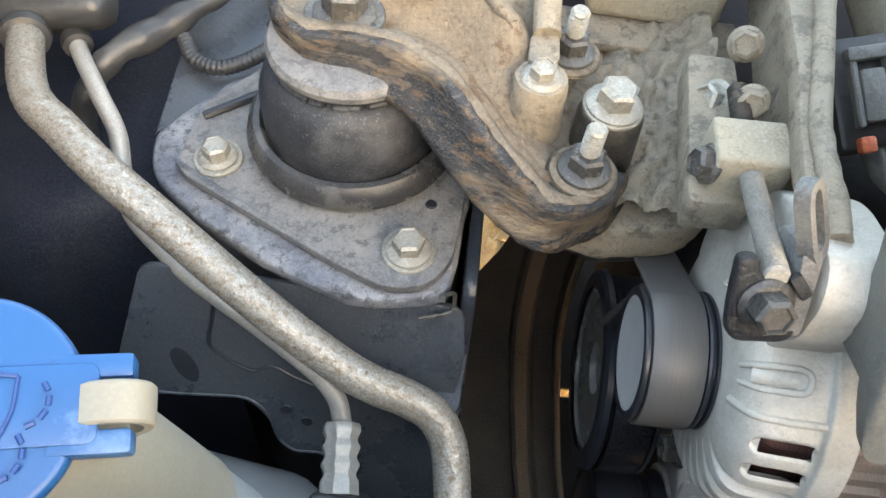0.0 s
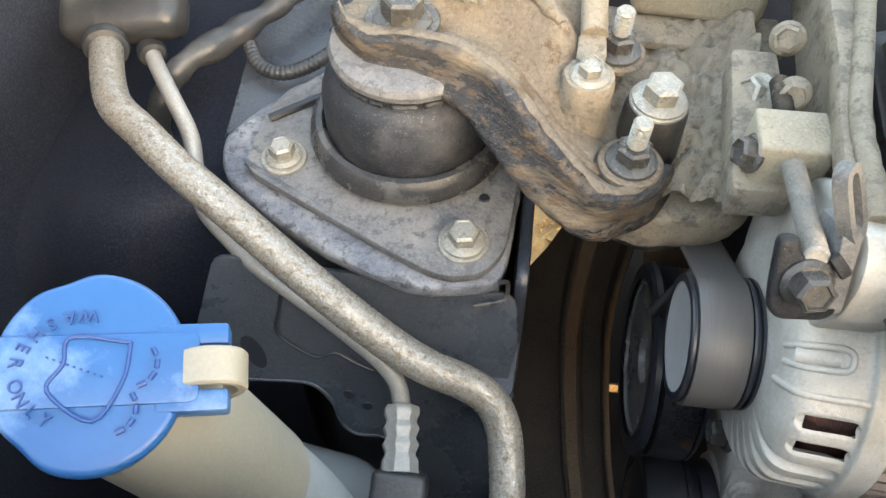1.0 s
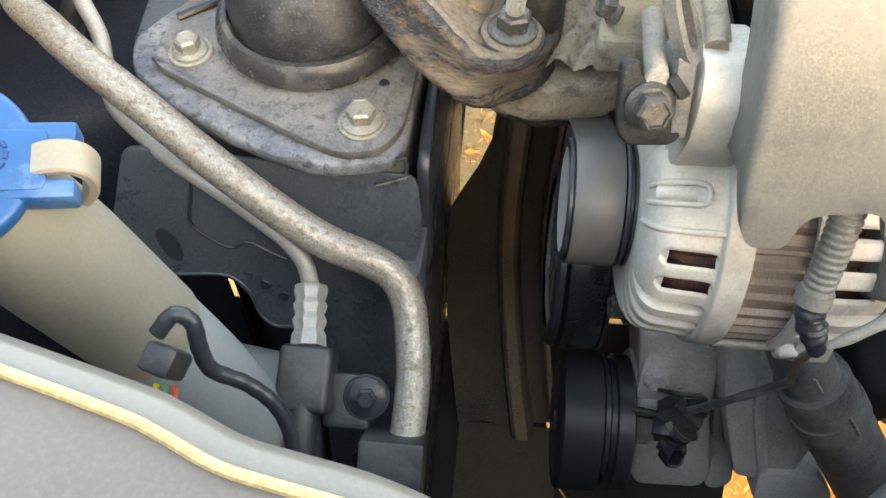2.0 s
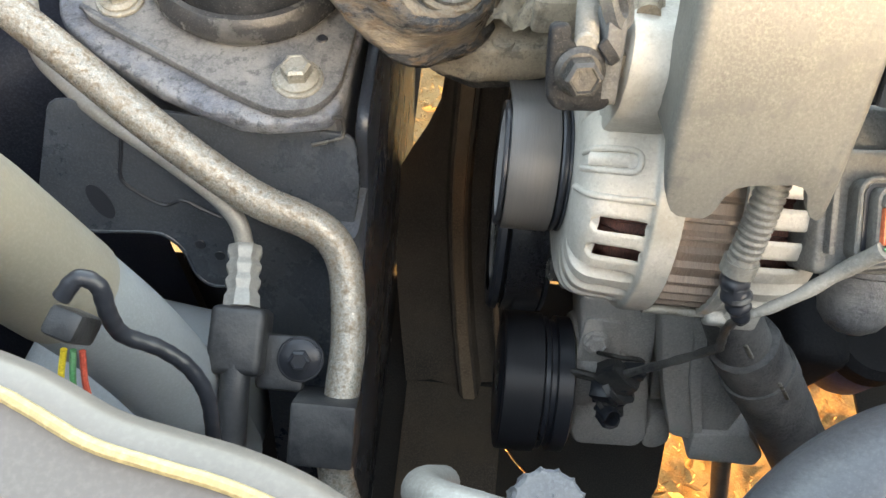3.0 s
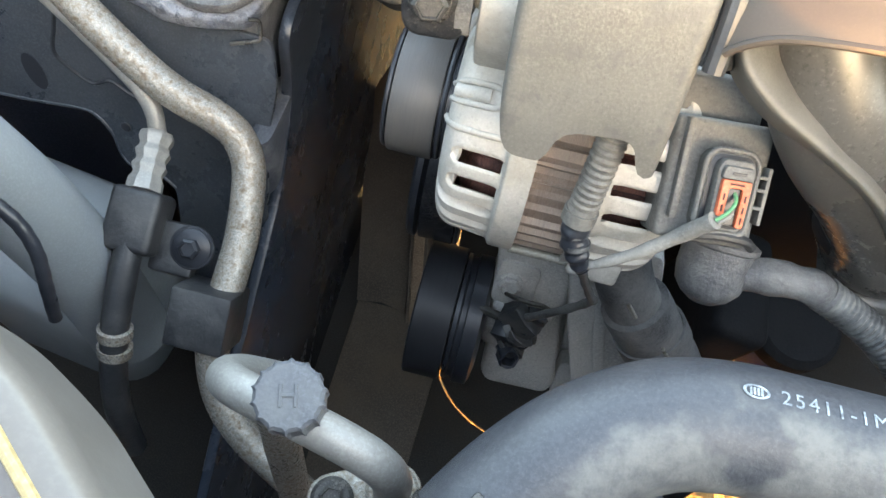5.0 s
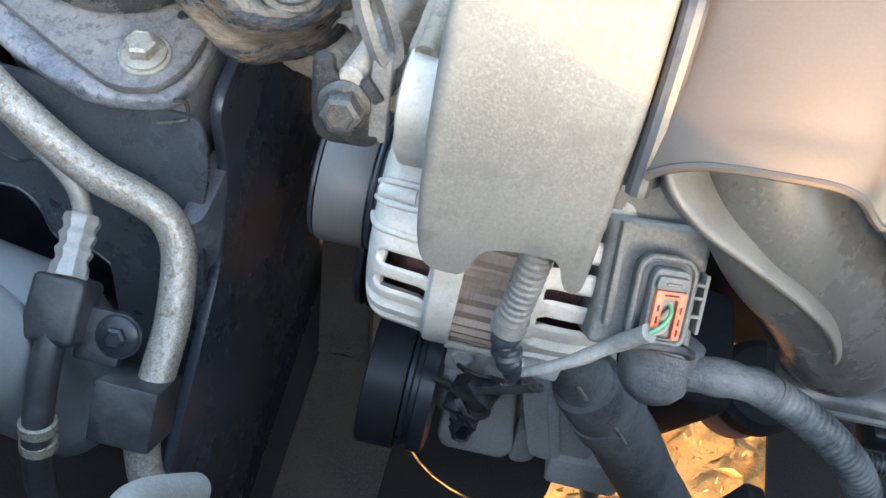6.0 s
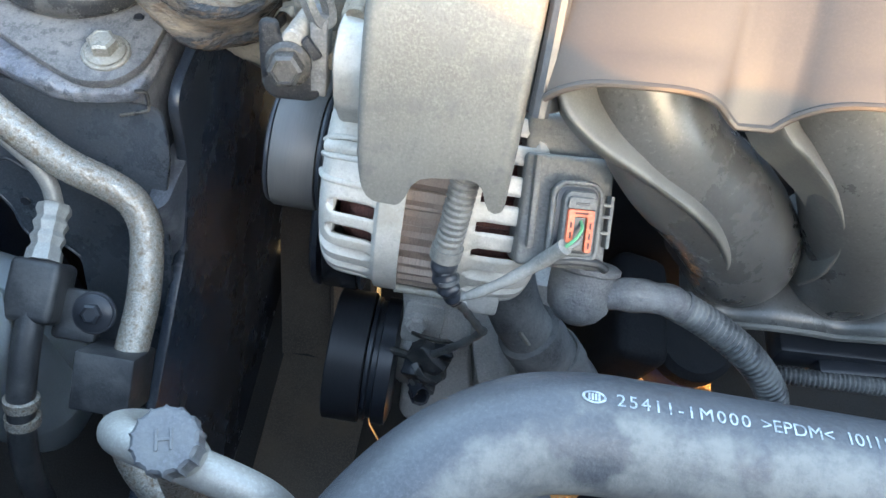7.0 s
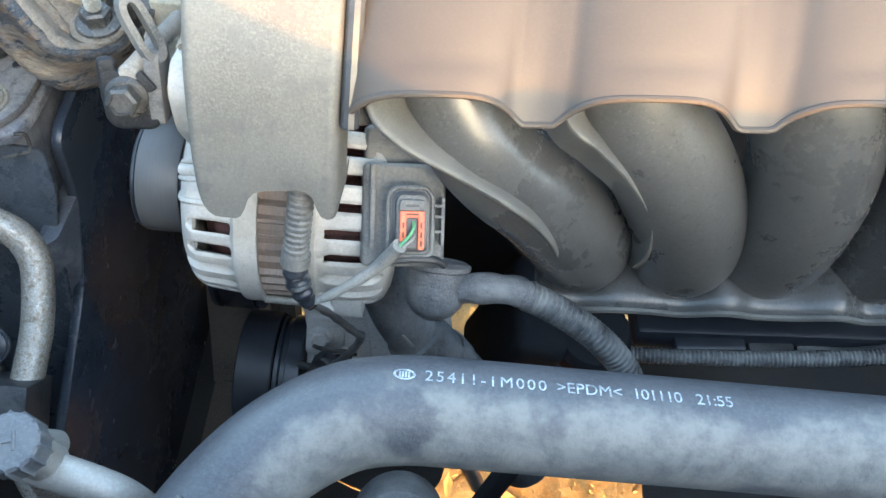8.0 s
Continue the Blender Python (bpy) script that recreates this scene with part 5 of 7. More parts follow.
# ---- looms and boots ----
def looms(m):
    t = thing("charging_cable", "black rubber boot and corrugated loom on the alternator terminal", "cable")
    boot = [(0, -0.0172), (0.0059, -0.0162), (0.0113, -0.0130), (0.0154, -0.0077), (0.0170, 0.0), (0.0170, 0.0115), (0.0180, 0.0125), (0.0180, 0.0148), (0.0160, 0.0160), (0, 0.0160)]
    base = part("boot", roughen(lathe(boot, axis((0.2762, 0.2000, 0.7665), (0.02, 0.75, 0.66)), 40), 0.0003, 150), M_OLDHOSE, t, "dusty black rubber boot")
    part("boot_neck", roughen(tube([(0.281, 0.199, 0.769), (0.297, 0.199, 0.774), (0.318, 0.199, 0.7750), (0.328, 0.198, 0.7715)], 0.0083, 20, 8, radius=lambda u: 1.0 + 0.05 * math.sin(u * 19) + (0.08 if u > 0.92 else 0)), 0.0009, 130), M_OLDHOSE, base)
    part("loom", loom([(0.326, 0.1985, 0.772), (0.338, 0.197, 0.7665), (0.352, 0.194, 0.760), (0.368, 0.189, 0.751), (0.383, 0.184, 0.738), (0.395, 0.179, 0.722), (0.402, 0.177, 0.70)], 0.0087, 0.0034), M_LOOM, t, "black corrugated loom")
    s = thing("sensor_loom", "grey corrugated loom hanging from under the cover, taped at its end", "cable")
    part("conduit", loom([(0.211, 0.232, 0.890), (0.2095, 0.218, 0.868), (0.2080, 0.206, 0.850), (0.2065, 0.196, 0.832), (0.2052, 0.1885, 0.816), (0.2048, 0.1865, 0.810)], 0.0066, 0.0031), M_CONDUIT, s, "dusty grey corrugated conduit")
    part("collar", tube([(0.2050, 0.1870, 0.8115), (0.2046, 0.1845, 0.8060)], 0.0074, 20, 3), M_CONDUIT, s)
    part("taped_end", roughen(tube([(0.2048, 0.1860, 0.8095), (0.2050, 0.1815, 0.8020), (0.2075, 0.1770, 0.7950), (0.2110, 0.1740, 0.7890), (0.2135, 0.1740, 0.7840)], 0.0064, 18, 8, radius=lambda u: 1.0 - 0.60 * u * u + 0.07 * math.sin(u * 34)), 0.0007, 260), M_PULLEY, s, "shiny black taped end")
    for u, z in ((0.0, 0.0), (1.0, -0.0042)):
        part("tape_turn", tube([(0.2050 + 0.002 * u, 0.1818 - 0.0035 * u, 0.8025 + z), (0.2056 + 0.002 * u, 0.1808 - 0.0035 * u, 0.8008 + z)], 0.0060, 16, 2), M_LOOM, s)
    part("plug_lead", tube([(0.2125, 0.1745, 0.7865), (0.220, 0.1755, 0.7910), (0.234, 0.1805, 0.8000), (0.2460, 0.1865, 0.8090), m @ Vector((-0.0085, -0.0150, 0.0055))], 0.0037, 16, 8, radius=lambda u: 0.50 + 0.52 * u + 0.05 * math.sin(u * 25)), M_TAPE, s, "grey taped lead")
    part("thin_lead", tube([(0.2125, 0.1745, 0.786), (0.221, 0.188, 0.748), (0.232, 0.198, 0.710), (0.235, 0.203, 0.695), (0.226, 0.216, 0.645), (0.208, 0.230, 0.585)], 0.0026, 10, 6, radius=lambda u: 0.8 + 0.3 * u + 0.12 * math.sin(u * 60)), M_LOOM, s, "dusty taped wire")


# ---- compressor group ----
def compressor():
    t = thing("compressor", "grimy grey air conditioning compressor with broken black plug", "compressor")
    # the casting leans back: own x across, own y up the sloping face, own z out of it
    face = Matrix(((1, 0, 0, 0), (0, 0.447, -0.894, 0.262), (0, 0.894, 0.447, 0.580), (0, 0, 0, 1)))
    outline = [(0.179, 0.034), (0.236, 0.034), (0.2405, -0.030), (0.2520, -0.092), (0.2460, -0.106), (0.1990, -0.107), (0.1925, -0.098), (0.1900, -0.030)]
    part("body", roughen(prism(rounded(outline, 0.006), -0.064, 0.0, face, 0.0035, segs=3), 0.0007, 90), M_COMP, t)
    part("nose", lathe([(0.020, 0.183), (0.033, 0.184), (0.037, 0.190), (0.037, 0.200), (0.020, 0.202)], Matrix.Translation((0, 0.268, 0.530)) @ axis((0, 0, 0), (1, 0, 0)), 36), M_COMP, t)
    part("top_boss", roughen(prism(rounded([(0.1845, -0.022), (0.2140, -0.026), (0.2160, 0.014), (0.1860, 0.016)], 0.006), -0.004, 0.0030, face, 0.0015), 0.0004, 90), M_COMP, t)
    part("side_rib", roughen(prism(rounded([(0.2365, 0.034), (0.2470, 0.034), (0.2545, -0.060), (0.2480, -0.060)], 0.002), -0.030, -0.007, face, 0.002), 0.0005, 90), M_COMP, t)
    part("foot_lug", roughen(prism(rounded([(0.2505, -0.070), (0.2660, -0.068), (0.2700, -0.098), (0.2610, -0.107), (0.2500, -0.105)], 0.005), -0.030, -0.002, face, 0.002), 0.0005, 90), M_COMP, t)
    part("clip_lug", roughen(prism(rounded([(0.2130, -0.010), (0.2300, -0.022), (0.2310, -0.032), (0.2190, -0.030)], 0.003), -0.003, 0.0045, face, 0.001), 0.0003, 120), M_COMP, t)
    part("lead", tube([(0.172, 0.240, 0.566), (0.186, 0.236, 0.570), (0.198, 0.232, 0.574), (0.204, 0.228, 0.578)], 0.0034, 10, 4), M_CASTDARK, t)
    q = thing("coil_plug", "broken shiny black plug with trailing wire on the compressor", "connector")
    rnd = random.Random(8)
    shells = ((0.2085, 0.228, 0.587, 0.026, 0.014, 0.018), (0.2025, 0.221, 0.575, 0.016, 0.012, 0.022), (0.2140, 0.225, 0.574, 0.014, 0.014, 0.022), (0.2180, 0.231, 0.592, 0.014, 0.010, 0.010), (0.2080, 0.216, 0.563, 0.016, 0.010, 0.012))
    for k, (x, y, z, sx, sy, sz) in enumerate(shells):
        bm = box((sx, sy, sz), pose(x, y, z, rnd.uniform(-35, 35), rnd.uniform(-35, 35), rnd.uniform(-35, 35)), 0.0016, 2)
        bmesh.ops.subdivide_edges(bm, edges=bm.edges, cuts=1)
        part("plug_shell", roughen(bm, 0.0022, 230, k), M_PULLEY if k % 2 else M_BLACKPL, q)
    part("broken_socket", roughen(lathe([(0.0052, 0.0), (0.0070, 0.0), (0.0074, 0.010), (0.0066, 0.0125), (0.0056, 0.0120), (0.0052, 0.0)], axis((0.2040, 0.2130, 0.5620), (0.35, -0.75, 0.60)), 20), 0.0022, 240), M_PULLEY, q, "cracked round black socket")
    for k in range(7):
        x, y, z = 0.206 + rnd.uniform(-0.009, 0.010), 0.217 + rnd.uniform(-0.003, 0.006), 0.574 + rnd.uniform(-0.014, 0.016)
        own = pose(x, y, z, rnd.uniform(20, 100), rnd.uniform(-60, 60), rnd.uniform(-60, 60))
        part("shard", strip([(-0.006, 0.0), (0.0, 0.0022), (0.006, 0.0)], own, rnd.uniform(0.003, 0.006), 0.0010), (M_BLACKPL, M_PULLEY)[k % 2], q)
    part("retainer", tube([(0.1945, 0.243, 0.592), (0.200, 0.236, 0.604), (0.210, 0.234, 0.606), (0.219, 0.237, 0.600), (0.226, 0.241, 0.588)], 0.0017, 8, 5), M_CASTDARK, q)
    flange_bolt("compressor_bolt", face @ Vector((0.1960, -0.003, 0.003)), (0, -0.894, 0.447), 0.0145, 0.007, 0.0095, "grimy hexagon bolt on top of the compressor", group="compressor bolts", material=M_COMP)
    flange_bolt("compressor_bolt", face @ Vector((0.2265, -0.024, 0.0045)), (0, -0.894, 0.447), 0.0075, 0.004, 0.0060, "small grimy bolt beside the coil plug", group="compressor bolts", material=M_COMP)
    b = thing("compressor_bracket", "grey cast bracket beside the compressor with a steel tube below", "bracket")
    lean = Matrix(((1, 0, 0, 0), (0, 0.41, -0.912, 0.237), (0, 0.912, 0.41, 0.580), (0, 0, 0, 1)))
    part("leg", roughen(prism(rounded([(0.224, 0.075), (0.2405, 0.0), (0.2600, -0.060), (0.2980, -0.064), (0.3080, -0.020), (0.2860, 0.075)], 0.006), -0.036, 0.0, lean, 0.003), 0.0006, 80), M_COMP, b)
    part("leg_web", roughen(prism([(0.205, 0.09), (0.225, -0.095), (0.285, -0.050), (0.262, 0.09)], -0.052, -0.038, lean, 0.002), 0.0006, 80), M_COMP, b)
    part("leg_rib", roughen(prism(rounded([(0.2480, 0.070), (0.2590, 0.0), (0.2770, -0.060), (0.2840, -0.060), (0.2680, 0.0), (0.2570, 0.070)], 0.003), -0.001, 0.0035, lean, 0.0015), 0.0004, 90), M_COMP, b)
    part("leg_flange", roughen(prism(rounded([(0.2740, -0.050), (0.3150, -0.048), (0.3300, -0.066), (0.3260, -0.078), (0.2760, -0.077)], 0.004), -0.040, 0.005, lean, 0.002), 0.0006, 80), M_COMP, b)
    part("flange_nut", hexagon(0.013, 0.0, 0.008, lean @ pose(0.3150, -0.079, -0.010, 90, 0, 0)), M_COMP, b, smooth=20)
    part("steel_tube", tube([(0.3020, 0.2160, 0.520), (0.3180, 0.2160, 0.470), (0.3460, 0.212, 0.38)], 0.0076, 14, 5), M_ALUCLEAN, b, "grey steel tube")


def thermostat_hose():
    t = thing("thermostat_hose", "old cracked black rubber hose with a band clamp", "hose")
    neck = part("hose_neck", tube([(0.236, 0.262, 0.735), (0.246, 0.244, 0.695), (0.259, 0.232, 0.668), (0.278, 0.227, 0.640)], 0.0175, 28, 7), M_OLDHOSE, t)
    body = part("hose_body", roughen(tube([(0.268, 0.229, 0.655), (0.284, 0.226, 0.632), (0.306, 0.222, 0.600), (0.333, 0.212, 0.560), (0.372, 0.196, 0.505)], 0.0228, 32, 8, radius=lambda u: 0.94 + 0.06 * u + 0.02 * math.sin(u * 14)), 0.0006, 120), M_OLDHOSE, t)
    d = Vector((0.024, -0.006, -0.034))
    part("band_clamp", lathe([(0.0222, -0.008), (0.0238, -0.008), (0.0238, 0.008), (0.0222, 0.008)], axis((0.2900, 0.2250, 0.6230), d), 44, close=True), M_OLDHOSE, body)
    part("clamp_tang", box((0.0016, 0.0024, 0.020), axis((0.2965, 0.2065, 0.6385), d), 0.0007), M_BOLT, body, "bright steel clamp tang")
    part("neck_tang", box((0.0022, 0.0026, 0.014), axis((0.2640, 0.2150, 0.671), d), 0.0008), M_BOLT, neck, "bright steel clamp tang")
    return t


FILTER_AT = (0.424, 0.314, 0.484)


def oil_filter():
    t = thing("oil_filter", "dark blue oil filter can with black cap and bright rim", "oil filter")
    m = axis(FILTER_AT, (0.05, -0.15, 1))
    can = part("can", lathe([(0, -0.014), (0.028, -0.014), (0.033, -0.010), (0.035, -0.004), (0.035, 0.030), (0.034, 0.034), (0, 0.034)], m, 40), M_FILTERBLUE, t)
    part("rim", lathe([(0.032, 0.033), (0.0362, 0.033), (0.0366, 0.0350), (0.032, 0.0362)], m, 48), M_PIPE, can, "bright metal rim")
    part("cap", lathe([(0, 0.033), (0.037, 0.034), (0.036, 0.048), (0.030, 0.054), (0, 0.056)], m, 40), M_ENGINE, t)
    return t


# ---- intake side ----
def engine_cover():
    t = thing("engine_cover", "dusty grey-brown plastic engine cover with lobes over the intake runners", "engine cover")
    # hanging front shield: section in y, z swept across x with rounded sides
    sec = [(0.1850, 0.8360), (0.1905, 0.8520), (0.1990, 0.8720), (0.2060, 0.8880), (0.2170, 0.9080), (0.2330, 0.9270), (0.2560, 0.9460), (0.2900, 0.9640), (0.3400, 0.9780)]
    line = spline([(0, y, z) for y, z in sec], 4)
    nx = 84
    bm = bmesh.new()
    rows = []
    n = len(line)
    for i, p in enumerate(line):
        u = i / (n - 1)
        left, right = 0.1610 - 0.004 * u, 0.2255
        tng = (line[min(i + 1, n - 1)] - line[max(i - 1, 0)]).normalized()
        nor = Vector((0, -tng.z, tng.y))
        row = []
        for k in range(nx + 1):
            f = k / nx
            # rounded shoulders: the sides fold back
            e = 0.0
            d = min(f, 1 - f) * (right - left)
            if d < 0.005:
                e = 0.005 - math.sqrt(max(0.0, 0.005 ** 2 - (0.005 - d) ** 2))
            x = left + (right - left) * f
            row.append(p + Vector((x, 0, 0)) - nor * e)
        side_l = [row[0] - nor * s for s in (0.010, 0.022)]
        side_r = [row[-1] - nor * s + Vector((e, 0, 0)) for s, e in ((0.008, 0.0), (0.024, 0.0010))]
        rows.append([bm.verts.new(q) for q in side_l[::-1] + row + side_r])
    # lower edge: rounded corner, notch for the loom, short spike
    first = rows[0]
    along = Vector((0, 0.34, 0.94))

    def lift(x):
        """How far the lower edge rises at x."""
        stops = [(0.155, 0.040), (0.1610, 0.026), (0.1625, 0.0150), (0.1645, 0.0070), (0.1670, 0.0025), (0.1700, 0.0003), (0.1730, 0.0), (0.1795, 0.0), (0.1815, 0.0012), (0.1835, 0.0050), (0.1852, 0.0108), (0.1880, 0.0145), (0.1930, 0.0165), (0.2080, 0.0185), (0.2120, 0.0175), (0.2145, 0.0150), (0.2165, 0.0090), (0.2185, 0.0052), (0.2215, 0.0038), (0.2245, 0.0042), (0.2270, 0.0080), (0.2300, 0.0180)]
        for (x0, h0), (x1, h1) in zip(stops, stops[1:]):
            if x <= x1:
                return h0 + (h1 - h0) * max(0.0, x - x0) / (x1 - x0)
        return stops[-1][1]
    for i in range(12):
        fall = 1 - i / 12
        for v in rows[i]:
            v.co += along * (lift(v.co.x) + 0.0030) * fall
    for a, b in zip(rows, rows[1:]):
        for k in range(len(a) - 1):
            bm.faces.new((a[k], a[k + 1], b[k + 1], b[k]))
    # rolled lower lip
    lip = [bm.verts.new(v.co + Vector((0, 0.006, -0.0015))) for v in first]
    lip2 = [bm.verts.new(v.co + Vector((0, 0.014, 0.002))) for v in first]
    for a, b in ((lip, first), (lip2, lip)):
        for k in range(len(first) - 1):
            bm.faces.new((a[k], a[k + 1], b[k + 1], b[k]))
    part("front_shield", bm, M_PLASTIC, t, "dusty grey plastic shield", smooth=50)
    # lobed panel
    nx = 168
    x0, x1 = 0.2305, 0.66
    pitch = 0.0885
    bm = bmesh.new()
    sec = [(0.0, 0.0), (0.010, 0.0115), (0.022, 0.0230), (0.037, 0.0345), (0.056, 0.0455), (0.080, 0.055), (0.115, 0.064)]

    def lobe(x):
        """Height of the lobes across x, and how far the lower edge is scooped out."""
        c = ((x - 0.2640) / pitch) % 1.0
        d = min(c, 1 - c) * pitch          # distance from a lobe's middle
        scoop = 0.0158 * max(0.0, 1 - (d / 0.0372) ** 4)
        if d < 0.0325:
            return 0.012 * math.sqrt(max(0.0, 1 - (d / 0.0338) ** 2)), scoop
        return 0.0033 - 0.0012 * (d - 0.0325) / 0.012, scoop
    rows = []
    for j, (dy, dz) in enumerate([(p.x, p.y) for p in spline([(y, z, 0) for y, z in sec], 4)]):
        row = []
        for k in range(nx + 1):
            x = x0 + (x1 - x0) * k / nx
            h, sc = lobe(x)
            fade = max(0.0, 1 - j / 6.0)
            y = 0.2080 + dy + 0.7 * sc * fade * 0.55 - h * 0.65 * (1 - 0.0 * fade)
            z = 0.8900 + 0.125 * max(0, x - 0.2305) * 0.9 + dz + sc * fade * 0.62 + h * 0.75
            row.append(bm.verts.new((x, y, z)))
        rows.append(row)
    for a, b in zip(rows, rows[1:]):
        for k in range(nx):
            bm.faces.new((a[k], a[k + 1], b[k + 1], b[k]))
    part("lobed_panel", bm, M_PLASTICLOBE, t, "smooth brown-grey lobed panel", smooth=60)
    pts = []
    for k in range(nx + 1):
        x = x0 + (x1 - x0) * k / nx
        h, sc = lobe(x)
        pts.append((x, 0.2080 + 0.385 * sc - h * 0.65 - 0.0004, 0.8900 + 0.1125 * max(0, x - 0.2305) + 0.62 * sc + h * 0.75 - 0.0012))
    part("edge_bead", tube(pts, 0.0016, 8, 0), M_PLASTICLOBE, t)
    # Black tube paints the shade between shield and lobed panel.
    part("step", tube([(0.2300, 0.2060, 0.886), (0.2298, 0.2220, 0.908), (0.2296, 0.2440, 0.932), (0.2296, 0.285, 0.957), (0.2296, 0.33, 0.972)], 0.0040, 10, 6), M_BLACKPL, t, "black strip painting the shaded gap")
    # Filler added behind it so that no light shows through.
    part("gap_filler", tube([(0.2290, 0.2180, 0.878), (0.2290, 0.2340, 0.900), (0.2290, 0.2560, 0.923), (0.2290, 0.295, 0.946), (0.2290, 0.34, 0.962)], 0.0105, 14, 6), M_BLACKPL, t, "black filler added behind the gap to keep it dark")
    return t


def intake_manifold():
    t = thing("intake_manifold", "black plastic intake manifold with dusty curved runners", "intake manifold")
    runners = (
        (((0.245, 0.272, 0.915), (0.262, 0.248, 0.897), (0.280, 0.232, 0.868), (0.300, 0.229, 0.845), (0.326, 0.230, 0.821), (0.346, 0.231, 0.797), (0.355, 0.234, 0.778), (0.358, 0.248, 0.764), (0.357, 0.272, 0.757)), 0.0295, 0.66),
        (((0.334, 0.272, 0.930), (0.346, 0.246, 0.908), (0.362, 0.235, 0.879), (0.382, 0.233, 0.853), (0.401, 0.234, 0.821), (0.412, 0.236, 0.790), (0.415, 0.244, 0.770), (0.414, 0.272, 0.757)), 0.0312, 0.76),
        (((0.418, 0.272, 0.945), (0.428, 0.250, 0.914), (0.440, 0.240, 0.889), (0.454, 0.238, 0.853), (0.462, 0.239, 0.812), (0.464, 0.243, 0.782), (0.464, 0.252, 0.764), (0.463, 0.275, 0.755)), 0.0322, 0.82),
        (((0.492, 0.272, 0.950), (0.503, 0.250, 0.915), (0.515, 0.243, 0.876), (0.525, 0.242, 0.836), (0.529, 0.244, 0.795), (0.529, 0.252, 0.768), (0.527, 0.275, 0.755)), 0.0335, 0.84),
    )
    for pts, r, thin in runners:
        part("runner", roughen(tube(pts, r, 48, 9, radius=lambda u: thin + (1 - thin) * math.sin(min(1.0, u / 0.62) * math.pi / 2) ** 1.4), 0.0004, 30), M_RUNNER, t)
    # flat-topped moulded ridges along the first two runners, narrowing to a hooked end
    ridges = (
        (((0.236, 0.236, 0.906), (0.2365, 0.213, 0.895), (0.250, 0.2025, 0.884), (0.276, 0.2000, 0.869), (0.304, 0.1975, 0.852), (0.322, 0.1985, 0.834), (0.3345, 0.2010, 0.812), (0.3385, 0.2050, 0.793), (0.332, 0.2100, 0.781)), 0.56),
        (((0.316, 0.240, 0.912), (0.3215, 0.2150, 0.896), (0.3376, 0.2095, 0.8845), (0.3529, 0.2065, 0.8721), (0.3673, 0.2060, 0.8538), (0.3775, 0.2068, 0.8334), (0.3830, 0.2095, 0.8071), (0.3825, 0.2140, 0.785)), 0.50),
    )
    for pts, size in ridges:
        line = spline(pts, 8)
        band = bmesh.new()
        loops = []
        for k, p in enumerate(line):
            u = k / (len(line) - 1)
            d = (line[min(k + 1, len(line) - 1)] - line[max(k - 1, 0)]).normalized()
            nor = Vector((-0.10, -0.62, 0.78))
            side = d.cross(nor).normalized()
            p = p - nor * (0.004 * max(0.0, (u - 0.85) / 0.15) ** 1.5)
            w = size * (1.15 - 0.62 * u)
            foot = 0.0034 if size > 0.53 else 0.0150
            shape = [(-0.0300, -0.0220), (-0.0200, -0.0120), (-0.0120, -0.0052), (-0.0062, -0.0018), (-0.0030, -0.0002), (0.0, 0.0006), (0.0016, 0.0), (0.0028, -0.0022), (foot, -0.0240)]
            loops.append([band.verts.new(p + side * (w * q) + nor * h) for q, h in shape])
        for a, b in zip(loops, loops[1:]):
            for j in range(8):
                band.faces.new((a[j], a[j + 1], b[j + 1], b[j]))
        band.faces.new(loops[-1])
        part("runner_seam", roughen(band, 0.0003, 60), M_SEAM, t, "dusty moulded ridge", smooth=60)
    # wavy lower flange
    wave = lambda x: 0.0045 * math.sin((x - 0.372) * 2 * math.pi / 0.056) * min(1.0, max(0.0, (x - 0.35) / 0.03)) + 0.0015 * math.sin(x * 190)
    bm = bmesh.new()
    rows = []
    for k in range(121):
        x = 0.335 + 0.33 * k / 120
        w = wave(x)
        z = 0.7540 + 0.10 * (x - 0.36) + w
        rows.append([bm.verts.new(q) for q in ((x, 0.262, z + 0.006), (x, 0.226, z + 0.005), (x, 0.212, z + 0.004), (x, 0.2050 - w * 0.4, z), (x, 0.2045 - w * 0.4, z - 0.0045), (x, 0.2085, z - 0.006), (x, 0.262, z - 0.004))])
    for a, b in zip(rows, rows[1:]):
        for j in range(6):
            bm.faces.new((a[j], a[j + 1], b[j + 1], b[j]))
    part("lower_flange", bm, M_RUNNER, t, "dusty wavy flange", smooth=60)
    pts = [(0.335 + 0.33 * k / 120, 0.2048 - 0.4 * wave(0.335 + 0.33 * k / 120), 0.7520 + 0.10 * (0.33 * k / 120 - 0.025) + wave(0.335 + 0.33 * k / 120)) for k in range(121)]
    part("flange_lip", tube(pts, 0.0022, 8, 0), M_SEAM, t, "dusty rolled lip")
    part("left_foot", tube([(0.318, 0.226, 0.800), (0.324, 0.228, 0.785), (0.338, 0.226, 0.772), (0.352, 0.222, 0.768)], 0.009, 12, 6), M_ENGINE, t)
    return t


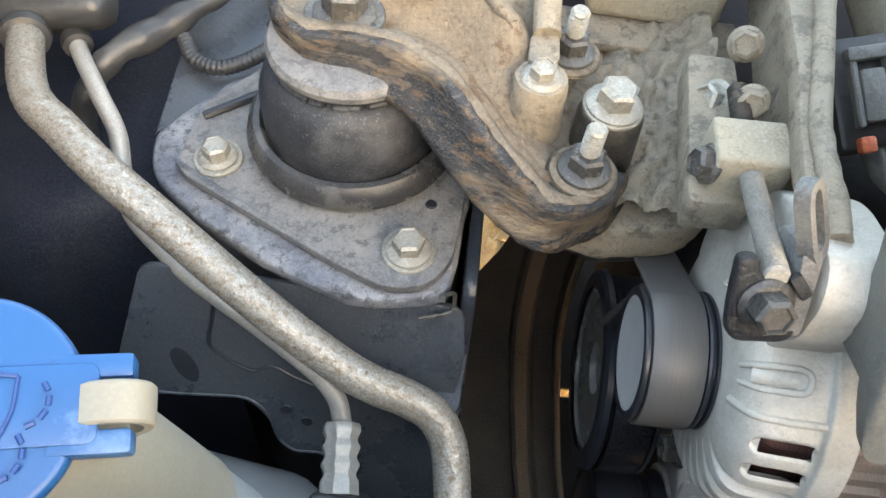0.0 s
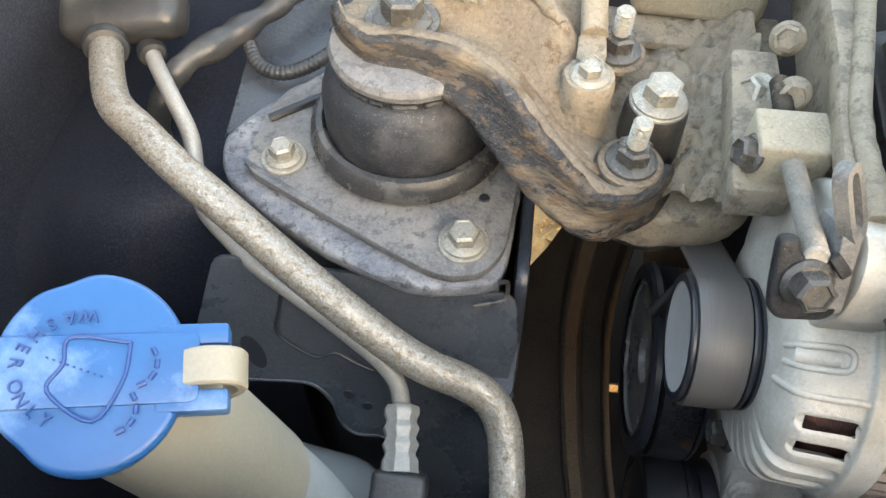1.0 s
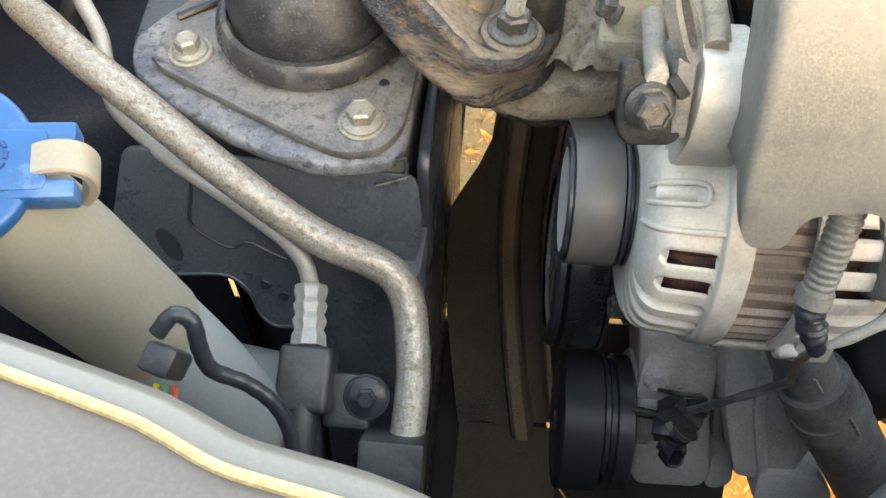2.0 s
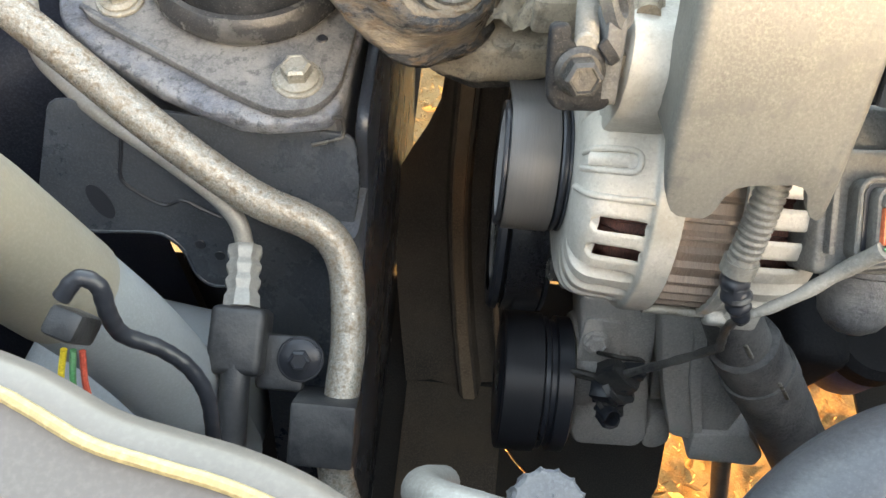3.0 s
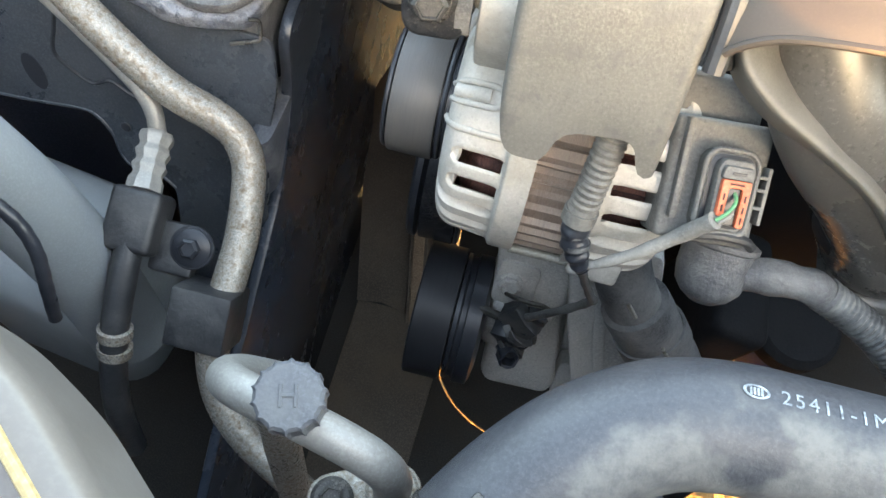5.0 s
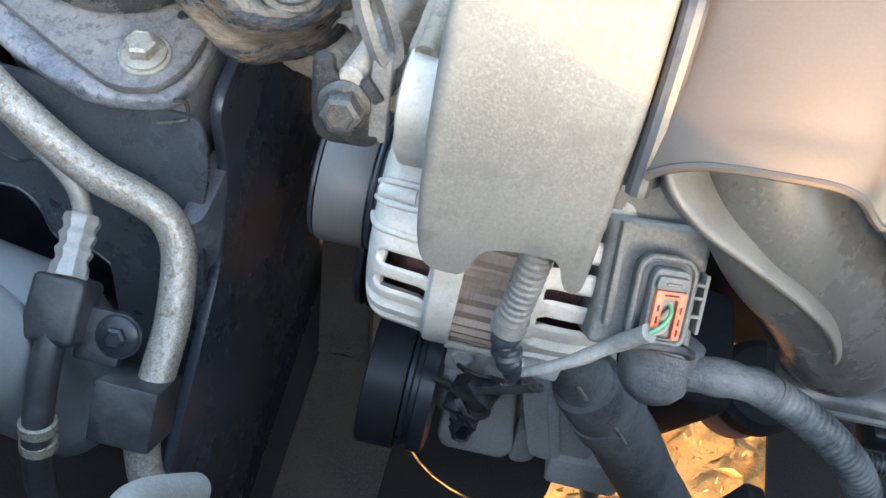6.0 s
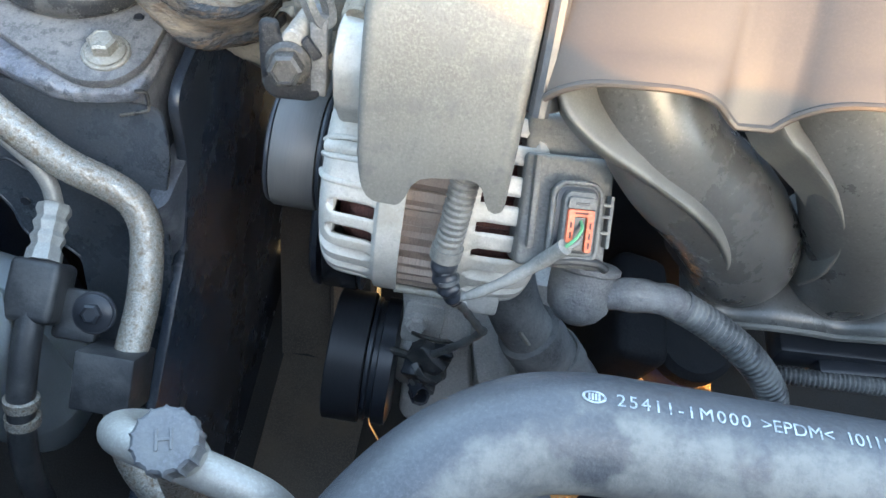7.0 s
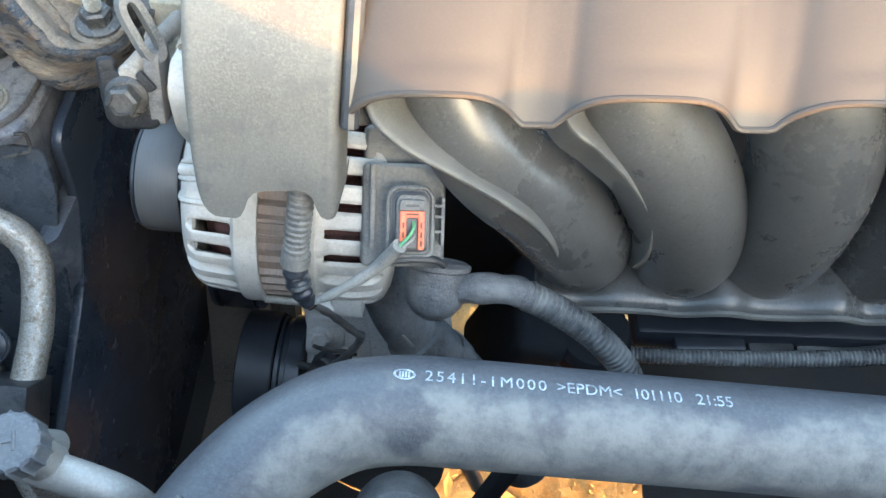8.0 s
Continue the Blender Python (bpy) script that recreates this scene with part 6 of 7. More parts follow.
def under_manifold():
    t = thing("harness_rail", "black plastic wiring rail under the manifold with a lime tag", "wiring rail")
    part("rail", box((0.26, 0.030, 0.022), pose(0.535, 0.232, 0.712, 0, -3, 2), 0.004, 2), M_PULLEY, t)
    part("plug", box((0.045, 0.024, 0.020), pose(0.452, 0.218, 0.704, 0, -4, 3), 0.003, 2), M_PULLEY, t)
    part("plug", box((0.030, 0.020, 0.018), pose(0.492, 0.217, 0.703, 0, -4, 3), 0.003, 2), M_BLACKPL, t)
    part("loom", loom([(0.405, 0.205, 0.700), (0.440, 0.203, 0.708), (0.475, 0.203, 0.712), (0.51, 0.204, 0.717), (0.55, 0.206, 0.724), (0.60, 0.21, 0.735)], 0.0055, 0.0026), M_LOOM, t, "black corrugated loom")
    part("tag", tube([(0.498, 0.211, 0.709), (0.505, 0.211, 0.709), (0.506, 0.210, 0.699), (0.500, 0.210, 0.698)], 0.0013, 8, 4), M_LIME, t, "lime plastic tag")
    part("cable", tube([(0.51, 0.215, 0.705), (0.545, 0.212, 0.712), (0.59, 0.218, 0.728), (0.64, 0.235, 0.75)], 0.0055, 12, 6), M_LOOM, t)
    part("cable", tube([(0.53, 0.222, 0.699), (0.56, 0.218, 0.702), (0.60, 0.215, 0.712), (0.65, 0.225, 0.72)], 0.0035, 12, 6), M_LOOM, t)


# ---- radiator hose ----
HOSE_R = 0.0222
HOSE = [(0.153, -0.040, 0.785), (0.161, -0.010, 0.797), (0.1745, 0.024, 0.8090), (0.1915, 0.055, 0.8205), (0.2130, 0.0795, 0.8300), (0.238, 0.0955, 0.8350), (0.262, 0.1012, 0.8365), (0.29, 0.102, 0.8365), (0.34, 0.102, 0.8365), (0.40, 0.102, 0.8365), (0.48, 0.102, 0.8365), (0.58, 0.102, 0.8365), (0.70, 0.102, 0.8365)]


def radiator_hose():
    t = thing("radiator_hose", "black dusty rubber radiator hose with white printed text", "hose")
    body = part("hose_body", tube(HOSE, HOSE_R, 48, 10), M_HOSE, t)
    # printed text follows the hose's round upper side
    a0 = radians(76)

    def wrap(x0, size):
        def f(co):
            a = a0 - co.y / HOSE_R
            r = HOSE_R + 0.00022 + co.z
            x = x0 + co.x
            zc = 0.8365
            return Vector((x, 0.1020 + r * math.cos(a), zc + r * math.sin(a)))
        return f
    size = 0.0072
    for words, x, gap in (("25411-1M000", 0.2950, 1.22), (">EPDM<", 0.3360, 1.0), ("101110", 0.3632, 0.92), ("21:55", 0.3862, 0.95)):
        part("print", text_mesh(words, size, 0.00005, bend=wrap(x, size), spread=gap), M_INK, body, "white printed " + words, smooth=0)
    own = bmesh.new()
    ring = [(0.0044 * math.cos(a), 0.0026 * math.sin(a)) for a in [k * math.pi / 12 for k in range(24)]]
    f = wrap(0.2630, size)
    outer = [own.verts.new(f(Vector((x, y, 0)))) for x, y in ring]
    inner = [own.verts.new(f(Vector((x * 0.78, y * 0.72, 0)))) for x, y in ring]
    for k in range(24):
        own.faces.new((outer[k], outer[(k + 1) % 24], inner[(k + 1) % 24], inner[k]))
    for x in (-0.0018, -0.0006, 0.0006, 0.0018):
        own.faces.new([own.verts.new(f(Vector((x + a, b, 0)))) for a, b in ((-0.0004, -0.0014), (0.0004, -0.0014), (0.0004, 0.0014), (-0.0004, 0.0014))])
    part("print_mark", own, M_INK, body, "white oval mark", smooth=0)
    d = Vector(HOSE[3]) - Vector(HOSE[2])
    m = axis(Vector(HOSE[2]).lerp(Vector(HOSE[3]), 0.6), d)
    part("spring_clamp", lathe([(HOSE_R + 0.0002, -0.006), (HOSE_R + 0.0016, -0.006), (HOSE_R + 0.0016, 0.006), (HOSE_R + 0.0002, 0.006)], m, 48, close=True), M_BOLTDARK, t, "steel spring clamp")
    part("clamp_ear", box((0.008, 0.018, 0.004), pose(0.1830, 0.0490, 0.8425, 12, 0, -35), 0.0012), M_BOLTDARK, t, "steel clamp ear")
    part("clamp_ear", box((0.006, 0.010, 0.004), pose(0.1935, 0.0450, 0.8410, 8, 6, -35), 0.0012), M_BOLTDARK, t, "steel clamp ear")
    return t


def front_bits():
    t = thing("radiator_tank", "pale grey plastic radiator tank below the hose", "radiator")
    part("tank", box((0.40, 0.05, 0.05), pose(0.52, 0.060, 0.755, 0, 0, 0), 0.012, 3), M_HEAD, t)
    t = thing("fan_motor", "round grey fan motor cover below the hose", "fan motor")
    part("motor_cap", lathe([(0, 0.012), (0.016, 0.011), (0.024, 0.006), (0.027, -0.002), (0.027, -0.03), (0, -0.03)], axis((0.268, 0.088, 0.690), (0.0, -0.5, 0.85)), 36), M_OLDHOSE, t)
    part("motor_arm", box((0.014, 0.012, 0.20), pose(0.335, 0.150, 0.58, -20, 20, 0), 0.003), M_ENGINE, t)
    part("shroud", prism(rounded([(0.18, 0.08), (0.30, 0.060), (0.62, 0.075), (0.62, 0.03), (0.18, 0.03)], 0.01), 0.55, 0.68, w=0.004), M_ENGINE, t)


# ---- air conditioning lines ----
def ac_lines():
    t = thing("suction_pipe", "thick weathered aluminium air conditioning pipe with brown stains", "pipe")
    low = [(-0.24, 0.435, 0.78), (-0.2244, 0.3978, 0.7923), (-0.1996, 0.3499, 0.8003), (-0.1744, 0.3279, 0.8003), (-0.1518, 0.3108, 0.7963), (-0.1195, 0.2925, 0.7853), (-0.0888, 0.276, 0.7713), (-0.0584, 0.2608, 0.7573), (-0.0286, 0.2492, 0.7413), (-0.0107, 0.2444, 0.7333), (0.0071, 0.2426, 0.7253), (0.021, 0.2386, 0.7173), (0.0298, 0.2284, 0.7073), (0.0339, 0.2113, 0.6973), (0.0362, 0.1908, 0.6873), (0.036, 0.1688, 0.6783), (0.035, 0.148, 0.669), (0.036, 0.13, 0.653), (0.046, 0.111, 0.636), (0.066, 0.096, 0.622), (0.1, 0.08, 0.605), (0.12, 0.07, 0.56)]
    part("pipe_body", tube(low, 0.0096, 24, 7), M_PIPE, t)
    m = axis((0.0295, 0.1480, 0.6715), (0.0, -0.80, -0.60), (1, 0, 0))
    part("clamp_block", box((0.034, 0.034, 0.034), m, 0.002, 2), M_BLACKPL, t, "square black rubber clamp block")
    part("top_boot", tube([(-0.233, 0.418, 0.786), (-0.246, 0.450, 0.772), (-0.252, 0.485, 0.766)], 0.0135, 20, 6), M_OLDHOSE, t, "black rubber boot")
    part("top_clamp", roughen(box((0.078, 0.034, 0.030), pose(-0.224, 0.428, 0.794, 30, -8, 6), 0.011, 4), 0.0015, 60), M_BLACKPL, t, "moulded black rubber clamp block")
    part("boot_collar", lathe([(0.0090, -0.004), (0.0128, -0.004), (0.0136, 0.0), (0.0128, 0.004), (0.0097, 0.005)], axis((-0.2265, 0.4020, 0.7915), (0.42, -0.87, 0.14)), 28), M_BLACKPL, t, "black rubber collar")
    t = thing("pressure_pipe", "thin aluminium pipe crimped onto a black rubber hose", "pipe")
    thin = [(-0.21, 0.425, 0.778), (-0.203, 0.4085, 0.781), (-0.1794, 0.3747, 0.781), (-0.1655, 0.356, 0.771), (-0.1590, 0.3370, 0.760), (-0.1490, 0.3165, 0.755), (-0.1290, 0.2985, 0.753), (-0.1065, 0.2825, 0.750), (-0.0765, 0.2675, 0.743), (-0.0520, 0.2545, 0.737), (-0.0370, 0.2470, 0.729), (-0.0285, 0.2405, 0.719), (-0.0250, 0.2325, 0.7085)]
    part("pipe_body", tube(thin, 0.0050, 16, 7), M_ALUCLEAN, t)
    part("boot_collar", lathe([(0.0048, -0.004), (0.0082, -0.004), (0.0088, 0.0), (0.0082, 0.004), (0.0052, 0.005)], axis((-0.2050, 0.4120, 0.7808), (0.55, -0.82, 0.05)), 24), M_BLACKPL, t, "black rubber collar")
    a, b = Vector((-0.0250, 0.2325, 0.7085)), Vector((-0.0215, 0.1985, 0.7005))
    d = b - a
    ln = d.length
    prof = [(0, 0), (0.0085, 0), (0.0092, 0.001)]
    for k in range(3):
        prof += [(0.0095, 0.004 + k * 0.0085), (0.0080, 0.0075 + k * 0.0085), (0.0080, 0.009 + k * 0.0085), (0.0095, 0.0115 + k * 0.0085)]
    prof += [(0.0098, ln - 0.0015), (0.0102, ln), (0, ln)]
    part("crimp_sleeve", lathe(prof, axis(a, d), 8 * 4, wobble=lambda x, h: 0.0005 * math.sin(8 * x)), M_ALUCLEAN, t, "bright crimped aluminium sleeve")
    hose = [b - d * 0.05, Vector((-0.0200, 0.180, 0.695)), Vector((-0.0190, 0.155, 0.684)), Vector((-0.0185, 0.125, 0.660)), Vector((-0.018, 0.100, 0.62)), Vector((-0.015, 0.085, 0.57))]
    part("rubber_hose", tube(hose, 0.0080, 18, 7), M_BLACKPL, t, "black rubber hose")
    part("clip", roughen(box((0.026, 0.029, 0.036), axis((-0.0205, 0.184, 0.692), (0, -0.9, -0.42), (1, 0, 0)), 0.004, 3), 0.0006, 90), M_BLACKPL, t, "black plastic hose clip")
    part("clip_arm", box((0.026, 0.030, 0.010), pose(0.0020, 0.178, 0.682, 25, 0, 0), 0.003, 2), M_BLACKPL, t)
    for z in (0.0, 0.010):
        part("lower_crimp", lathe([(0.0070, -0.004), (0.0098, -0.003), (0.0098, 0.003), (0.0070, 0.004)], axis((-0.0185, 0.128 - z * 0.7, 0.6625 - z), (0, -0.55, -0.83)), 20), M_PIPE, t)
    flange_bolt("clip_bolt", (0.0125, 0.1785, 0.6880), (0.05, -0.55, 0.83), 0.0105, 0.008, 0.0110, "dark bolt with round washer holding the hose clip", material=M_PULLEY, washer=0.0125)


def service_port():
    t = thing("service_port", "pale aluminium air conditioning pipe with grey knurled service cap", "service port")
    pts = [(0.092, 0.105, 0.740), (0.085, 0.096, 0.768), (0.0835, 0.0880, 0.788), (0.0900, 0.0820, 0.800), (0.1060, 0.0770, 0.806), (0.1260, 0.0725, 0.808), (0.1410, 0.0695, 0.8045), (0.1510, 0.0675, 0.797), (0.1565, 0.0660, 0.782), (0.1570, 0.0655, 0.760), (0.157, 0.065, 0.70)]
    part("pipe_body", tube(pts, 0.0078, 20, 7), M_ALUCLEAN, t)
    top = Vector((0.1205, 0.0705, 0.8505))
    d = Vector((0.03, -0.14, 0.99)).normalized()
    part("stem", lathe([(0, -0.045), (0.0085, -0.045), (0.0085, -0.012), (0, -0.012)], axis(top, d), 20), M_ALUCLEAN, t)
    prof = [(0, -0.015), (0.0108, -0.015), (0.0112, -0.014), (0.0112, -0.0012), (0.0100, 0.0), (0, 0.0003)]
    cap = part("cap", lathe(prof, axis(top, d), 112, wobble=lambda a, h: 0.0010 * max(0.0, math.cos(14 * a)) ** 3), M_GREYCAP, t, "grey knurled plastic cap", smooth=40)
    bm = bmesh.new()
    m = axis(top + d * 0.0004, d) @ pose(0, 0, 0, 0, 0, 15)
    for x in (-0.0024, 0.0024):
        box((0.0011, 0.0075, 0.0008), m @ pose(x, 0, 0), 0.0002, 1, bm)
    box((0.0050, 0.0011, 0.0008), m, 0.0002, 1, bm)
    part("letter", bm, M_GREYCAP, cap)
    lobes = [(0.1565 + 0.0128 * math.cos(radians(g)), 0.0655 + 0.0128 * math.sin(radians(g))) for g in range(-65, 126, 12)] + [(0.1345 + 0.0105 * math.cos(radians(g)), 0.0570 + 0.0105 * math.sin(radians(g))) for g in range(115, 296, 15)]
    part("flange", prism(lobes, 0.750, 0.762, w=0.0015), M_PIPE, t, "two-eared aluminium flange")
    part("flange_collar", lathe([(0.0078, 0), (0.0108, 0), (0.0108, 0.003), (0.0095, 0.0045), (0.0078, 0.0045)], pose(0.157, 0.0655, 0.7618), 32), M_PIPE, t)
    part("spare_pipe", tube([(0.104, 0.085, 0.780), (0.103, 0.080, 0.74), (0.1035, 0.075, 0.69), (0.106, 0.066, 0.62)], 0.0085, 14, 5), M_PIPE, t)
    flange_bolt("flange_screw", (0.1345, 0.0570, 0.7620), (0, -0.1, 1), 0.0095, 0.006, 0.0088, "dark bolt on the pipe flange", material=M_BOLTDARK)


# ---- washer reservoir ----
def washer_reservoir():
    t = thing("washer_reservoir", "yellowed translucent plastic washer fluid reservoir with long filler neck", "reservoir")
    pts = [(-0.0865, 0.1420, 0.906), (-0.085, 0.145, 0.885), (-0.080, 0.151, 0.845), (-0.071, 0.157, 0.790), (-0.060, 0.161, 0.730), (-0.050, 0.160, 0.660), (-0.045, 0.155, 0.58)]
    part("filler_neck", tube(pts[:4], 0.0222, 32, 7, radius=lambda u: 0.95 + 0.14 * min(1, u * 1.6)), M_NECK, t, "yellowed upper neck")
    part("lower_neck", tube(pts[3:], 0.0232, 32, 7, radius=lambda u: 1.0 + 0.1 * u), M_TANK, t, "grey translucent lower neck")
    bm = box((0.13, 0.10, 0.16), pose(-0.100, 0.190, 0.565, 0, 0, -8), 0.03, 5)
    part("tank", bm, M_TANK, t, "grey-blue translucent tank")
    c = thing("filler_cap", "bright blue plastic washer fluid cap with embossed text", "cap")
    n = Vector((0.20, -0.24, 0.95)).normalized()
    m = axis((-0.0870, 0.1405, 0.9140), n, (0, 1, 0.2)) @ pose(0, 0, 0, 0, 0, 12)
    out = [(0.0255 * math.cos(a) * (1.0 - 0.05 * max(0, math.cos(3 * a + 0.6)) ** 4), 0.0278 * math.sin(a) * (1.0 - 0.05 * max(0, math.cos(3 * a + 0.6)) ** 4)) for a in [2 * math.pi * k / 72 for k in range(72)]]
    lid = part("lid", prism(out, -0.007, 0.0, m, 0.0022, segs=3), M_BLUE, c)
    part("skirt", lathe([(0, -0.014), (0.0225, -0.014), (0.0235, -0.006), (0, -0.006)], m, 48), M_BLUE, c)
    part("raised_bar", prism(rounded([(-0.032, -0.0098), (0.0285, -0.0098), (0.0285, 0.0098), (-0.032, 0.0098)], 0.003), -0.001, 0.0010, m, 0.0007), M_BLUE, lid)
    for s in (-1, 1):
        part("latch_fork", box((0.0195, 0.0062, 0.010), m @ pose(0.0265, 0.0092 * s, -0.0045), 0.0012, 2), M_BLUE, c)
    part("latch_base", box((0.010, 0.018, 0.008), m @ pose(0.0205, 0, -0.0048), 0.001, 2), M_BLUE, c)
    part("latch_hook", strip([(0.0245, -0.0005), (0.0300, 0.0018), (0.0350, 0.0015), (0.0385, -0.0020), (0.0395, -0.0080), (0.0380, -0.016), (0.034, -0.024)], m, 0.0105, 0.0030), M_NECK, c, "cream plastic hook")
    # embossed windscreen mark and letters, worn smooth; darker blue paints their shade
    bm = bmesh.new()
    up = lambda x, y: m @ Vector((x, y, 0.0013))
    rot = pose(0, 0, 0, 0, 0, -22)
    R = lambda x, y: rot @ Vector((x, y, 0))
    P = lambda x, y: m @ (R(x * 1.45, y * 1.45) + Vector((-0.0030, 0.0, 0.0013)))
    tube([P(0.0068, 0.0080), P(0.0085, 0.001), P(0.0066, -0.0076), P(-0.0030, -0.0052), P(-0.0026, 0.0002), P(-0.0035, 0.0052), P(0.0068, 0.0080)], 0.00055, 6, 5, bm)
    for k in range(9):
        tube([P(-0.006 + 0.0013 * k, 0.0004), P(-0.0056 + 0.0013 * k, 0.0004)], 0.0003, 6, 1, bm)
    for y in (0.0045, -0.0045):
        for k in range(4):
            a = radians(-55 + 32 * k)
            tube([P(0.0088 + 0.0044 * math.cos(a), y + 0.0044 * math.sin(a)), P(0.0088 + 0.0044 * math.cos(a + 0.36), y + 0.0044 * math.sin(a + 0.36))], 0.00075, 6, 2, bm)
    part("embossed_mark", bm, M_BLUEDARK, lid, "embossed windscreen washer mark")
    for word, start, step in (("WASHER", 88, 16.5), ("ONLY", 195, 15)):
        bm = bmesh.new()
        for k, ch in enumerate(word):
            a = start + step * k
            text_mesh(ch, 0.0050, 0.0004, bm, m @ Matrix.Translation((0.0170 * math.cos(radians(a)) - 0.0015, 0.0150 * math.sin(radians(a)), 0.0012)) @ pose(0, 0, 0, 0, 0, a + 90))
        part("embossed_text", bm, M_BLUEDARK, lid, "embossed word " + word, smooth=0)
    w = thing("level_sensor_loom", "black twisted wiring loom and plug on the washer reservoir", "cable")
    part("plug", box((0.011, 0.010, 0.020), pose(-0.031, 0.113, 0.853, 20, 10, -15), 0.002, 2), M_BLACKPL, w)
    part("loom", tube([(-0.031, 0.116, 0.866), (-0.026, 0.121, 0.870), (-0.021, 0.121, 0.866), (-0.020, 0.117, 0.856), (-0.018, 0.115, 0.845), (-0.009, 0.116, 0.834), (-0.001, 0.114, 0.824), (0.004, 0.109, 0.812), (0.004, 0.103, 0.795), (0.001, 0.098, 0.770)], 0.0030, 14, 9, radius=lambda u: 0.95 + 0.035 * math.sin(u * 120)), M_PULLEY, w)
    for k, mt in enumerate((M_YELLOW, M_GREEN, M_RED)):
        part("lead", tube([(-0.035 + 0.003 * k, 0.108, 0.845), (-0.038 + 0.004 * k, 0.102, 0.834), (-0.041 + 0.005 * k, 0.098, 0.82)], 0.0011, 8, 4), mt, w, ("yellow", "green", "red")[k] + " wire")


# ---- headlamp ----
def headlamp():
    t = thing("headlamp", "hazy grey headlamp housing with amber reflecting edge", "headlamp")
    edge = [(x, y, 0.940) for x, y in ((-0.10, 0.095), (-0.05, 0.082), (0.0, 0.0690), (0.012, 0.0650), (0.0245, 0.0597), (0.036, 0.0572), (0.050, 0.0545), (0.062, 0.0508), (0.073, 0.0455), (0.083, 0.0400), (0.090, 0.0355), (0.097, 0.0300), (0.104, 0.0245), (0.112, 0.0185), (0.120, 0.0120), (0.130, 0.0), (0.136, -0.03))]
    ln = spline(edge, 5)
    n = len(ln)
    bm = bmesh.new()
    rows = []
    for i, p in enumerate(ln):
        tng = (ln[min(i + 1, n - 1)] - ln[max(i - 1, 0)]).normalized()
        inn = Vector((tng.y, -tng.x, 0)).normalized()
        row = [p - Vector((0, 0, 0.045)) - inn * 0.004, p - Vector((0, 0, 0.012)) - inn * 0.001, p - Vector((0, 0, 0.003)), p + inn * 0.003, p + inn * 0.0078 + Vector((0, 0, 0.001)), p + inn * 0.0084 + Vector((0, 0, -0.0010)), p + inn * 0.026 + Vector((0, 0, -0.002)), p + inn * 0.050 + Vector((0, 0, -0.008))]
        rows.append([bm.verts.new(q) for q in row])
    for a, b in zip(rows, rows[1:]):
        for k in range(len(a) - 1):
            bm.faces.new((a[k], a[k + 1], b[k + 1], b[k]))
    part("housing", bm, M_HEAD, t, smooth=60)
    amber = []
    for i, p in enumerate(ln):
        tng = (ln[min(i + 1, n - 1)] - ln[max(i - 1, 0)]).normalized()
        inn = Vector((tng.y, -tng.x, 0)).normalized()
        amber.append(p + inn * 0.0083 + Vector((0, 0, 0.0008)))
    part("amber_edge", tube(amber, 0.0014, 8, 0), M_CHROMEY, t, "shiny amber edge")
    part("bulb_cap", lathe([(0, 0.002), (0.008, 0.002), (0.009, 0.0), (0.014, -0.001), (0.015, -0.003), (0, -0.003)], axis((0.062, 0.022, 0.9355), (0, 0, 1)), 36), M_PULLEYFACE, t, "round grey lens")
    return t


PLUG_AT = (0.1945, 0.347, 0.862)


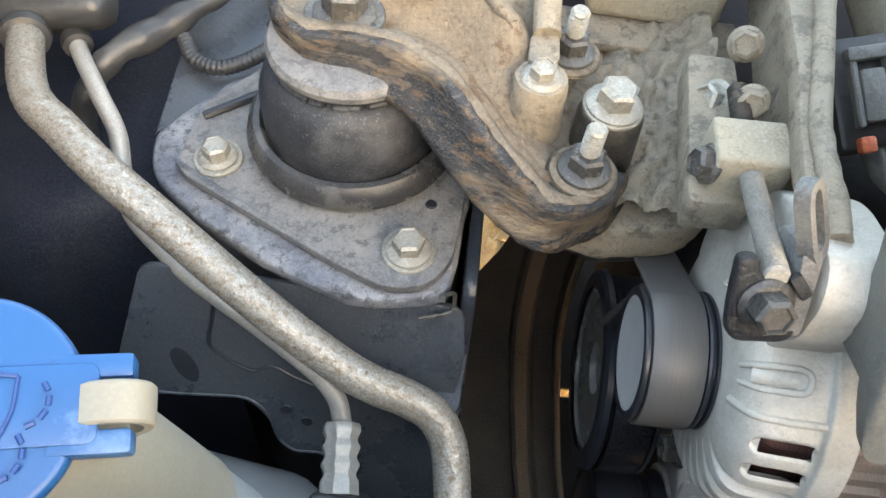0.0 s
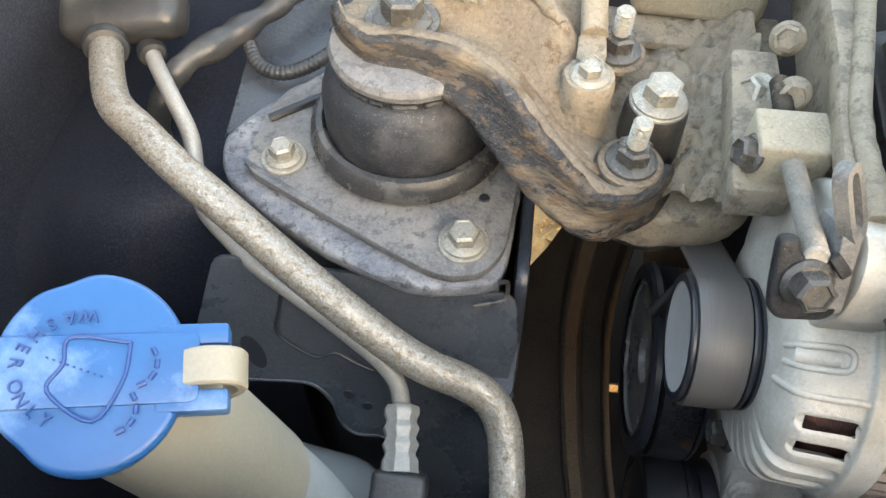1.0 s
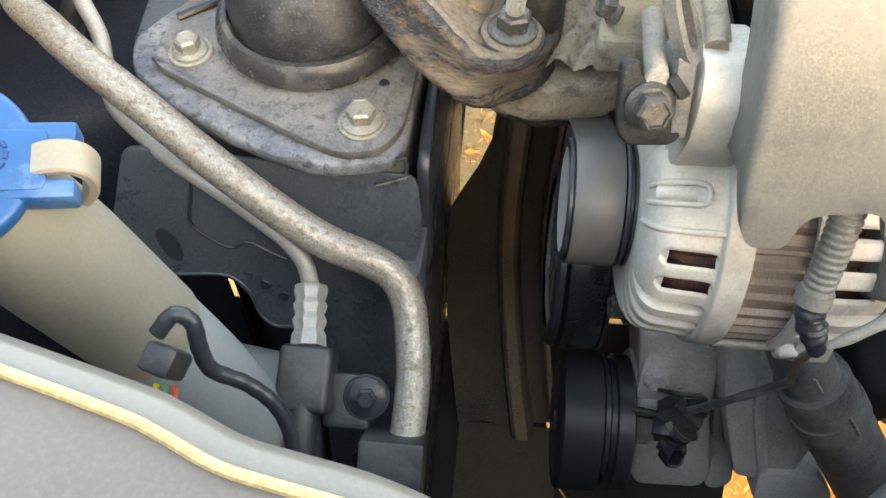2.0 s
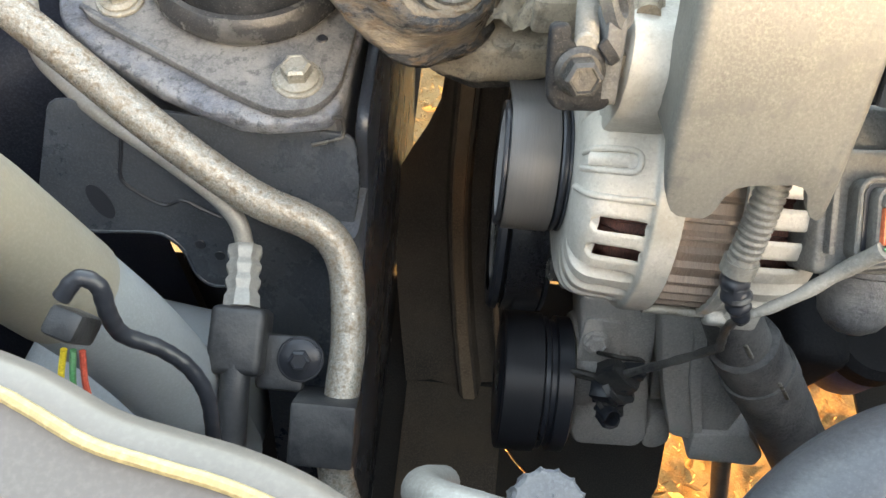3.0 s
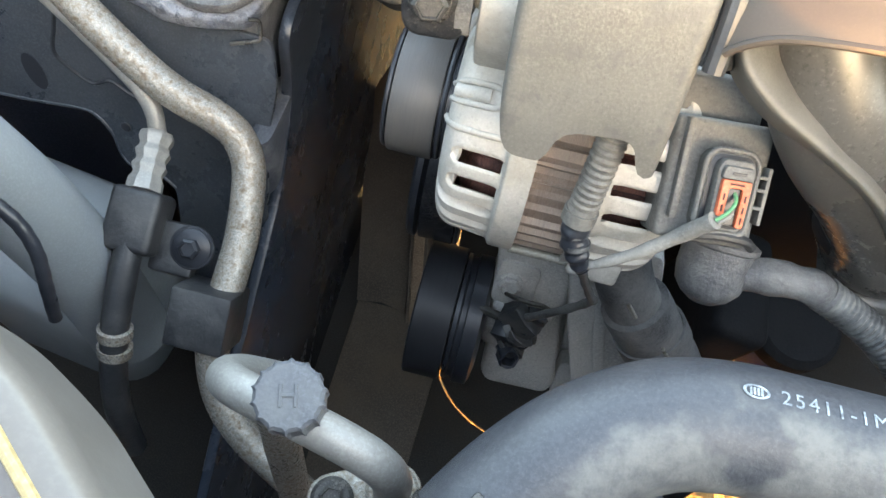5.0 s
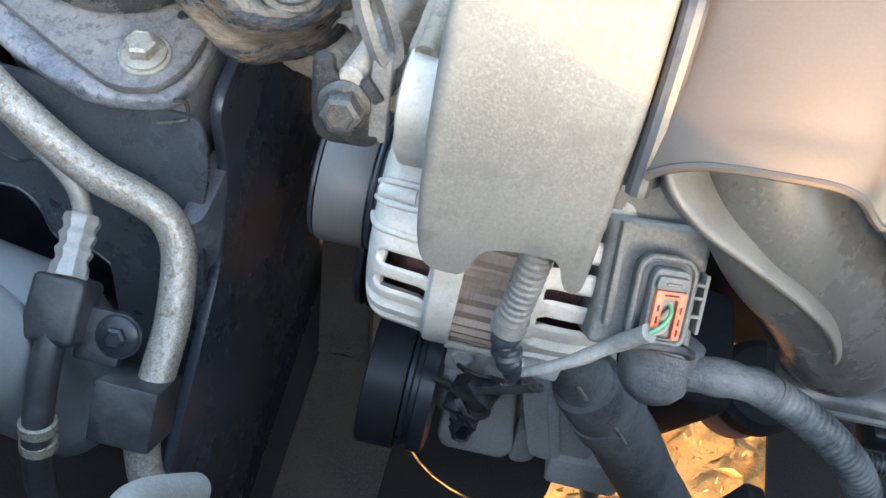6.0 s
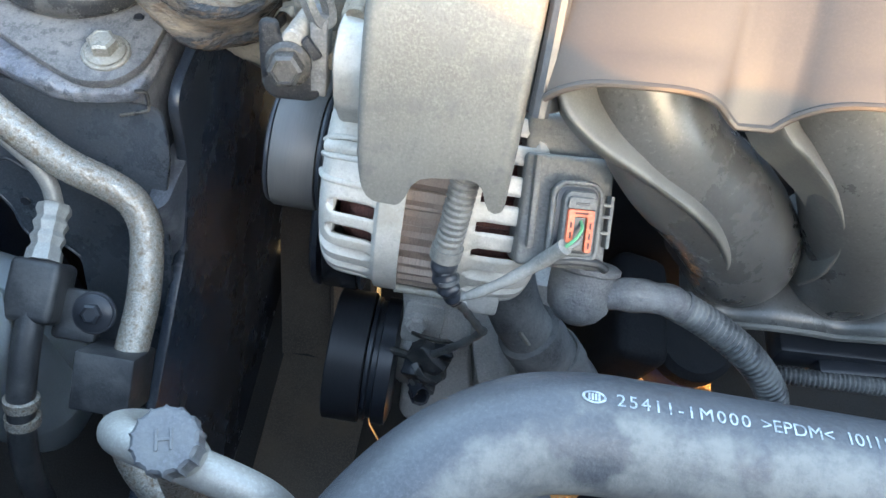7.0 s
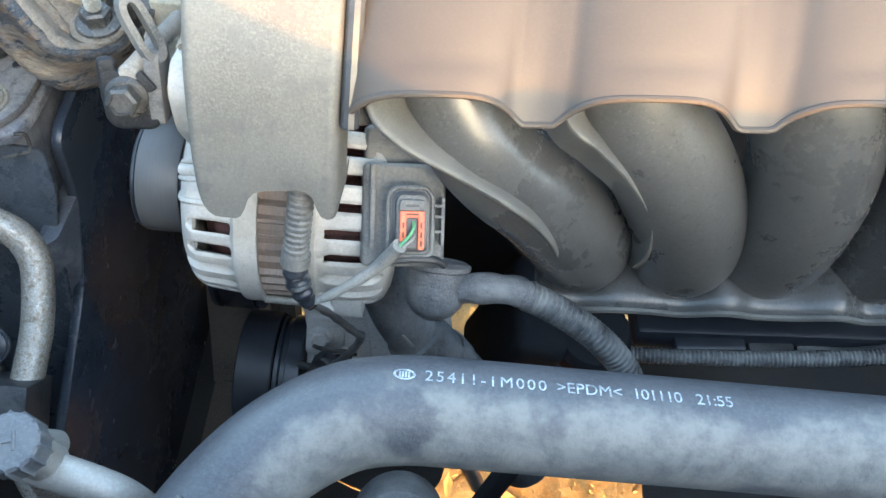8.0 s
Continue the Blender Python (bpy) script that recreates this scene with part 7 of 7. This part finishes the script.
def fender_hoses():
    t = thing("heater_hoses", "black hoses and taped loom along the fender shelf", "hose")
    part("hose", roughen(tube([(-0.205, 0.372, 0.700), (-0.200, 0.382, 0.750), (-0.185, 0.402, 0.778), (-0.160, 0.432, 0.782), (-0.135, 0.463, 0.786), (-0.118, 0.50, 0.79), (-0.10, 0.55, 0.80)], 0.0078, 18, 12, radius=lambda u: 1.0 + 0.10 * math.sin(u * 61) + 0.12 * math.sin(u * 17)), 0.0012, 110), M_BLACKPL, t, "black taped lumpy hose")
    part("ribbed_loom", loom([(-0.150, 0.432, 0.775), (-0.140, 0.418, 0.772), (-0.122, 0.414, 0.772), (-0.100, 0.428, 0.776), (-0.084, 0.455, 0.782), (-0.070, 0.50, 0.79)], 0.0048, 0.0030), M_BLACKPL, t, "thin ribbed loom")
    part("plug", box((0.012, 0.010, 0.010), pose(-0.138, 0.4655, 0.7990, 10, 0, 35), 0.002, 2), M_ORANGE, t, "small orange plug")
    bm = bmesh.new()
    for k in range(10):
        box((0.0012, 0.020, 0.0012), pose(-0.160 + 0.0015 * k, 0.462 + 0.0006 * k, 0.798, 0, 40, 20), 0, 1, bm)
    part("hose_clamp", bm, M_BOLTDARK, t)
    s = thing("coil_plug_far", "grey plug with orange clip beyond the belt strap", "connector")
    m = axis(PLUG_AT, (-0.05, -0.55, 0.83), (0, 0.83, 0.55)) @ pose(0, 0, 0, 0, 0, 14)
    part("plug", prism(rounded([(-0.016, -0.024), (0.016, -0.024), (0.016, 0.026), (-0.016, 0.026)], 0.003), -0.022, -0.002, m, 0.002), M_BLACKPL, s)
    part("side_rib", box((0.004, 0.030, 0.010), m @ pose(-0.0185, -0.004, -0.010), 0.001, 1), M_BLACKPL, s)
    for x in (-0.0075, 0.0075):
        part("latch_rail", box((0.0030, 0.030, 0.006), m @ pose(x, 0.0, 0.000), 0.0008, 1), M_GREYPL, s)
    part("latch_bar", box((0.020, 0.006, 0.007), m @ pose(0, 0.017, 0.001), 0.0012, 2), M_GREYPL, s)
    part("latch_tab", prism(rounded([(-0.0055, -0.013), (0.0055, -0.013), (0.0050, 0.010), (-0.0050, 0.010)], 0.0015), -0.002, 0.0030, m, 0.0008), M_GREYPL, s, "pale grey latch tab")
    for x in (-0.0065, 0.0065):
        part("clip", box((0.0070, 0.0070, 0.0060), m @ pose(x, -0.0225, 0.0005), 0.0014, 2), M_ORANGE, s, "orange clip")
    part("lead", tube([m @ Vector(q) for q in ((0.0, -0.022, -0.010), (0.004, -0.034, -0.013), (0.016, -0.044, -0.020), (0.034, -0.048, -0.03))], 0.0050, 12, 6), M_LOOM, s)


M_GREYCAP = mat("grey_blue_cap_plastic", (0.085, 0.092, 0.105), (0.065, 0.070, 0.080), 0.55, dust=(0.13, 0.135, 0.14), dust_amount=0.25, scale=90, bump=0.2)

# ---- assembly ----
ground_sheet()
leaf_litter()
frame_rail()
apron_panel()
inner_fender()
closing_walls()
splash_panels()
engine_block()
engine_mount()
mount_arm()
mount_bolts()
timing_bracket()
valve_cover()
belt_adjuster()
belt_drive()
plug_pose = alternator()
looms(plug_pose)
compressor()
thermostat_hose()
oil_filter()
engine_cover()
intake_manifold()
under_manifold()
radiator_hose()
front_bits()
ac_lines()
service_port()
washer_reservoir()
headlamp()
fender_hoses()
